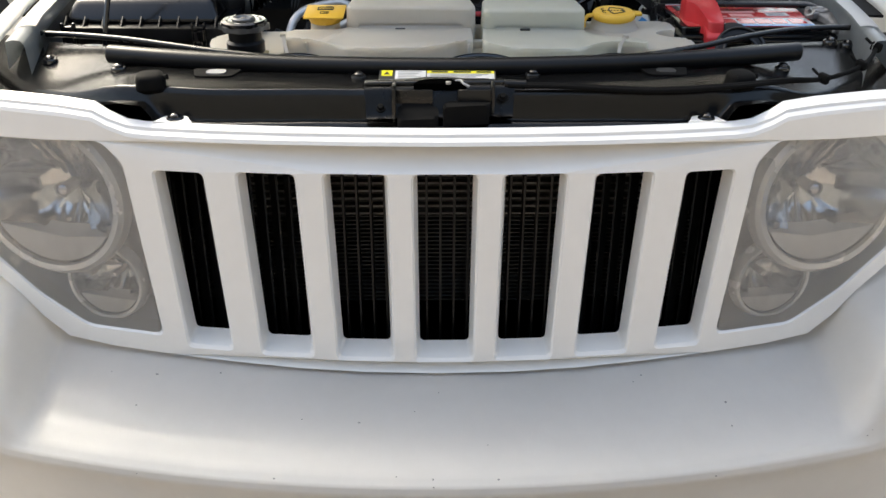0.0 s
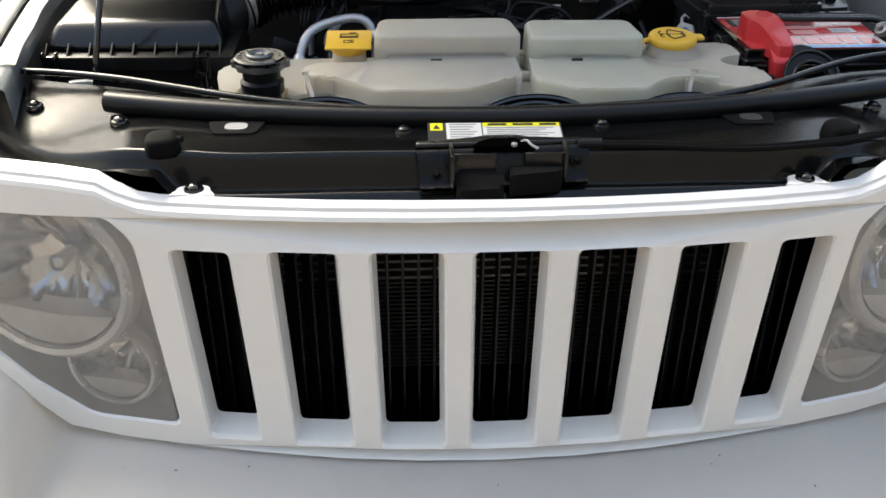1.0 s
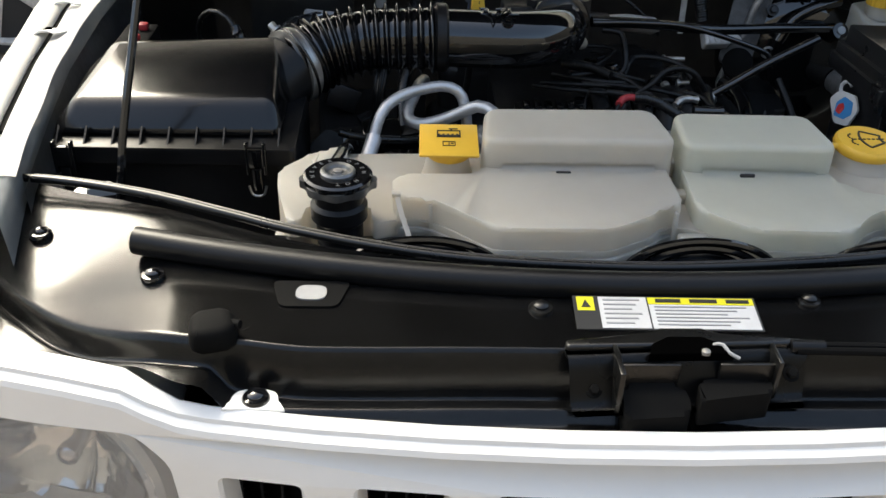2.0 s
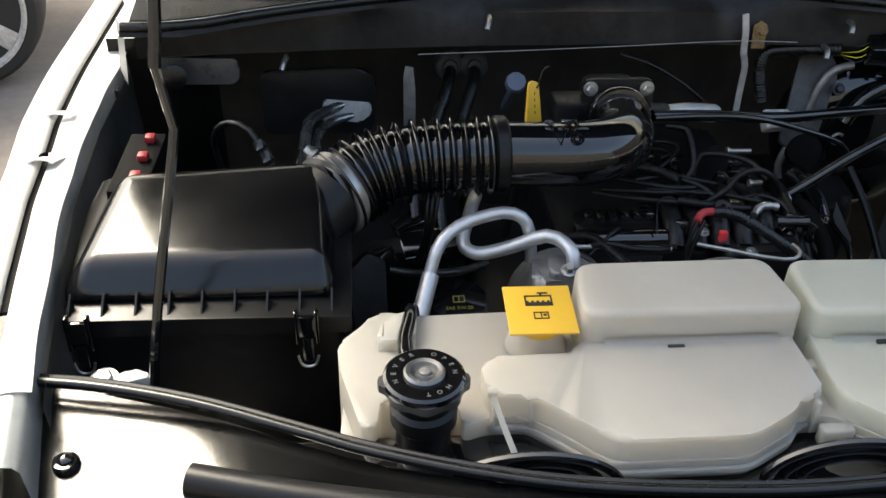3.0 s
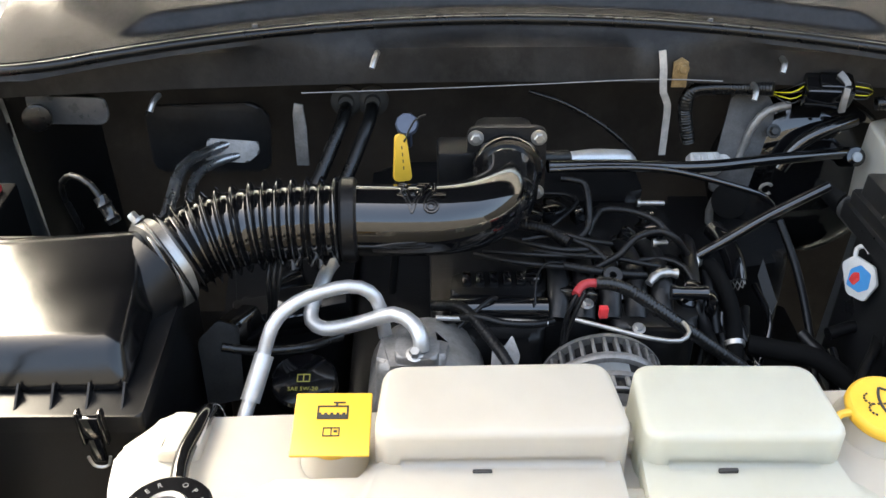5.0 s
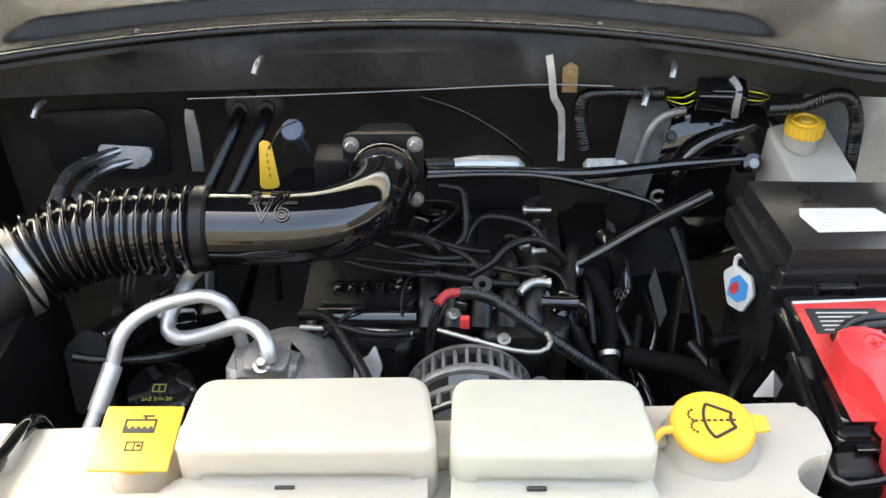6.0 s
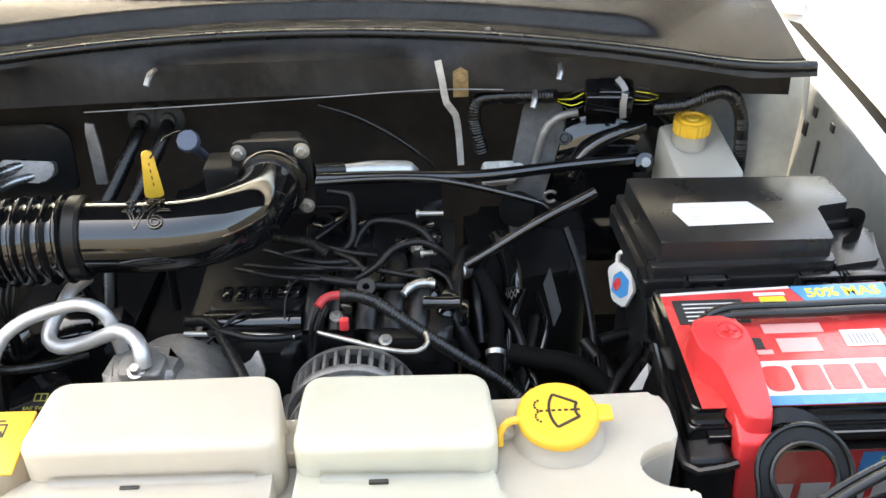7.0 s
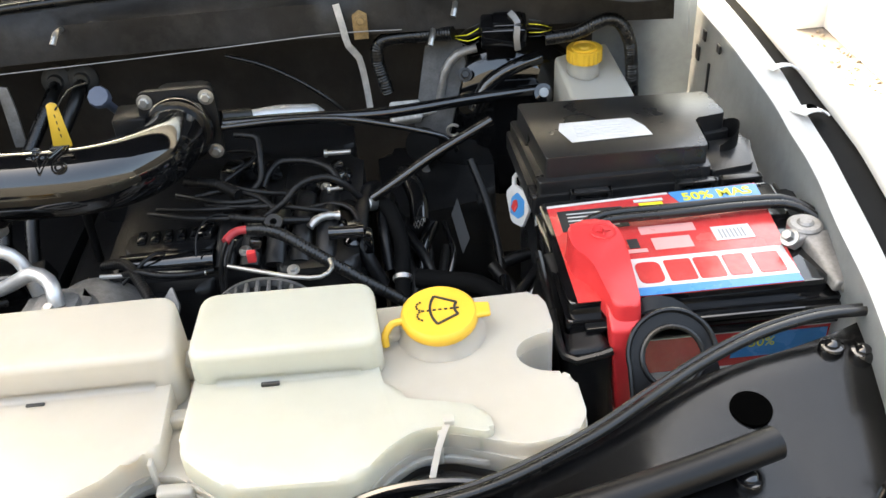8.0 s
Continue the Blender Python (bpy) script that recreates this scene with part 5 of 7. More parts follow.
tube(bm, [(-0.095, 0.648, 1.000), (-0.02, 0.640, 1.002), (0.030, 0.634, 1.002)], 0.0030, 10)
part("fuel_rail", bm, STEEL, engine, "bright fuel rail")
bm = bmesh.new()
tube(bm, [(-0.078, 0.676, 0.990), (0.034, 0.672, 0.992)], 0.014, 20)
part("rail_cover", bm, GLOSSY, engine, "glossy black tube along the runners")
bm = bmesh.new()
tube(bm, [(0.058, 0.626, 1.014), (0.090, 0.611, 1.015), (0.136, 0.593, 1.014), (0.165, 0.589, 1.014), (0.177, 0.601, 1.016), (0.174, 0.617, 1.016)], 0.0027, 10)
part("bent_pipe", bm, STEEL, engine, "bent bright pipe")
random.seed(4)
for i in range(7):
    x, y = 0.10 + 0.11 * random.random(), 0.67 + 0.22 * random.random()
    bm = bmesh.new()
    lathe(bm, [(0.014, 0.0), (0.014, 0.03), (0.010, 0.034), (0.010, 0.05), (0.0005, 0.052)], pose(x, y, 0.965, random.uniform(-25, 25), random.uniform(-25, 25)), 14)
    part("ignition_coil", bm, GLOSSY, engine)
for i in range(9):
    x, y = -0.03 + 0.22 * random.random(), 0.64 + 0.24 * random.random()
    bm = bmesh.new()
    box(bm, (0, 0, 0), (random.uniform(0.018, 0.035), random.uniform(0.014, 0.025), 0.022), 0.003, m=pose(x, y, 1.0, random.uniform(-20, 20), random.uniform(-20, 20), random.uniform(0, 180)))
    part("connector", bm, GLOSSY, engine)
for x, y, z in ((0.075, 0.655, 1.012), (0.13, 0.628, 0.998), (0.205, 0.70, 1.0), (0.165, 0.80, 1.0), (0.055, 0.70, 1.006)):
    bolt(engine, (x, y, z), (0, -0.3, 1), 0.005, 0.006)
for x, y, z in ((0.087, 0.624, 1.026),):
    bm = bmesh.new()
    box(bm, (x, y, z), (0.010, 0.008, 0.014), 0.0015)
    part("red_clip", bm, RED, engine, "small red locking clip")

# oil filler cap
oil = thing("oil_filler_cap", (-0.238, 0.580, 0.93), "black oil filler cap with yellow print", "oil cap")
OILPRINT = material("dim_yellow_print", (0.30, 0.27, 0.05), 0.5)
om = pose(-0.238, 0.580, 0.968, 12, 0, 0)
bm = bmesh.new()
lathe(bm, [(0.026, -0.06), (0.026, -0.012), (0.036, -0.010), (0.036, 0.004), (0.033, 0.007), (0.0005, 0.008)], om, 30)
part("cap", bm, GLOSSY, oil)
lettering("SAE 5W-20", om @ pose(0, -0.014, 0.0085), 0.0068, 0.0002, OILPRINT, oil)
for x0, x1, y0, y1 in ((-0.007, 0.007, 0.004, 0.005), (-0.007, 0.007, -0.005, -0.004), (-0.007, -0.006, -0.005, 0.005), (0.006, 0.007, -0.005, 0.005), (-0.0005, 0.0005, -0.005, 0.005)):
    patch(oil, om, x0, x1, y0, y1, 0.0082, OILPRINT, "symbol")

# cast housing with refrigerant pipes
comp = thing("compressor_manifold", (-0.11, 0.575, 0.80), "dirty cast aluminium compressor housing with pipe flange", "compressor")
bm = bmesh.new()
m = Matrix.Translation((-0.105, 0.575, 0.945)) @ Vector((0.0, -1, 0.25)).to_track_quat("Z", "Y").to_matrix().to_4x4()
lathe(bm, [(0.066, -0.07), (0.066, 0.02), (0.058, 0.034), (0.030, 0.038), (0.0005, 0.038)], m, 32)
prism(bm, [(-0.165, 0.540), (-0.085, 0.545), (-0.075, 0.600), (-0.155, 0.610)], 0.94, 1.022, 0.012, corner=0.018, draft=0.12)
part("housing", bm, CAST, comp)
bm = bmesh.new()
prism(bm, [(-0.140, 0.548), (-0.094, 0.544), (-0.092, 0.580), (-0.136, 0.586)], 1.016, 1.032, 0.004, corner=0.010)
part("flange", bm, CAST, comp)
bolt(comp, (-0.118, 0.552, 1.031), (0, -0.4, 1), 0.006, 0.010)
bm = bmesh.new()
tube(bm, [(-0.300, 0.480, 0.945), (-0.2935, 0.508, 0.975), (-0.278, 0.556, 1.010), (-0.2655, 0.578, 1.046), (-0.250, 0.592, 1.060), (-0.2266, 0.605, 1.067), (-0.187, 0.6135, 1.0725), (-0.165, 0.611, 1.067), (-0.155, 0.609, 1.048), (-0.150, 0.606, 1.010)], 0.0074, 14)
pipe = tagged(part("refrigerant_pipe", bm, ALU), "bent bare aluminium refrigerant pipe", "pipe", "refrigerant pipes")
bm = bmesh.new()
tube(bm, [(-0.2865, 0.530, 0.990), (-0.273, 0.565, 1.022)], 0.0100, 14)
part("sleeve", bm, ALU, pipe, "crimped aluminium sleeve")
bm = bmesh.new()
tube(bm, [(-0.1115, 0.556, 1.034), (-0.1125, 0.562, 1.0465), (-0.120, 0.576, 1.053), (-0.139, 0.587, 1.0565), (-0.172, 0.599, 1.036), (-0.197, 0.604, 1.025), (-0.216, 0.607, 1.021), (-0.229, 0.616, 1.024), (-0.2295, 0.632, 1.032), (-0.222, 0.652, 1.041), (-0.215, 0.672, 1.050), (-0.208, 0.70, 1.045)], 0.0082, 14)
tagged(part("refrigerant_pipe", bm, ALU), "bent bare aluminium refrigerant pipe", "pipe", "refrigerant pipes")
# pipes at the firewall
bm = bmesh.new()
for k, pts in enumerate((((-0.372, 0.975, 1.044), (-0.396, 0.955, 1.044), (-0.419, 0.915, 1.049), (-0.425, 0.880, 1.047), (-0.430, 0.80, 1.030), (-0.452, 0.742, 1.045)), ((-0.362, 0.965, 1.030), (-0.392, 0.945, 1.030), (-0.410, 0.905, 1.030), (-0.412, 0.860, 1.015), (-0.405, 0.80, 0.97)))):
    bm = bmesh.new()
    tube(bm, pts, 0.0078 - 0.0012 * k, 12)
    tagged(part("heater_pipe", bm, DULLSTEEL), "grey metal pipe bent down from the firewall block", "pipe", "firewall pipes")
bm = bmesh.new()
prism(bm, [(-0.038, -0.016), (0.020, -0.018), (0.036, -0.004), (0.034, 0.012), (-0.034, 0.014)], -0.010, 0.010, 0.003, corner=0.004, m=pose(-0.370, 0.972, 1.036, 62, 6, 6))
single("expansion_block", bm, CAST, "grey metal pipe block fixed to the firewall", "pipe block")

# alternator
alt = thing("alternator", (0.085, 0.58, 0.80), "grey cast aluminium alternator with vent slots", "alternator")
am = Matrix.Translation((0.092, 0.600, 0.925)) @ Vector((0, -1, 0.0)).to_track_quat("Z", "Y").to_matrix().to_4x4()
bm = bmesh.new()
lathe(bm, [(0.0005, -0.02), (0.0630, -0.019), (0.0630, 0.016), (0.0655, 0.017), (0.0655, 0.062), (0.052, 0.064), (0.0005, 0.064)], am, 48)
part("core", bm, DARK, alt, "dark laminated stator core")
bm = bmesh.new()
lathe(bm, [(0.060, -0.026), (0.0705, -0.024), (0.0725, -0.020), (0.0725, -0.0165), (0.062, -0.0165)], am, 56)
part("rear_ring", bm, CAST, alt)
bm = bmesh.new()
lathe(bm, [(0.062, 0.008), (0.0725, 0.008), (0.0735, 0.010), (0.0735, 0.0155), (0.072, 0.018), (0.066, 0.018), (0.065, 0.014)], am, 56)
part("middle_ring", bm, CAST, alt)
bm = bmesh.new()
lathe(bm, [(0.066, 0.034), (0.0690, 0.034), (0.0695, 0.038), (0.0690, 0.041), (0.064, 0.041)], am, 56)
lathe(bm, [(0.064, 0.055), (0.0665, 0.055), (0.064, 0.062), (0.050, 0.067), (0.020, 0.068)], am, 56)
part("front_housing", bm, CAST, alt)
for count, r, z, length, thick in ((34, 0.0675, -0.004, 0.025, 0.0040), (26, 0.0662, 0.048, 0.015, 0.0050)):
    for i in range(count):
        a = 2 * math.pi * i / count
        if math.cos(a) < -0.3:
            continue
        bm = bmesh.new()
        box(bm, (0, 0, 0), (thick, 0.009 if r > 0.067 else 0.004, length), 0.0008)
        bmesh.ops.transform(bm, matrix=am @ Matrix.Rotation(a + 0.04, 4, "Z") @ Matrix.Translation((0, r, z)), verts=bm.verts[:])
        part("vent_bar", bm, CAST, alt)
bm = bmesh.new()
sheet(bm, lambda u, v: am @ Vector((0.0662 * math.sin(u), 0.0662 * math.cos(u), v)), steps(-0.36, 0.30, 10), [0.0185, 0.032], 0.0006)
part("rating_label", bm, INNER, alt, "silver rating label")
for x, z in ((0.172, 0.935), (0.018, 0.915), (0.155, 0.890)):
    bm = bmesh.new()
    lathe(bm, [(0.011, -0.03), (0.011, 0.02), (0.007, 0.022), (0.007, 0.028)], Matrix.Translation((x, 0.595, z)) @ Vector((0, -1, 0)).to_track_quat("Z", "Y").to_matrix().to_4x4(), 12)
    part("mounting_lug", bm, CAST, alt)


# ---- hoses, looms and wires over the engine ----
def corrugated(pts, r, pitch=0.0038, depth=0.09):
    line = curve(pts, 0.0012)
    n = max(2, int(len(line) * 0.0012 / pitch))
    b = bmesh.new()
    tube(b, None, r, 10, line=line, radius=lambda s: 1.0 + depth * (math.cos(2 * math.pi * s * n) > 0))
    return b


def hose_thing(name, pts, r, mat, label, category, loom=False, group=""):
    b = corrugated(pts, r) if loom else bmesh.new()
    if not loom:
        tube(b, pts, r, 10)
    return single(name, b, mat, label, category, group, angle=60)


loom = hose_thing("cable_loom", [(0.082, 0.656, 1.041), (0.100, 0.655, 1.040), (0.124, 0.650, 1.032), (0.166, 0.630, 1.010), (0.211, 0.615, 0.982), (0.262, 0.606, 0.945), (0.30, 0.585, 0.91)], 0.0070, RUBBER, "black corrugated cable sleeve over the engine", "cable", True)
bm = bmesh.new()
tube(bm, [(0.058, 0.640, 1.038), (0.064, 0.649, 1.041), (0.074, 0.655, 1.042), (0.090, 0.655, 1.041)], 0.0050, 10)
part("red_boot", bm, material("faded_red_tape", (0.38, 0.03, 0.035), 0.5), loom, "faded red tape at the sleeve end")
for dx in (0.0, 0.008):
    bm = bmesh.new()
    tube(bm, [(0.060 + dx, 0.642, 1.038), (0.051 + dx, 0.634, 1.020), (0.046 + dx * 0.5, 0.628, 0.99), (0.046, 0.62, 0.96)], 0.0028, 8)
    part("lead", bm, SATIN, loom)
hose_thing("vacuum_pipe", [(0.045, 0.828, 1.090), (0.136, 0.840, 1.083), (0.2456, 0.860, 1.069), (0.3629, 0.895, 1.0600), (0.4526, 0.920, 1.0533), (0.465, 0.923, 1.052)], 0.0080, GLOSSY, "glossy black brake vacuum pipe", "pipe")
bm = bmesh.new()
lathe(bm, [(0.013, -0.03), (0.013, 0.004), (0.006, 0.005), (0.006, 0.007)], Matrix.Translation((0.470, 0.915, 1.050)) @ Vector((0.1, -1, 0.6)).to_track_quat("Z", "Y").to_matrix().to_4x4(), 18)
v = single("vacuum_valve", bm, GLOSSY, "black check valve with pale dot", "valve")
bm = bmesh.new()
lathe(bm, [(0.0065, 0.0045), (0.0065, 0.008), (0.0005, 0.0085)], Matrix.Translation((0.470, 0.915, 1.050)) @ Vector((0.1, -1, 0.6)).to_track_quat("Z", "Y").to_matrix().to_4x4(), 18)
part("dot", bm, INNER, v)
hose_thing("thin_hose", [(0.045, 0.816, 1.092), (0.12, 0.824, 1.090), (0.1898, 0.828, 1.084), (0.2612, 0.83, 1.065), (0.3241, 0.83, 1.042), (0.34, 0.83, 1.02)], 0.0042, GLOSSY, "thin black hose across the engine", "hose", group="thin hoses")
hose_thing("breather_pipe", [(0.220, 0.752, 1.004), (0.255, 0.760, 1.022), (0.310, 0.775, 1.050), (0.383, 0.794, 1.080)], 0.0065, GLOSSY, "glossy black breather pipe", "pipe")
bm = bmesh.new()
lathe(bm, [(0.009, -0.01), (0.009, 0.01), (0.0045, 0.012), (0.0045, 0.018)], Matrix.Translation((0.221, 0.750, 1.0)) @ Vector((-0.4, -0.6, 0.4)).to_track_quat("Z", "Y").to_matrix().to_4x4(), 12)
single("pipe_fitting", bm, STEEL, "small steel pipe fitting", "fitting")
WIRES = [
    ([(-0.004, 0.770, 1.045), (0.022, 0.762, 1.046), (0.044, 0.753, 1.044), (0.064, 0.736, 1.040)], 0.0065, True),
    ([(0.090, 0.765, 1.030), (0.099, 0.781, 1.042), (0.114, 0.797, 1.046), (0.149, 0.792, 1.046), (0.175, 0.774, 1.043), (0.190, 0.752, 1.030)], 0.0042, True),
    ([(0.085, 0.712, 1.014), (0.100, 0.715, 1.022), (0.120, 0.718, 1.035), (0.141, 0.731, 1.050), (0.169, 0.741, 1.051), (0.191, 0.741, 1.040), (0.214, 0.748, 1.008)], 0.0042, True),
    ([(0.060, 0.812, 1.082), (0.075, 0.808, 1.082), (0.088, 0.803, 1.078), (0.091, 0.778, 1.060), (0.089, 0.764, 1.042), (0.076, 0.755, 1.030)], 0.0042, True),
    ([(0.034, 0.830, 1.050), (0.070, 0.823, 1.052), (0.082, 0.810, 1.050), (0.064, 0.783, 1.048), (0.045, 0.765, 1.044)], 0.0028, False),
    ([(0.044, 0.812, 1.048), (0.058, 0.806, 1.050), (0.066, 0.796, 1.048), (0.052, 0.788, 1.046)], 0.0024, False),
    ([(-0.049, 0.737, 1.024), (-0.001, 0.716, 1.027), (0.049, 0.707, 1.026), (0.092, 0.708, 1.022)], 0.0034, False),
    ([(-0.038, 0.738, 1.028), (0.033, 0.723, 1.031), (0.108, 0.722, 1.028), (0.152, 0.716, 1.022), (0.178, 0.722, 1.012)], 0.0032, False),
    ([(-0.017, 0.765, 1.030), (0.016, 0.747, 1.032), (0.055, 0.732, 1.032), (0.088, 0.736, 1.030)], 0.0040, False),
    ([(0.009, 0.751, 1.034), (0.050, 0.755, 1.036), (0.088, 0.736, 1.034), (0.109, 0.714, 1.026)], 0.0036, True),
    ([(0.022, 0.735, 1.030), (0.055, 0.722, 1.033), (0.080, 0.722, 1.031), (0.095, 0.735, 1.028)], 0.0026, False),
    ([(0.042, 0.764, 1.040), (0.066, 0.750, 1.040), (0.094, 0.746, 1.034), (0.118, 0.752, 1.026)], 0.0030, False),
    ([(0.017, 0.656, 1.010), (0.018, 0.672, 1.026), (0.024, 0.692, 1.032), (0.036, 0.708, 1.032), (0.054, 0.711, 1.028)], 0.0011, False),
    ([(0.055, 0.708, 1.027), (0.085, 0.700, 1.026), (0.118, 0.698, 1.022), (0.150, 0.702, 1.016)], 0.0048, True),
    ([(0.150, 0.737, 1.012), (0.178, 0.735, 1.016), (0.200, 0.721, 1.014), (0.208, 0.700, 1.005)], 0.0034, False),
    ([(-0.098, 0.676, 0.995), (-0.066, 0.658, 1.006), (-0.040, 0.617, 1.002), (-0.016, 0.572, 0.990), (-0.010, 0.55, 0.96)], 0.0060, True),
    ([(-0.085, 0.655, 0.990), (-0.052, 0.640, 1.008), (-0.020, 0.628, 1.008), (0.012, 0.630, 1.004), (0.036, 0.640, 1.000)], 0.0042, True),
    ([(-0.070, 0.640, 0.992), (-0.044, 0.655, 1.010), (-0.030, 0.668, 1.012), (-0.024, 0.680, 1.000)], 0.0024, False),
    ([(0.228, 0.815, 0.985), (0.219, 0.775, 1.004), (0.213, 0.740, 1.006), (0.208, 0.696, 0.998), (0.214, 0.672, 0.975), (0.230, 0.66, 0.94)], 0.0095, False),
    ([(0.246, 0.80, 0.975), (0.238, 0.755, 0.985), (0.236, 0.715, 0.975), (0.240, 0.68, 0.945)], 0.0080, False),
]
for pts, r, ribbed in WIRES:
    hose_thing("engine_wire", pts, r, SATIN, "black corrugated engine wiring sleeve" if ribbed else "thin black engine wire", "wire", ribbed, "engine wiring")
# silver foil wrap, pins and a ring eye among the wiring
bm = bmesh.new()
tube(bm, [(0.150, 0.684, 1.018), (0.158, 0.692, 1.022), (0.170, 0.699, 1.022), (0.186, 0.700, 1.020)], 0.0052, 12, step=0.003, radius=lambda q: 1 + 0.18 * math.sin(17 * q) * math.cos(41 * q))
single("foil_wrap", bm, STEEL, "crumpled silver foil round an engine lead", "foil")
for a, b in (((0.165, 0.840, 1.028), (0.200, 0.839, 1.028)), ((0.170, 0.762, 1.020), (0.189, 0.763, 1.020))):
    bm = bmesh.new()
    tube(bm, [a, b], 0.0034, 10)
    tube(bm, [a, (a[0] + 0.004, a[1], a[2])], 0.0056, 10, step=0.002)
    single("metal_pin", bm, STEEL, "small bright metal pin on the engine", "pin", "engine pins")
bm = bmesh.new()
lathe(bm, [(0.0042, 0.0), (0.0105, 0.0), (0.0115, 0.002), (0.0105, 0.004), (0.0042, 0.004), (0.0042, 0.0)], pose(0.108, 0.688, 1.026, 30), 20, False)
single("lifting_eye", bm, DARK, "black ring shaped lifting eye on the engine", "bracket")
bm = bmesh.new()
tube(bm, [(0.340 + 0.008 * math.cos(radians(a)), 0.868, 1.030 + 0.008 * math.sin(radians(a))) for a in range(40, 321, 20)], 0.0022, 8)
single("spring_clip", bm, STEEL, "bright open spring clip on a hose", "clip")
# brackets low between the compressor and the alternator
bm = bmesh.new()
prism(bm, [(-0.014, -0.022), (0.012, -0.024), (0.016, 0.004), (0.004, 0.026), (-0.004, 0.010), (-0.016, 0.008)], 0.0, 0.004, 0.001, corner=0.003, m=pose(-0.018, 0.612, 0.972, 50, 0, -14))
single("pale_tab", bm, CAST, "pale pressed metal tab beside the alternator", "bracket")
bm = bmesh.new()
prism(bm, [(-0.020, -0.050), (0.022, -0.048), (0.026, 0.040), (0.004, 0.052), (-0.022, 0.030)], 0.0, 0.004, 0.001, corner=0.006, m=pose(-0.345, 0.650, 0.935, 68, 0, 12))
single("grey_shield", bm, material("dull_grey_shield", (0.025, 0.025, 0.025), 0.6, metal=0.3, vary=0.5, scale=40), "dull grey splash shield low in the bay", "shield")
# white triangular tab beside the battery
bm = bmesh.new()
prism(bm, [(-0.026, -0.034), (0.020, -0.020), (0.012, 0.040), (0.004, 0.044)], 0.0, 0.003, 0.001, corner=0.004, m=pose(0.411, 0.575, 0.985, 58, 8, -22) @ Matrix.Diagonal((0.55, 0.7, 1, 1)))
single("white_tab", bm, LABELWHITE, "white plastic tab low beside the battery", "bracket")
for pts, r in (((0.383, 0.694, 0.93), (0.424, 0.703, 0.935), (0.444, 0.688, 0.93), (0.433, 0.654, 0.91)), 0.008), (((0.432, 0.675, 0.95), (0.412, 0.640, 0.95), (0.385, 0.605, 0.945), (0.37, 0.58, 0.93)), 0.006):
    hose_thing("low_hose", pts, r, SATIN, "dull black hose low beside the battery tray", "hose", group="low hoses")
for i, pts in enumerate((((0.205, 0.800, 0.960), (0.240, 0.755, 0.993), (0.256, 0.700, 0.975), (0.254, 0.655, 0.950), (0.25, 0.60, 0.90)), ((0.17, 0.79, 0.97), (0.200, 0.750, 0.998), (0.212, 0.70, 0.98), (0.205, 0.66, 0.95)))):
    h = hose_thing("coolant_hose", pts, 0.0100 - 0.002 * i, GAP, "thick black coolant hose with pale clamps", "hose", group="coolant hoses")
    for p, q in ((pts[3], pts[2]),)[:1 - i]:
        bm = bmesh.new()
        d = (Vector(q) - Vector(p)).normalized()
        lathe(bm, [(0.0110 - 0.002 * i, -0.003), (0.0120 - 0.002 * i, -0.003), (0.0120 - 0.002 * i, 0.003), (0.0110 - 0.002 * i, 0.003)], Matrix.Translation(p) @ d.to_track_quat("Z", "Y").to_matrix().to_4x4(), 24)
        part("clamp", bm, STEEL, h)
bm = bmesh.new()
tube(bm, [(0.173, 0.670, 1.016), (0.214, 0.668, 1.016)], 0.0075, 18, step=0.004, radius=lambda q: 1.0 if 0.12 < q < 0.88 else 1.15)
part("solenoid", bm, GLOSSY, engine)
bm = bmesh.new()
box(bm, (0.218, 0.664, 1.004), (0.012, 0.022, 0.026), 0.004)
part("solenoid_body", bm, GLOSSY, engine)
for i in range(5):
    bm = bmesh.new()
    x = 0.045 + 0.030 * i
    tube(bm, [(x, 0.66, 0.985), (x + 0.004, 0.70, 1.006), (x + 0.006, 0.76, 1.004), (x + 0.002, 0.82, 0.98)], 0.013, 14, flat=0.8)
    part("intake_runner", bm, DARK, engine)
hose_thing("radiator_hose", [(0.272, 0.660, 0.945), (0.311, 0.647, 0.945), (0.345, 0.637, 0.943), (0.39, 0.61, 0.92)], 0.0125, GAP, "black rubber coolant hose", "hose")
hose_thing("steering_shaft", [(0.360, 0.850, 0.992), (0.376, 0.802, 0.950), (0.385, 0.749, 0.900), (0.382, 0.689, 0.860), (0.375, 0.60, 0.80)], 0.0055, SATIN, "long black bar beside the engine", "bar")
hose_thing("ground_lead", [(-0.32, 0.58, 1.02), (-0.29, 0.585, 1.01), (-0.24, 0.60, 1.0), (-0.20, 0.63, 0.99)], 0.005, RUBBER, "thin black lead under the intake hose", "wire")

# woven heat sleeve beside the engine
sleeve = curve([(0.282, 0.752, 0.965), (0.283, 0.780, 0.978), (0.277, 0.808, 0.988), (0.268, 0.835, 0.990)], 0.003)
bm = bmesh.new()
tube(bm, None, 0.013, 20, line=sleeve)
single("heat_sleeve", bm, GLOSSY, "black hose in a silver woven heat sleeve", "hose")
weave = bpy.data.objects["heat_sleeve"]
for k in range(10):
    for turn in (-1, 1):
        bm = bmesh.new()
        q = []
        for i, p in enumerate(sleeve):
            a = turn * i * 0.16 + k * math.pi / 5
            q.append(p + Vector((0.6 * math.cos(a), math.sin(a), 0.4 * math.cos(a))) * 0.0134)
        tube(bm, None, 0.0005, 5, line=q)
        part("strand", bm, STEEL, weave)
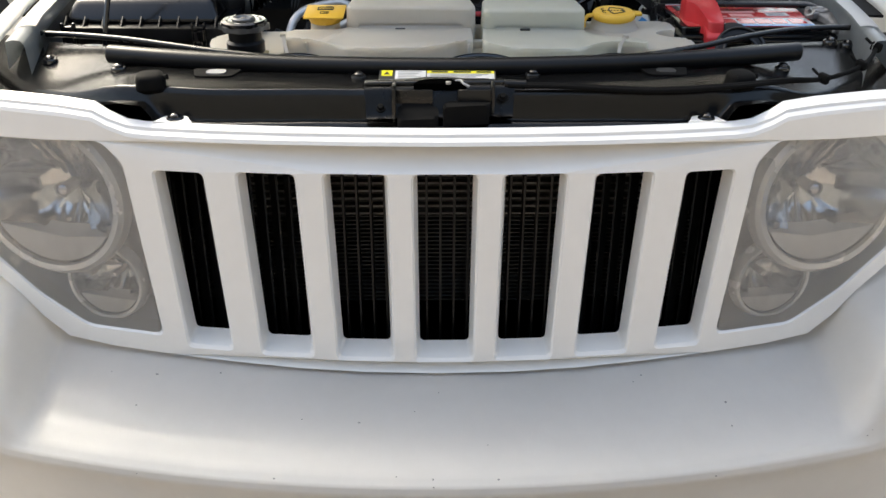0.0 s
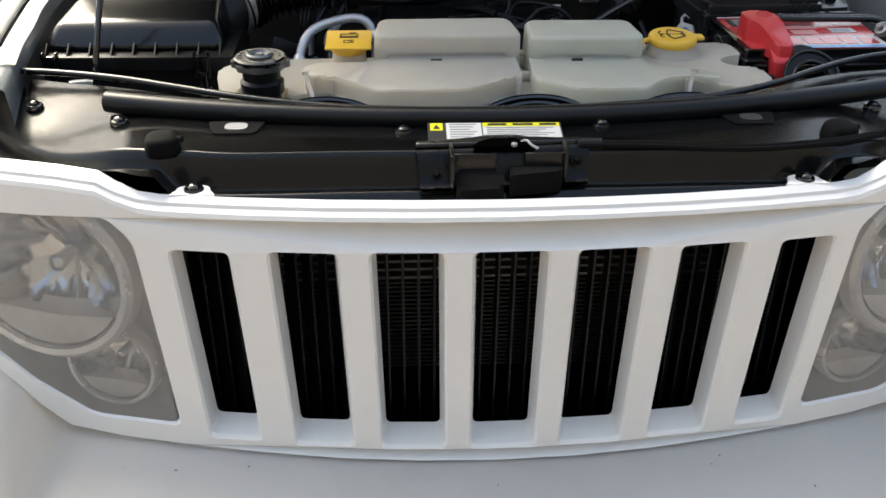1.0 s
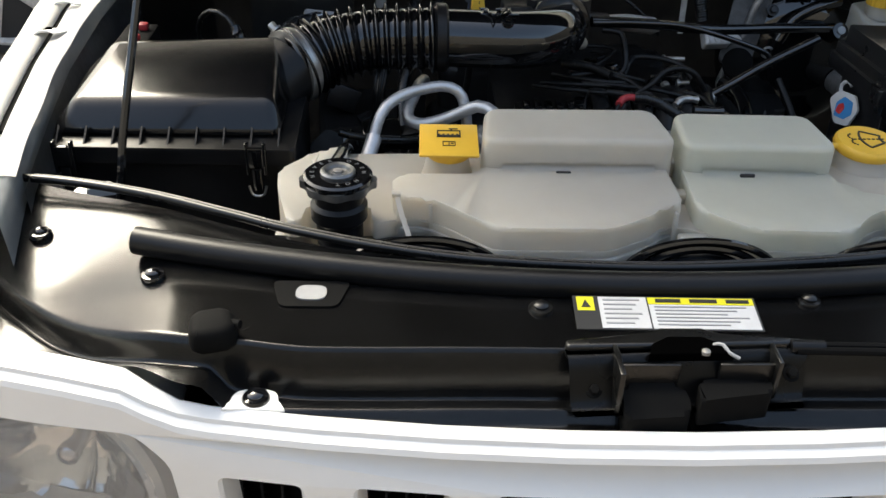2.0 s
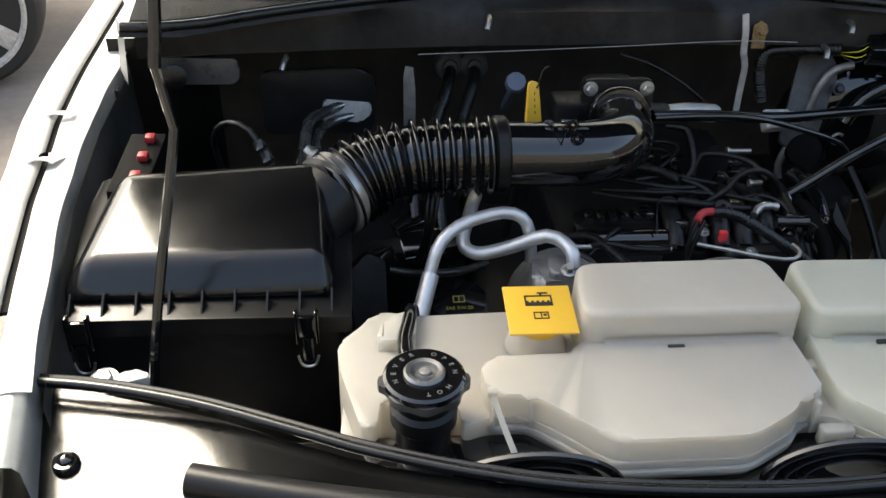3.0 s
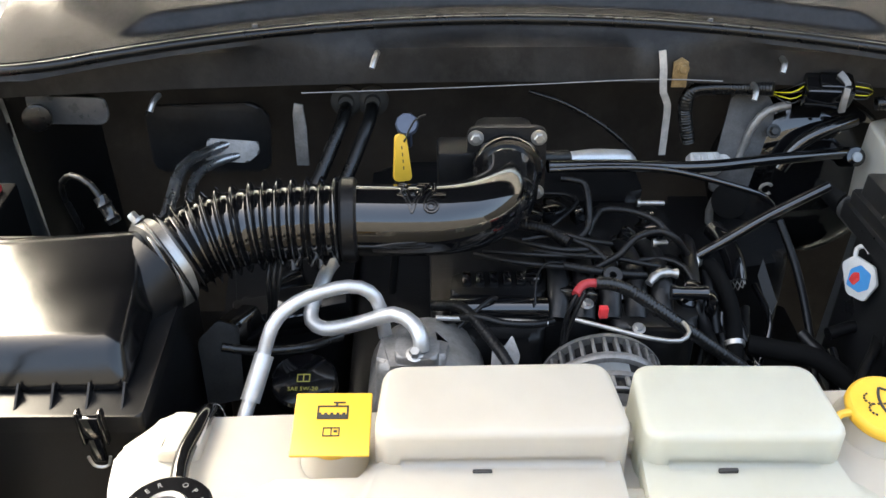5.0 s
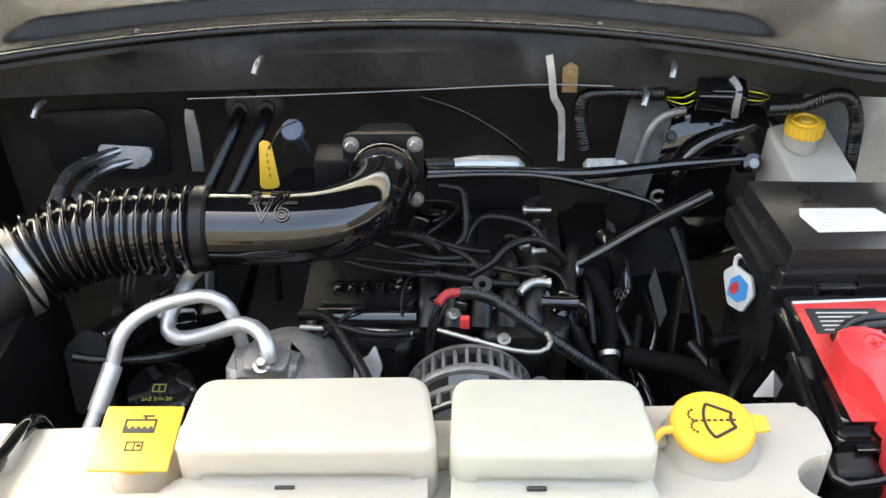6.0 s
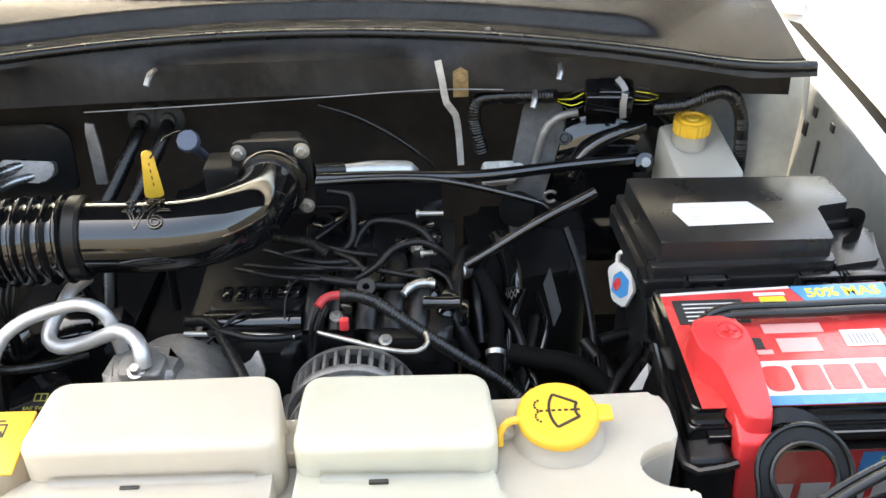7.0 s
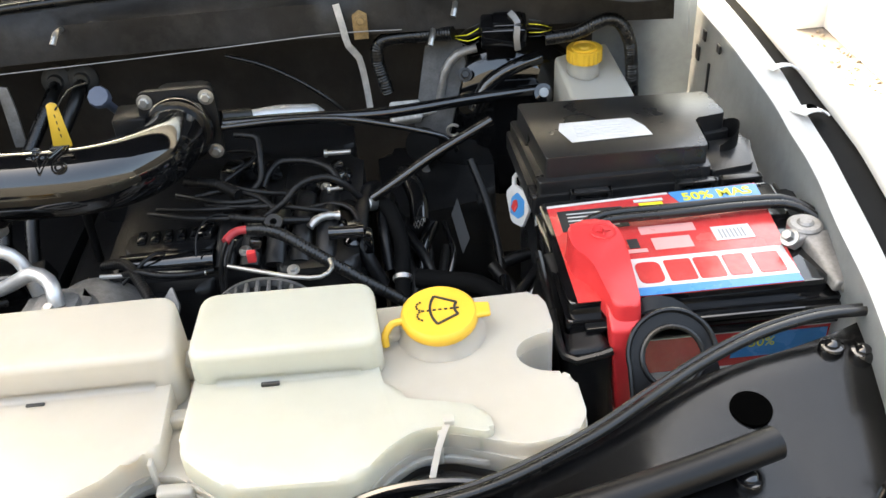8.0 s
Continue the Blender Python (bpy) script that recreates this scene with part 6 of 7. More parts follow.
# dark clutter added to darken the low bay, bay floor and side members
gear = thing("transmission", (0.0, 0.95, 0.50), "dark clutter added to darken the low bay behind the engine", "transmission")
bm = bmesh.new()
prism(bm, [(-0.37, 0.70), (-0.20, 0.74), (-0.19, 1.02), (-0.40, 1.02)], 0.50, 0.90, 0.02, corner=0.03, draft=0.1)
part("dark_block_left", bm, DARK, gear)
bm = bmesh.new()
prism(bm, [(0.23, 0.80), (0.40, 0.84), (0.42, 1.02), (0.22, 1.02)], 0.50, 0.93, 0.02, corner=0.03, draft=0.1)
part("dark_block_right", bm, DARK, gear)
bm = bmesh.new()
prism(bm, [(-0.18, 0.92), (0.20, 0.92), (0.20, 1.03), (-0.18, 1.03)], 0.50, 0.98, 0.02, corner=0.03)
part("dark_block_rear", bm, DARK, gear)
random.seed(8)
for i in range(12):
    bm = bmesh.new()
    x, y, z = random.uniform(0.25, 0.38), random.uniform(0.62, 0.86), random.uniform(0.88, 0.95)
    q = [(x, y, z), (x + random.uniform(-0.03, 0.03), y - 0.06, z - 0.02), (x + random.uniform(-0.05, 0.05), y - 0.13, z - 0.08)]
    tube(bm, q, random.uniform(0.004, 0.010), 10)
    part("pipe", bm, GLOSSY if i % 2 else DARK, gear)
for i in range(8):
    bm = bmesh.new()
    box(bm, (0, 0, 0), (random.uniform(0.03, 0.06), random.uniform(0.02, 0.05), random.uniform(0.02, 0.04)), 0.004, m=pose(random.uniform(-0.34, -0.22), random.uniform(0.72, 0.95), 0.925, random.uniform(-30, 30), random.uniform(-30, 30), random.uniform(0, 90)))
    part("bracket", bm, GLOSSY if i % 2 else DARK, gear)
# unseen dark panel added to shut out the bright ground below
bm = bmesh.new()
prism(bm, [(-0.66, 0.14), (0.66, 0.14), (0.68, 1.06), (-0.68, 1.06)], 0.40, 0.46, 0.01)
part("bay_bottom_panel", bm, DARK, car, "added dark panel that closes the engine bay below")
for s in (-1, 1):
    bm = bmesh.new()
    box(bm, (s * 0.45, 0.62, 0.62), (0.10, 0.86, 0.14), 0.01)
    part("chassis_rail", bm, DARK, car)


# ---- battery corner ----
battery = thing("battery", (0.55, 0.515, 0.86), "black car battery with red and white printed labels", "battery")
bm = bmesh.new()
prism(bm, [(0.410, 0.430), (0.698, 0.430), (0.698, 0.612), (0.410, 0.612)], 0.86, 1.040, 0.004, corner=0.006)
part("case", bm, GLOSSY, battery)
bm = bmesh.new()
prism(bm, [(0.408, 0.424), (0.700, 0.424), (0.700, 0.614), (0.408, 0.614)], 1.040, 1.056, 0.003, corner=0.006)
prism(bm, [(0.412, 0.434), (0.664, 0.434), (0.672, 0.610), (0.412, 0.610)], 1.054, 1.070, 0.003, corner=0.006)
part("top", bm, GLOSSY, battery)
for z in (1.047, 1.030):
    bm = bmesh.new()
    box(bm, (0.56, 0.4215, z), (0.27, 0.006, 0.006), 0.002)
    part("case_rib", bm, GLOSSY, battery)
bl = Matrix.Translation((0.534, 0.519, 1.0715))
bm = bmesh.new()
prism(bm, [(-0.114, -0.086), (0.104, -0.086), (0.120, 0.090), (-0.115, 0.080)], -0.001, 0.0, 0.0, m=bl)
top = part("top_label", bm, LABELRED, battery, "red and white printed battery label")
patch(top, bl, -0.090, 0.105, -0.074, -0.028, 0.0002, LABELWHITE)
patch(top, bl, -0.090, 0.104, -0.086, -0.074, 0.0002, LABELBLUE)
bm = bmesh.new()
prism(bm, [(0.030, 0.060), (0.118, 0.062), (0.120, 0.088), (0.020, 0.086)], 0.0002, 0.0007, 0.0, corner=0.004, m=bl)
part("print", bm, LABELBLUE, top)
bm = bmesh.new()
prism(bm, [(-0.1148, 0.076), (0.020, 0.083), (0.020, 0.0865), (-0.115, 0.080)], 0.0002, 0.0007, 0.0, m=bl)
part("print", bm, LABELWHITE, top)
# the maker's name as plain red shapes
for i, (w, h) in enumerate(((0.025, 0.024), (0.025, 0.025), (0.027, 0.025), (0.026, 0.025), (0.022, 0.025), (0.026, 0.024))):
    x = -0.078 + i * 0.0295
    b = bmesh.new()
    prism(b, [(x, -0.069), (x + w, -0.069), (x + w, -0.069 + h * 1.35), (x, -0.069 + h * 1.35)], 0.0008, 0.0013, 0.0, corner=0.009 if i < 2 else 0.003, m=bl)
    part("name_shape", b, LABELRED, top)
lettering("50% MAS", bl @ pose(0.072, 0.0745, 0.0008, 0, 0, 2), 0.020, 0.0002, LABELYELLOW, top, bold=0.0006)
lettering("GARANTIZA ENERGIA", bl @ pose(-0.03, -0.080, 0.0004), 0.0095, 0.0002, LABELWHITE, top)
patch(top, bl, -0.106, -0.035, 0.030, 0.068, 0.0002, INK)
for i in range(5):
    patch(top, bl, -0.097, -0.045 - 0.006 * (i % 2), 0.034 + i * 0.0065, 0.0355 + i * 0.0065, 0.0008, LABELWHITE, "print_line")
PINK = material("pale_red_print", (0.75, 0.35, 0.33), 0.3, vary=0.1)
for x0, x1, y0, y1, mm in ((-0.028, 0.030, 0.012, 0.026, PINK), (-0.02, 0.020, -0.016, 0.004, PINK), (0.045, 0.085, -0.010, 0.014, LABELWHITE), (-0.045, -0.034, -0.010, 0.006, INK), (-0.062, -0.028, -0.018, -0.012, PINK), (-0.016, 0.010, 0.060, 0.070, LABELYELLOW), (-0.020, 0.012, 0.072, 0.077, LABELWHITE)):
    patch(top, bl, x0, x1, y0, y1, 0.0002, mm)
for i in range(7):
    patch(top, bl, 0.051 + i * 0.004, 0.0525 + i * 0.004, -0.007, 0.008, 0.0008, GREYINK, "print_line")
fl = Matrix.Translation((0.555, 0.4285, 0.965)) @ pose(0, 0, 0, 90)
bm = bmesh.new()
prism(bm, [(-0.130, -0.07), (0.130, -0.07), (0.130, 0.062), (-0.130, 0.062)], 0.0, 0.001, 0.0, m=fl)
front = part("front_label", bm, LABELRED, battery, "red printed label on the battery front")
patch(front, fl, -0.130, 0.130, 0.054, 0.062, 0.0012, LABELWHITE)
patch(front, fl, 0.020, 0.115, 0.020, 0.050, 0.0012, LABELBLUE)
lettering("50%", fl @ pose(0.05, 0.038, 0.0018), 0.016, 0.0002, LABELYELLOW, front)
for i in range(6):
    x = -0.10 + i * 0.035
    patch(front, fl, x, x + 0.028, -0.024, 0.010, 0.0012, LABELWHITE, "name_shape")
for x in (0.668, 0.452):
    bm = bmesh.new()
    lathe(bm, [(0.0095, 1.05), (0.0085, 1.086), (0.006, 1.088), (0.0005, 1.088)], pose(x, 0.508, 0), 20)
    part("terminal_post", bm, CAST, battery)
clampn = thing("negative_clamp", (0.672, 0.50, 1.072), "dull lead battery clamp with steel bolt", "battery clamp")
bm = bmesh.new()
lathe(bm, [(0.0095, 1.071), (0.0175, 1.071), (0.0175, 1.083), (0.015, 1.085), (0.0095, 1.085)], pose(0.668, 0.508, 0), 24)
prism(bm, [(0.650, 0.505), (0.665, 0.490), (0.648, 0.480), (0.638, 0.492)], 1.071, 1.082, 0.002)
hull8(bm, [(0.664, 0.425, 1.060), (0.694, 0.425, 1.060), (0.690, 0.498, 1.070), (0.656, 0.498, 1.070)], [(0.668, 0.425, 1.072), (0.690, 0.425, 1.072), (0.688, 0.498, 1.082), (0.658, 0.498, 1.082)], 0.003)
tube(bm, [(0.680, 0.430, 1.066), (0.683, 0.418, 1.060), (0.684, 0.412, 1.040), (0.684, 0.410, 1.0)], 0.009, 12)
part("clamp", bm, CAST, clampn)
bolt(clampn, (0.645, 0.488, 1.082), (-0.5, -0.3, 0.6), 0.006, 0.012)
for k, dy in enumerate((0.0, 0.011)):
    hose_thing("battery_cable", [(0.436, 0.520 + dy, 1.082), (0.47, 0.545 + dy, 1.084), (0.55, 0.548 + dy, 1.083), (0.63, 0.552 + dy, 1.081), (0.675, 0.545 + dy, 1.079), (0.706, 0.51 + dy, 1.06), (0.71, 0.48, 1.0)], 0.005, RUBBER, "black cable lying across the battery", "cable", group="battery cables")
boot = thing("positive_terminal_cover", (0.462, 0.47, 0.98), "red plastic cover over the positive battery terminal", "terminal cover")
bm = bmesh.new()
prism(bm, [(0.421, 0.508), (0.422, 0.474), (0.437, 0.456), (0.449, 0.405), (0.475, 0.403), (0.475, 0.470), (0.473, 0.510), (0.462, 0.521), (0.432, 0.521)], 1.060, 1.106, 0.0028, corner=0.009, top=lambda x, y: -0.36 * max(0.470 - y, 0), draft=0.04)
part("cap", bm, RED, boot)
bm = bmesh.new()
hull8(bm, [(0.452, 0.394, 0.960), (0.474, 0.394, 0.960), (0.474, 0.408, 0.960), (0.452, 0.408, 0.960)], [(0.444, 0.398, 1.062), (0.474, 0.396, 1.062), (0.474, 0.428, 1.080), (0.444, 0.430, 1.080)], 0.004)
part("spout", bm, RED, boot)
bm = bmesh.new()
tube(bm, [(0.457 + 0.012 * math.cos(radians(a)), 0.497 + 0.012 * math.sin(radians(a)), 1.1062) for a in range(0, 361, 24)], 0.0008, 6)
strip(bm, [(0.450, 0.497, 1.1064), (0.464, 0.497, 1.1064)], 0.0018, 0.001)
strip(bm, [(0.457, 0.490, 1.1064), (0.457, 0.504, 1.1064)], 0.0018, 0.001)
part("plus_mark", bm, RED, boot)
bm = bmesh.new()
hull8(bm, [(0.392, 0.385, 0.88), (0.455, 0.378, 0.88), (0.452, 0.50, 0.90), (0.394, 0.52, 0.90)], [(0.404, 0.402, 1.034), (0.446, 0.398, 1.038), (0.440, 0.525, 1.072), (0.402, 0.535, 1.062)], 0.010)
bmesh.ops.triangulate(bm, faces=bm.faces[:])
bmesh.ops.subdivide_edges(bm, edges=bm.edges[:], cuts=3, use_grid_fill=True)
random.seed(17)
for v in bm.verts:
    k = math.sin(83 * v.co.y + 40 * v.co.z) * math.cos(71 * v.co.z - 52 * v.co.x) + 0.6 * math.sin(160 * v.co.y + 120 * v.co.x)
    v.co += Vector((-0.9, -0.35, 0.25)) * 0.0038 * k
jacket = thing("battery_jacket", (0.425, 0.45, 0.88), "soft creased black jacket beside the battery", "battery jacket")
part("sleeve", bm, SATIN, jacket, "", 60)
bm = bmesh.new()
tube(bm, [(0.398, 0.530, 1.062), (0.399, 0.465, 1.050), (0.402, 0.402, 1.034), (0.425, 0.394, 1.036), (0.446, 0.396, 1.040)], 0.0042, 8)
part("hem", bm, RUBBER, jacket, "rolled rubber hem")
bm = bmesh.new()
sheet(bm, lambda u, v: Vector((0.396 + 0.010 * math.sin(5 * v + 3 * u) * 0.5 - 0.008 * v, 0.400 + 0.115 * u, 1.030 + 0.024 * u - 0.120 * v)), steps(0, 1, 8), steps(0, 1, 10), 0.002)
part("flap", bm, SATIN, jacket, "creased hanging flap", 60)
ring = thing("battery_strap", (0.50, 0.375, 1.0), "black rubber carrying strap with a round eye before the battery", "strap")
sm = Matrix.Translation((0.4975, 0.384, 1.040)) @ Vector((0, -0.75, 0.66)).to_track_quat("Z", "Y").to_matrix().to_4x4()


def eye(r, drop, n=28):
    """A round-headed outline whose lower half runs straight down by drop."""
    arc = [(r * math.cos(radians(a)), r * math.sin(radians(a)) * 1.0) for a in steps(-10, 190, n)]
    return arc + [(-r * 1.02, -drop), (r * 1.25, -drop)]


outer, inner_eye = eye(0.041, 0.060), [(0.0285 * math.cos(radians(a)), 0.0285 * math.sin(radians(a)) - 0.003) for a in range(0, 360, 12)]
bm = bmesh.new()
loops = []
for z in (0.0, 0.006):
    es = []
    for pts in (outer, inner_eye):
        vs = [bm.verts.new(sm @ Vector((x, y, z))) for x, y in pts]
        loops.append(vs)
        es += [bm.edges.new((vs[i], vs[(i + 1) % len(vs)])) for i in range(len(vs))]
    bmesh.ops.triangle_fill(bm, use_beauty=True, edges=es)
for a, b in ((loops[0], loops[2]), (loops[1], loops[3])):
    for i in range(len(a)):
        bm.faces.new((a[i], a[(i + 1) % len(a)], b[(i + 1) % len(b)], b[i]))
part("band", bm, SATIN, ring)
for pts in (outer[:-2] + [(-0.0418, -0.058)], inner_eye + inner_eye[:1]):
    bm = bmesh.new()
    tube(bm, None, 0.0026, 8, line=[sm @ Vector((x, y, 0.007)) for x, y in pts])
    part("band_edge", bm, RUBBER, ring)
bm = bmesh.new()
strip(bm, [(0.468, 0.420, 1.066), (0.484, 0.418, 1.075), (0.503, 0.416, 1.073), (0.520, 0.412, 1.060), (0.534, 0.405, 1.040)], 0.013, 0.003, (0, -0.6, 0.8))
part("tail", bm, SATIN, ring)

# ---- fuse box ----
FUSEBLACK = material("scuffed_fuse_box_plastic", (0.012, 0.012, 0.0125), 0.30, vary=0.4, scale=16, bump=0.15, bump_scale=400, rough_vary=0.1, sheen=0.6)
fuse = thing("fuse_box", (0.54, 0.70, 0.88), "black plastic fuse box with torn paper label on its lid", "fuse box")
slope = lambda x, y: -0.020 * max(x - 0.42, 0)
bm = bmesh.new()
prism(bm, [(0.424, 0.638), (0.609, 0.640), (0.613, 0.705), (0.653, 0.714), (0.646, 0.772), (0.412, 0.773)], 1.080, 1.110, 0.0016, corner=0.004, top=slope, draft=0.008)
lid = part("lid", bm, FUSEBLACK, fuse, "black lid", 45)
bm = bmesh.new()
prism(bm, [(0.416, 0.630), (0.612, 0.632), (0.616, 0.700), (0.658, 0.708), (0.652, 0.778), (0.405, 0.780)], 1.066, 1.084, 0.002, corner=0.004)
part("lid_rim", bm, FUSEBLACK, fuse)
bm = bmesh.new()
prism(bm, [(0.413, 0.627), (0.614, 0.629), (0.618, 0.698), (0.661, 0.706), (0.655, 0.781), (0.402, 0.783)], 1.064, 1.0675, 0.001, corner=0.004)
part("lid_lip", bm, FUSEBLACK, lid)
bm = bmesh.new()
prism(bm, [(0.408, 0.626), (0.668, 0.630), (0.682, 0.700), (0.672, 0.776), (0.400, 0.784)], 1.046, 1.068, 0.002, corner=0.005)
prism(bm, [(0.614, 0.634), (0.664, 0.642), (0.680, 0.698), (0.662, 0.706), (0.620, 0.698)], 1.066, 1.076, 0.002, corner=0.004)
part("lower_rim", bm, FUSEBLACK, fuse)
bm = bmesh.new()
for a0, a1, r in ((-100, 90, 0.0240), (120, 230, 0.0230)):
    sheet(bm, lambda a, v: Vector((0.640 + r * math.cos(radians(a)), 0.698 + r * math.sin(radians(a)), 1.050 + (0.034 + 0.018 * math.sin(math.pi * (a - a0) / (a1 - a0))) * v)), steps(a0, a1, 12), (0, 1), 0.0025)
part("cable_gland", bm, FUSEBLACK, fuse)
bm = bmesh.new()
prism(bm, [(0.424, 0.632), (0.680, 0.634), (0.678, 0.758), (0.412, 0.756)], 0.86, 1.052, 0.005, corner=0.008)
part("base", bm, FUSEBLACK, fuse)
for x in (0.474, 0.594, 0.644):
    bm = bmesh.new()
    for c, sz in (((x - 0.021, 0.624, 1.060), (0.005, 0.010, 0.026)), ((x + 0.021, 0.624, 1.060), (0.005, 0.010, 0.026)), ((x, 0.624, 1.071), (0.046, 0.010, 0.004)), ((x, 0.624, 1.048), (0.046, 0.010, 0.004))):
        box(bm, c, sz, 0.001)
    clip = part("clip", bm, FUSEBLACK, fuse)
    bm = bmesh.new()
    box(bm, (x, 0.6225, 1.056), (0.024, 0.006, 0.014), 0.002)
    part("clip_tongue", bm, FUSEBLACK, clip)
pm = Matrix.Translation((0.504, 0.693, 1.1092)) @ pose(0, 0, 0, 0, 1.15, 0)
bm = bmesh.new()
prism(bm, [(-0.044, -0.026), (0.050, -0.021), (0.046, 0.000), (0.034, 0.022), (-0.050, 0.020), (-0.054, 0.004)], 0.0, 0.0006, 0.0, m=pm)
paper = part("paper_label", bm, LABELWHITE, fuse, "torn white paper label")
for i in range(5):
    patch(paper, pm, -0.036, 0.030 - 0.008 * (i % 2), -0.014 + i * 0.006, -0.0128 + i * 0.006, 0.0007, material("faint_print", (0.6, 0.6, 0.6), 0.5) if i == 0 else bpy.data.materials["faint_print"], "print_line")
tag = thing("plastic_tag", (0.403, 0.710, 0.99), "small white plastic bracket with blue and red sticker", "bracket")
tm = Matrix.Translation((0.404, 0.704, 1.008)) @ Vector((-0.90, -0.36, 0.24)).to_track_quat("Z", "Y").to_matrix().to_4x4() @ Matrix.Diagonal((1.35, 1.2, 1, 1))
bm = bmesh.new()
prism(bm, [(-0.020, 0.004), (-0.002, -0.020), (0.016, -0.016), (0.020, 0.006), (0.010, 0.020), (-0.012, 0.018)], 0.0, 0.004, 0.001, corner=0.003, m=tm)
tube(bm, [tm @ Vector((-0.010, 0.014, 0.002)), tm @ Vector((-0.014, 0.024, 0.002)), tm @ Vector((-0.008, 0.031, 0.002)), tm @ Vector((-0.001, 0.028, 0.002))], 0.0028, 8)
part("plate", bm, LABELWHITE, tag)
for outline, h, mm in (([(-0.006, -0.012), (0.008, -0.011), (0.015, -0.002), (0.011, 0.012), (-0.002, 0.014), (-0.009, 0.004)], 0.0045, LABELBLUE), ([(-0.006, -0.006), (0.001, -0.008), (0.004, 0.001), (0.000, 0.007), (-0.005, 0.003)], 0.0051, LABELRED)):
    bm = bmesh.new()
    prism(bm, outline, h - 0.0008, h, 0.0, corner=0.002, m=tm)
    part("sticker", bm, mm, tag)

# ---- brake fluid reservoir and booster ----
brake = thing("brake_fluid_reservoir", (0.535, 0.905, 0.98), "cream brake fluid reservoir with ribbed yellow cap", "brake reservoir")
bm = bmesh.new()
hull8(bm, [(0.498, 0.826, 0.96), (0.588, 0.850, 0.96), (0.576, 0.984, 0.96), (0.490, 0.952, 0.96)], [(0.502, 0.832, 1.060), (0.584, 0.854, 1.066), (0.570, 0.974, 1.092), (0.490, 0.944, 1.090)], 0.006)
lathe(bm, [(0.024, 1.07), (0.021, 1.090), (0.019, 1.100)], pose(0.525, 0.915, 0))
part("body", bm, TANK, brake)
bm = bmesh.new()
pts = [(0.526 + (0.0230 + 0.0012 * (i % 2)) * math.cos(2 * math.pi * i / 44), 0.913 + (0.0230 + 0.0012 * (i % 2)) * math.sin(2 * math.pi * i / 44)) for i in range(44)]
prism(bm, pts, 1.096, 1.113, 0.0015, corner=0.0001)
lathe(bm, [(0.018, 1.112), (0.018, 1.1155), (0.015, 1.116), (0.014, 1.1135), (0.008, 1.1135), (0.007, 1.1155), (0.0005, 1.116)], pose(0.526, 0.913, 0), 28)
part("cap", bm, YELLOW, brake)
booster = thing("brake_booster", (0.42, 0.99, 0.90), "black round brake booster on the firewall", "brake booster")
bm = bmesh.new()
lathe(bm, [(0.125, 0.0), (0.128, 0.03), (0.118, 0.05), (0.085, 0.066), (0.045, 0.070), (0.0005, 0.070)], Matrix.Translation((0.43, 1.01, 0.98)) @ Vector((0, -1, 0.1)).to_track_quat("Z", "Y").to_matrix().to_4x4(), 40)
part("shell", bm, GLOSSY, booster)
bm = bmesh.new()
tube(bm, [(0.50, 0.94, 0.955), (0.515, 0.83, 0.950)], 0.022, 16)
part("master_cylinder", bm, CAST, booster)
bm = bmesh.new()
prism(bm, [(-0.03, -0.07), (0.02, -0.075), (0.045, 0.05), (0.02, 0.085), (-0.015, 0.07)], 0.0, 0.010, 0.003, corner=0.012, m=pose(0.325, 0.965, 1.045, 62, 0, -14))
single("steering_bracket", bm, material("dull_dark_casting", (0.07, 0.07, 0.07), 0.55, metal=0.3, vary=0.5, scale=40, bump=0.6, bump_scale=150, dirt=0.7, dirt_colour=(0.03, 0.03, 0.03)), "grey cast bracket on the firewall", "bracket")
bm = bmesh.new()
tube(bm, [(0.384, 0.958, 1.106), (0.357, 0.956, 1.100), (0.338, 0.952, 1.078), (0.329, 0.950, 1.036), (0.315, 0.945, 1.000), (0.298, 0.940, 0.950), (0.304, 0.935, 0.922)], 0.006, 10)
part("rim", bm, CAST, bpy.data.objects["steering_bracket"], "pale cast rim")
bolt(None, (0.366, 0.948, 1.072), (0, -0.8, 0.5), 0.0065, 0.008, DARK, name="flange_bolt")
tagged(bpy.data.objects["flange_bolt"], "dull bolt on the cast bracket", "bolt")
bm = bmesh.new()
lathe(bm, [(0.020, -0.05), (0.020, 0.0), (0.024, 0.004), (0.024, 0.012), (0.019, 0.014)], Matrix.Translation((0.300, 0.88, 1.005)) @ Vector((-0.3, -0.8, 0.5)).to_track_quat("Z", "Y").to_matrix().to_4x4(), 24)
single("steering_boot", bm, GAP, "black round rubber boot", "boot")
bm = bmesh.new()
plug = pose(0.278, 0.950, 1.016, 40, 0, 12) @ Matrix.Diagonal((1.45, 1.45, 1.3, 1))
prism(bm, [(-0.018, -0.010), (0.014, -0.011), (0.015, 0.009), (-0.015, 0.012)], 0, 0.016, 0.003, m=plug)
box(bm, (0.022, 0.0, 0.008), (0.016, 0.014, 0.011), 0.002, m=plug)
for k in range(4):
    box(bm, (-0.012 + k * 0.007, 0.0, 0.016), (0.003, 0.016, 0.003), 0.0008, m=plug)
tube(bm, [plug @ Vector((0.028, 0.0, 0.008)), plug @ Vector((0.040, -0.006, 0.004)), plug @ Vector((0.050, -0.020, -0.01))], 0.004, 8)
single("wiring_plug", bm, PALE, "pale grey electrical plug on the firewall", "connector")

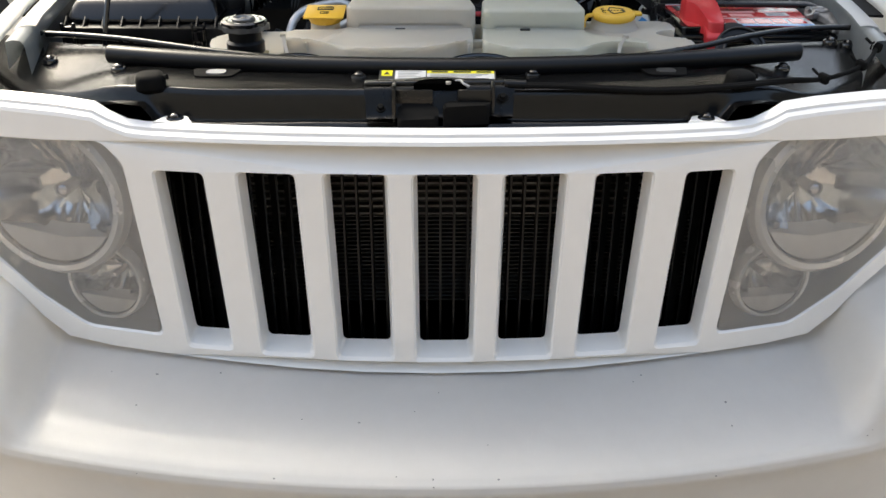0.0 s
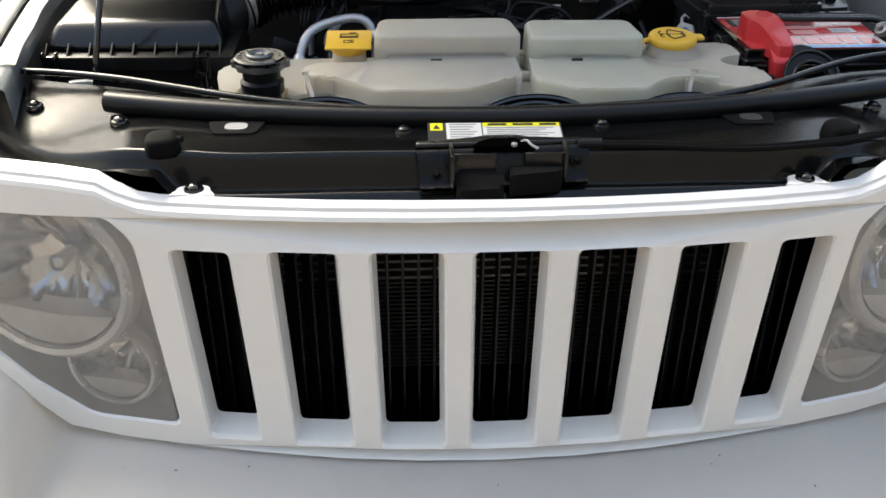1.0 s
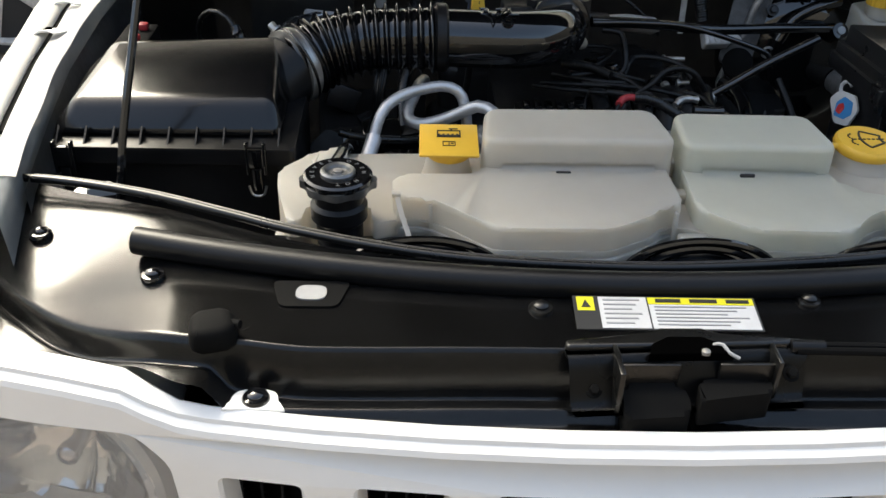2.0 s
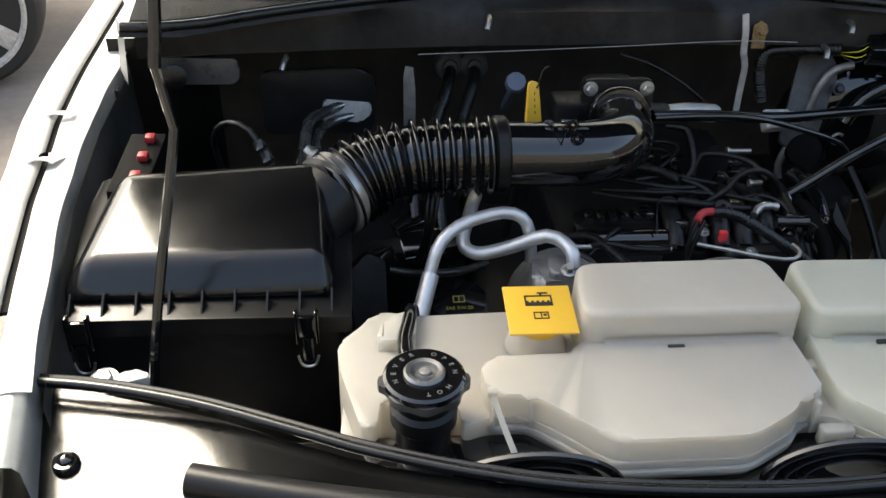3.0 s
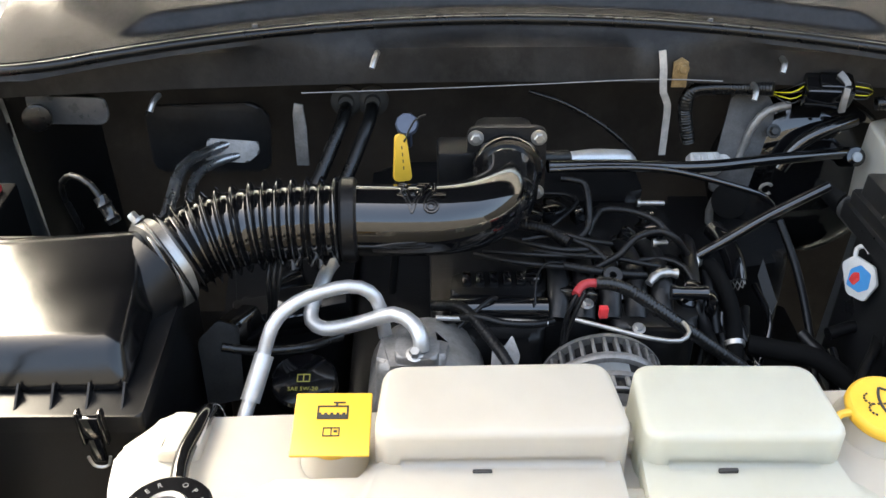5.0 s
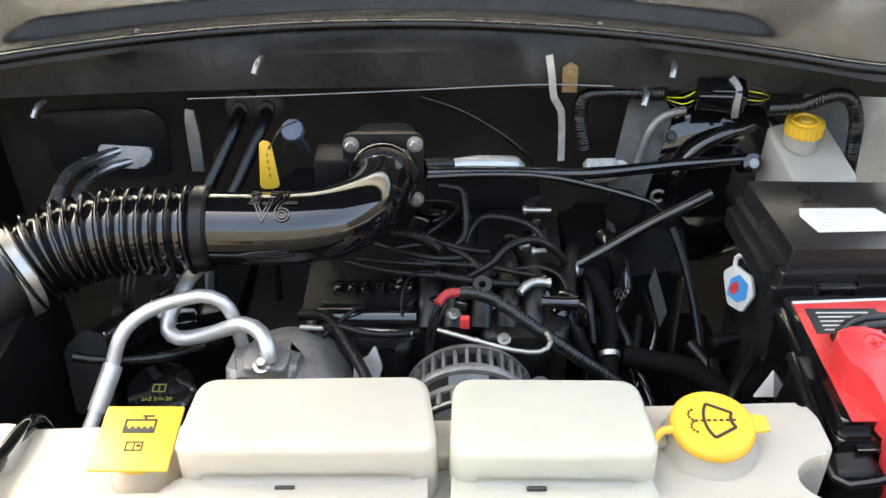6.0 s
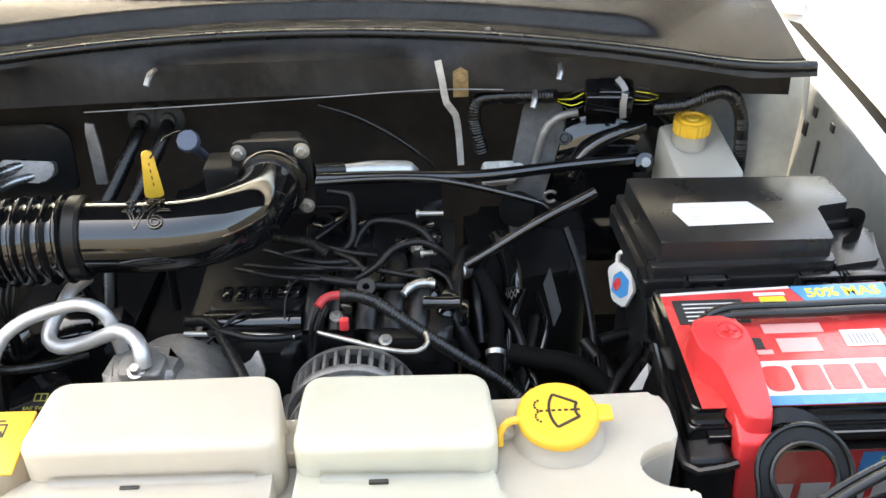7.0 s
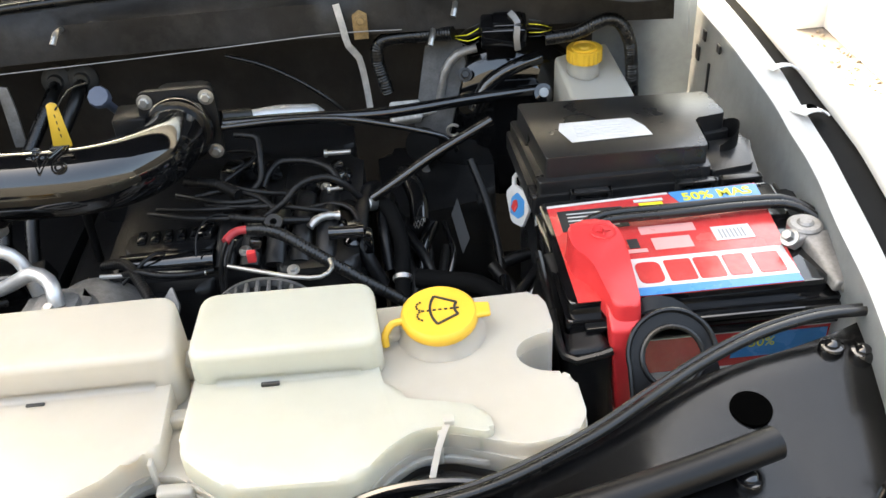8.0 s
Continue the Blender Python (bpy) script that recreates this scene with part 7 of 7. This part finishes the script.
# ---- wiring and fittings on the firewall ----
conn = thing("harness_connector", (0.40, 0.955, 1.13), "black multi-pin connector with grey clip and yellow wires", "connector")
bm = bmesh.new()
box(bm, (0, 0, 0), (0.062, 0.034, 0.036), 0.004, m=pose(0.420, 0.940, 1.135, 25, 0, -6))
box(bm, (0.005, 0.0, 0.019), (0.040, 0.026, 0.010), 0.003, m=pose(0.420, 0.940, 1.135, 25, 0, -6))
part("shell", bm, GLOSSY, conn)
bm = bmesh.new()
strip(bm, [(0.428, 0.934, 1.163), (0.436, 0.922, 1.154), (0.434, 0.915, 1.136), (0.436, 0.918, 1.116)], 0.008, 0.004, (0, -1, 0.4))
part("lever", bm, CAST, conn, "grey lever")
random.seed(3)
for s, x in ((-1, 0.386), (1, 0.454)):
    for i in range(5):
        bm = bmesh.new()
        z = 1.126 + i * 0.006
        tube(bm, [(x, 0.935, z), (x + s * 0.016, 0.930, z + random.uniform(-0.006, 0.002)), (x + s * 0.034, 0.952, 1.126 + random.uniform(-0.004, 0.004))], 0.0007, 6)
        part("pin_wire", bm, LABELYELLOW if i % 2 else RUBBER, conn)
hose_thing("firewall_loom", [(0.352, 0.945, 1.136), (0.320, 0.960, 1.130), (0.28, 0.966, 1.128), (0.252, 0.968, 1.122), (0.246, 0.966, 1.098), (0.256, 0.960, 1.05)], 0.0090, RUBBER, "black corrugated wiring sleeve on the firewall", "cable", True, "firewall looms")
hose_thing("firewall_loom", [(0.471, 0.905, 1.134), (0.510, 0.902, 1.139), (0.536, 0.900, 1.151), (0.554, 0.900, 1.156), (0.571, 0.900, 1.147), (0.583, 0.900, 1.123), (0.588, 0.900, 1.092), (0.592, 0.900, 1.04), (0.595, 0.90, 0.98)], 0.0085, RUBBER, "black corrugated wiring sleeve on the firewall", "cable", True, "firewall looms")
hose_thing("brake_hose", [(0.47, 0.945, 1.09), (0.43, 0.93, 1.085), (0.395, 0.925, 1.065), (0.375, 0.92, 1.03)], 0.010, GLOSSY, "curved glossy black hose", "hose")
hose_thing("bonnet_cable", [(0.036, 0.985, 1.115), (0.085, 0.978, 1.100), (0.135, 0.972, 1.072), (0.175, 0.968, 1.040), (0.19, 0.97, 1.02)], 0.003, RUBBER, "thin black cable on the firewall", "wire")
bm = bmesh.new()
strip(bm, [(0.199, 0.950, 1.188), (0.204, 0.948, 1.160), (0.209, 0.952, 1.128), (0.221, 0.965, 1.104), (0.226, 0.975, 1.06), (0.228, 0.978, 1.02)], 0.009, 0.003, (0, -1, 0.1))
single("earth_strap", bm, PALE, "bare metal earth strap on the firewall", "strap")
bm = bmesh.new()
prism(bm, [(-0.010, -0.020), (0.010, -0.020), (0.010, 0.014), (0.0, 0.020), (-0.010, 0.014)], 0.0, 0.003, 0.001, m=pose(0.228, 0.957, 1.155, 82, 0, 0))
b = single("rusty_bracket", bm, RUST, "rusty metal tab with bolt on the firewall", "bracket")
bolt(b, (0.229, 0.952, 1.162), (0, -1, 0.15), 0.006, 0.006, RUST)
for x, y, z in ((0.358, 0.940, 1.1734), (-0.166, 0.945, 1.180), (-0.450, 0.927, 1.130), (0.325, 0.930, 1.140), (-0.43, 0.86, 1.02)):
    bm = bmesh.new()
    tube(bm, [(x, y + 0.02, z), (x - 0.002, y, z + 0.002), (x - 0.006, y - 0.010, z - 0.008)], 0.004, 8)
    single("stud", bm, STEEL, "small pale stud on the firewall", "stud", "firewall studs")
for x in (-0.2144, -0.1777):
    bm = bmesh.new()
    lathe(bm, [(0.022, -0.004), (0.022, 0.004), (0.018, 0.008), (0.012, 0.010), (0.010, 0.016)], Matrix.Translation((x, 1.024, 1.083)) @ Vector((0, -1, 0.2)).to_track_quat("Z", "Y").to_matrix().to_4x4(), 22)
    g = single("heater_grommet", bm, DULLPLUG, "dark grey ring where a heater hose enters", "grommet", "heater grommets")
    hose_thing("heater_hose", [(x, 1.018, 1.082), (x - 0.004, 0.985, 1.072), (x - 0.028, 0.93, 1.03), (x - 0.06, 0.86, 0.975), (x - 0.06, 0.80, 0.92)], 0.0095, RUBBER, "black rubber heater hose", "hose", False, "heater hoses")
bm = bmesh.new()
prism(bm, [(-0.006, -0.046), (0.012, -0.046), (0.011, 0.010), (0.008, 0.044), (-0.004, 0.046), (-0.007, 0.030)], 0, 0.004, 0.001, m=pose(-0.279, 0.985, 1.052, 84, 0, -4))
single("pale_bracket", bm, CAST, "pale bent metal strip on the firewall", "bracket")
bm = bmesh.new()
prism(bm, rounded([(-0.062, -0.020), (0.044, -0.012), (0.052, 0.000), (0.048, 0.024), (-0.062, 0.020)], 0.006), 0, 0.004, 0.001, m=pose(-0.566, 0.948, 1.106, 84, 0, -10))
single("firewall_plate", bm, material("dull_grey_plate", (0.085, 0.087, 0.09), 0.3, vary=0.4, scale=30), "dull grey painted plate on the firewall", "plate")
bm = bmesh.new()
lathe(bm, [(0.018, 0), (0.018, 0.006), (0.012, 0.008), (0.0005, 0.008)], Matrix.Translation((-0.606, 0.930, 1.108)) @ Vector((0.2, -1, 0.2)).to_track_quat("Z", "Y").to_matrix().to_4x4(), 20)
single("rubber_plug", bm, RUBBER, "round black rubber plug", "plug")
bm = bmesh.new()
box(bm, (-0.622, 0.741, 1.040), (0.046, 0.150, 0.080), 0.004)
single("relay_block", bm, GAP, "black relay block beside the air filter box", "relay block")
for i in range(3):
    bm = bmesh.new()
    box(bm, (-0.615, 0.692 + 0.049 * i, 1.085), (0.013, 0.015, 0.010), 0.003)
    single("red_relay", bm, material("dull_red_plastic", (0.30, 0.020, 0.025), 0.45) if i == 0 else bpy.data.materials["dull_red_plastic"], "small red relay cap in the corner", "relay", "red relays")
hose_thing("sensor_lead", [(-0.53, 0.80, 1.02), (-0.536, 0.79, 1.085), (-0.512, 0.77, 1.116), (-0.486, 0.755, 1.112), (-0.474, 0.745, 1.095)], 0.004, RUBBER, "thin black looped lead", "wire")
bm = bmesh.new()
tube(bm, [(-0.476, 0.746, 1.102), (-0.468, 0.740, 1.088), (-0.461, 0.735, 1.074)], 0.0085, 10, step=0.003, radius=lambda q: 1.15 if 0.25 < q < 0.4 or 0.7 < q < 0.85 else 0.95)
single("sensor_connector", bm, COVER, "dark grey plug behind the air filter box", "connector")
for k in range(3):
    x = -0.262 - 0.006 * k
    hose_thing("hanging_wire", [(x + 0.004, 0.650, 1.090), (x, 0.634 - 0.003 * k, 1.066), (x - 0.007 + 0.003 * k, 0.630, 1.034), (x - 0.012, 0.640, 0.985)], 0.0024, SATIN, "thin black wire hanging below the intake hose", "wire", group="hanging wires")
bolt(None, (-0.598, 0.405, 1.018), (0, -0.3, 1), 0.010, 0.012, name="body_bolt")
tagged(bpy.data.objects["body_bolt"], "bright hexagonal bolt beside the air filter box", "bolt")
bm = bmesh.new()
prism(bm, [(-0.005, -0.040), (0.009, -0.020), (0.005, 0.040), (-0.008, 0.018)], 0.0, 0.0008, 0.0, m=pose(0.336, 0.785, 0.930, 36, 0, 8))
single("dim_sticker", bm, DULLPLUG, "dark grey sticker low beside the engine", "label")

# ---- neighbouring car ----
other = thing("parked_car", (-2.3, 4.3, 0), "silver parked car with alloy wheel standing behind", "car")
wm = Matrix.Translation((-1.99, 3.42, 0.345)) @ Vector((0.15, -1, 0)).to_track_quat("Z", "Y").to_matrix().to_4x4()
bm = bmesh.new()
lathe(bm, [(0.288, -0.20), (0.325, -0.20), (0.340, -0.18), (0.345, -0.10), (0.340, -0.02), (0.325, 0.0), (0.294, 0.0), (0.286, -0.02)], wm, 48)
part("tyre", bm, TYRE, other)
bm = bmesh.new()
lathe(bm, [(0.290, -0.16), (0.290, 0.002), (0.278, 0.004), (0.264, -0.02), (0.257, -0.12), (0.25, -0.14), (0.05, -0.12), (0.0005, -0.12)], wm, 48)
wheel = part("rim", bm, PALE, other, "alloy rim")
for i in range(5):
    bm = bmesh.new()
    prism(bm, [(-0.030, 0.03), (0.030, 0.03), (0.044, 0.268), (-0.044, 0.268)], -0.06, -0.012, 0.008, m=wm @ Matrix.Rotation(2 * math.pi * i / 5 + 0.3, 4, "Z"))
    part("spoke", bm, PALE, wheel)
bm = bmesh.new()
lathe(bm, [(0.06, -0.06), (0.06, -0.008), (0.04, 0.0), (0.0005, 0.0)], wm, 24)
part("hub", bm, ALU, wheel)
bm = bmesh.new()
side = [(-4.4, 0.35), (-2.35, 0.28), (-2.32, 0.50), (-2.25, 0.68), (-2.08, 0.78), (-1.90, 0.80), (-1.72, 0.78), (-1.56, 0.68), (-1.52, 0.62), (-1.50, 0.62), (-1.48, 0.70), (-1.48, 0.76), (-1.50, 0.86), (-1.6, 0.94), (-2.1, 1.02), (-2.7, 1.42), (-4.0, 1.46), (-4.45, 1.0)]
prism(bm, side, 0.0, 1.7, 0.04, m=Matrix.Translation((-0.12, 5.12, 0)) @ pose(0, 0, 0, 90))
part("body", bm, material("silver_car_paint", (0.55, 0.56, 0.57), 0.25, metal=0.4, coat=0.6, vary=0.03), other)
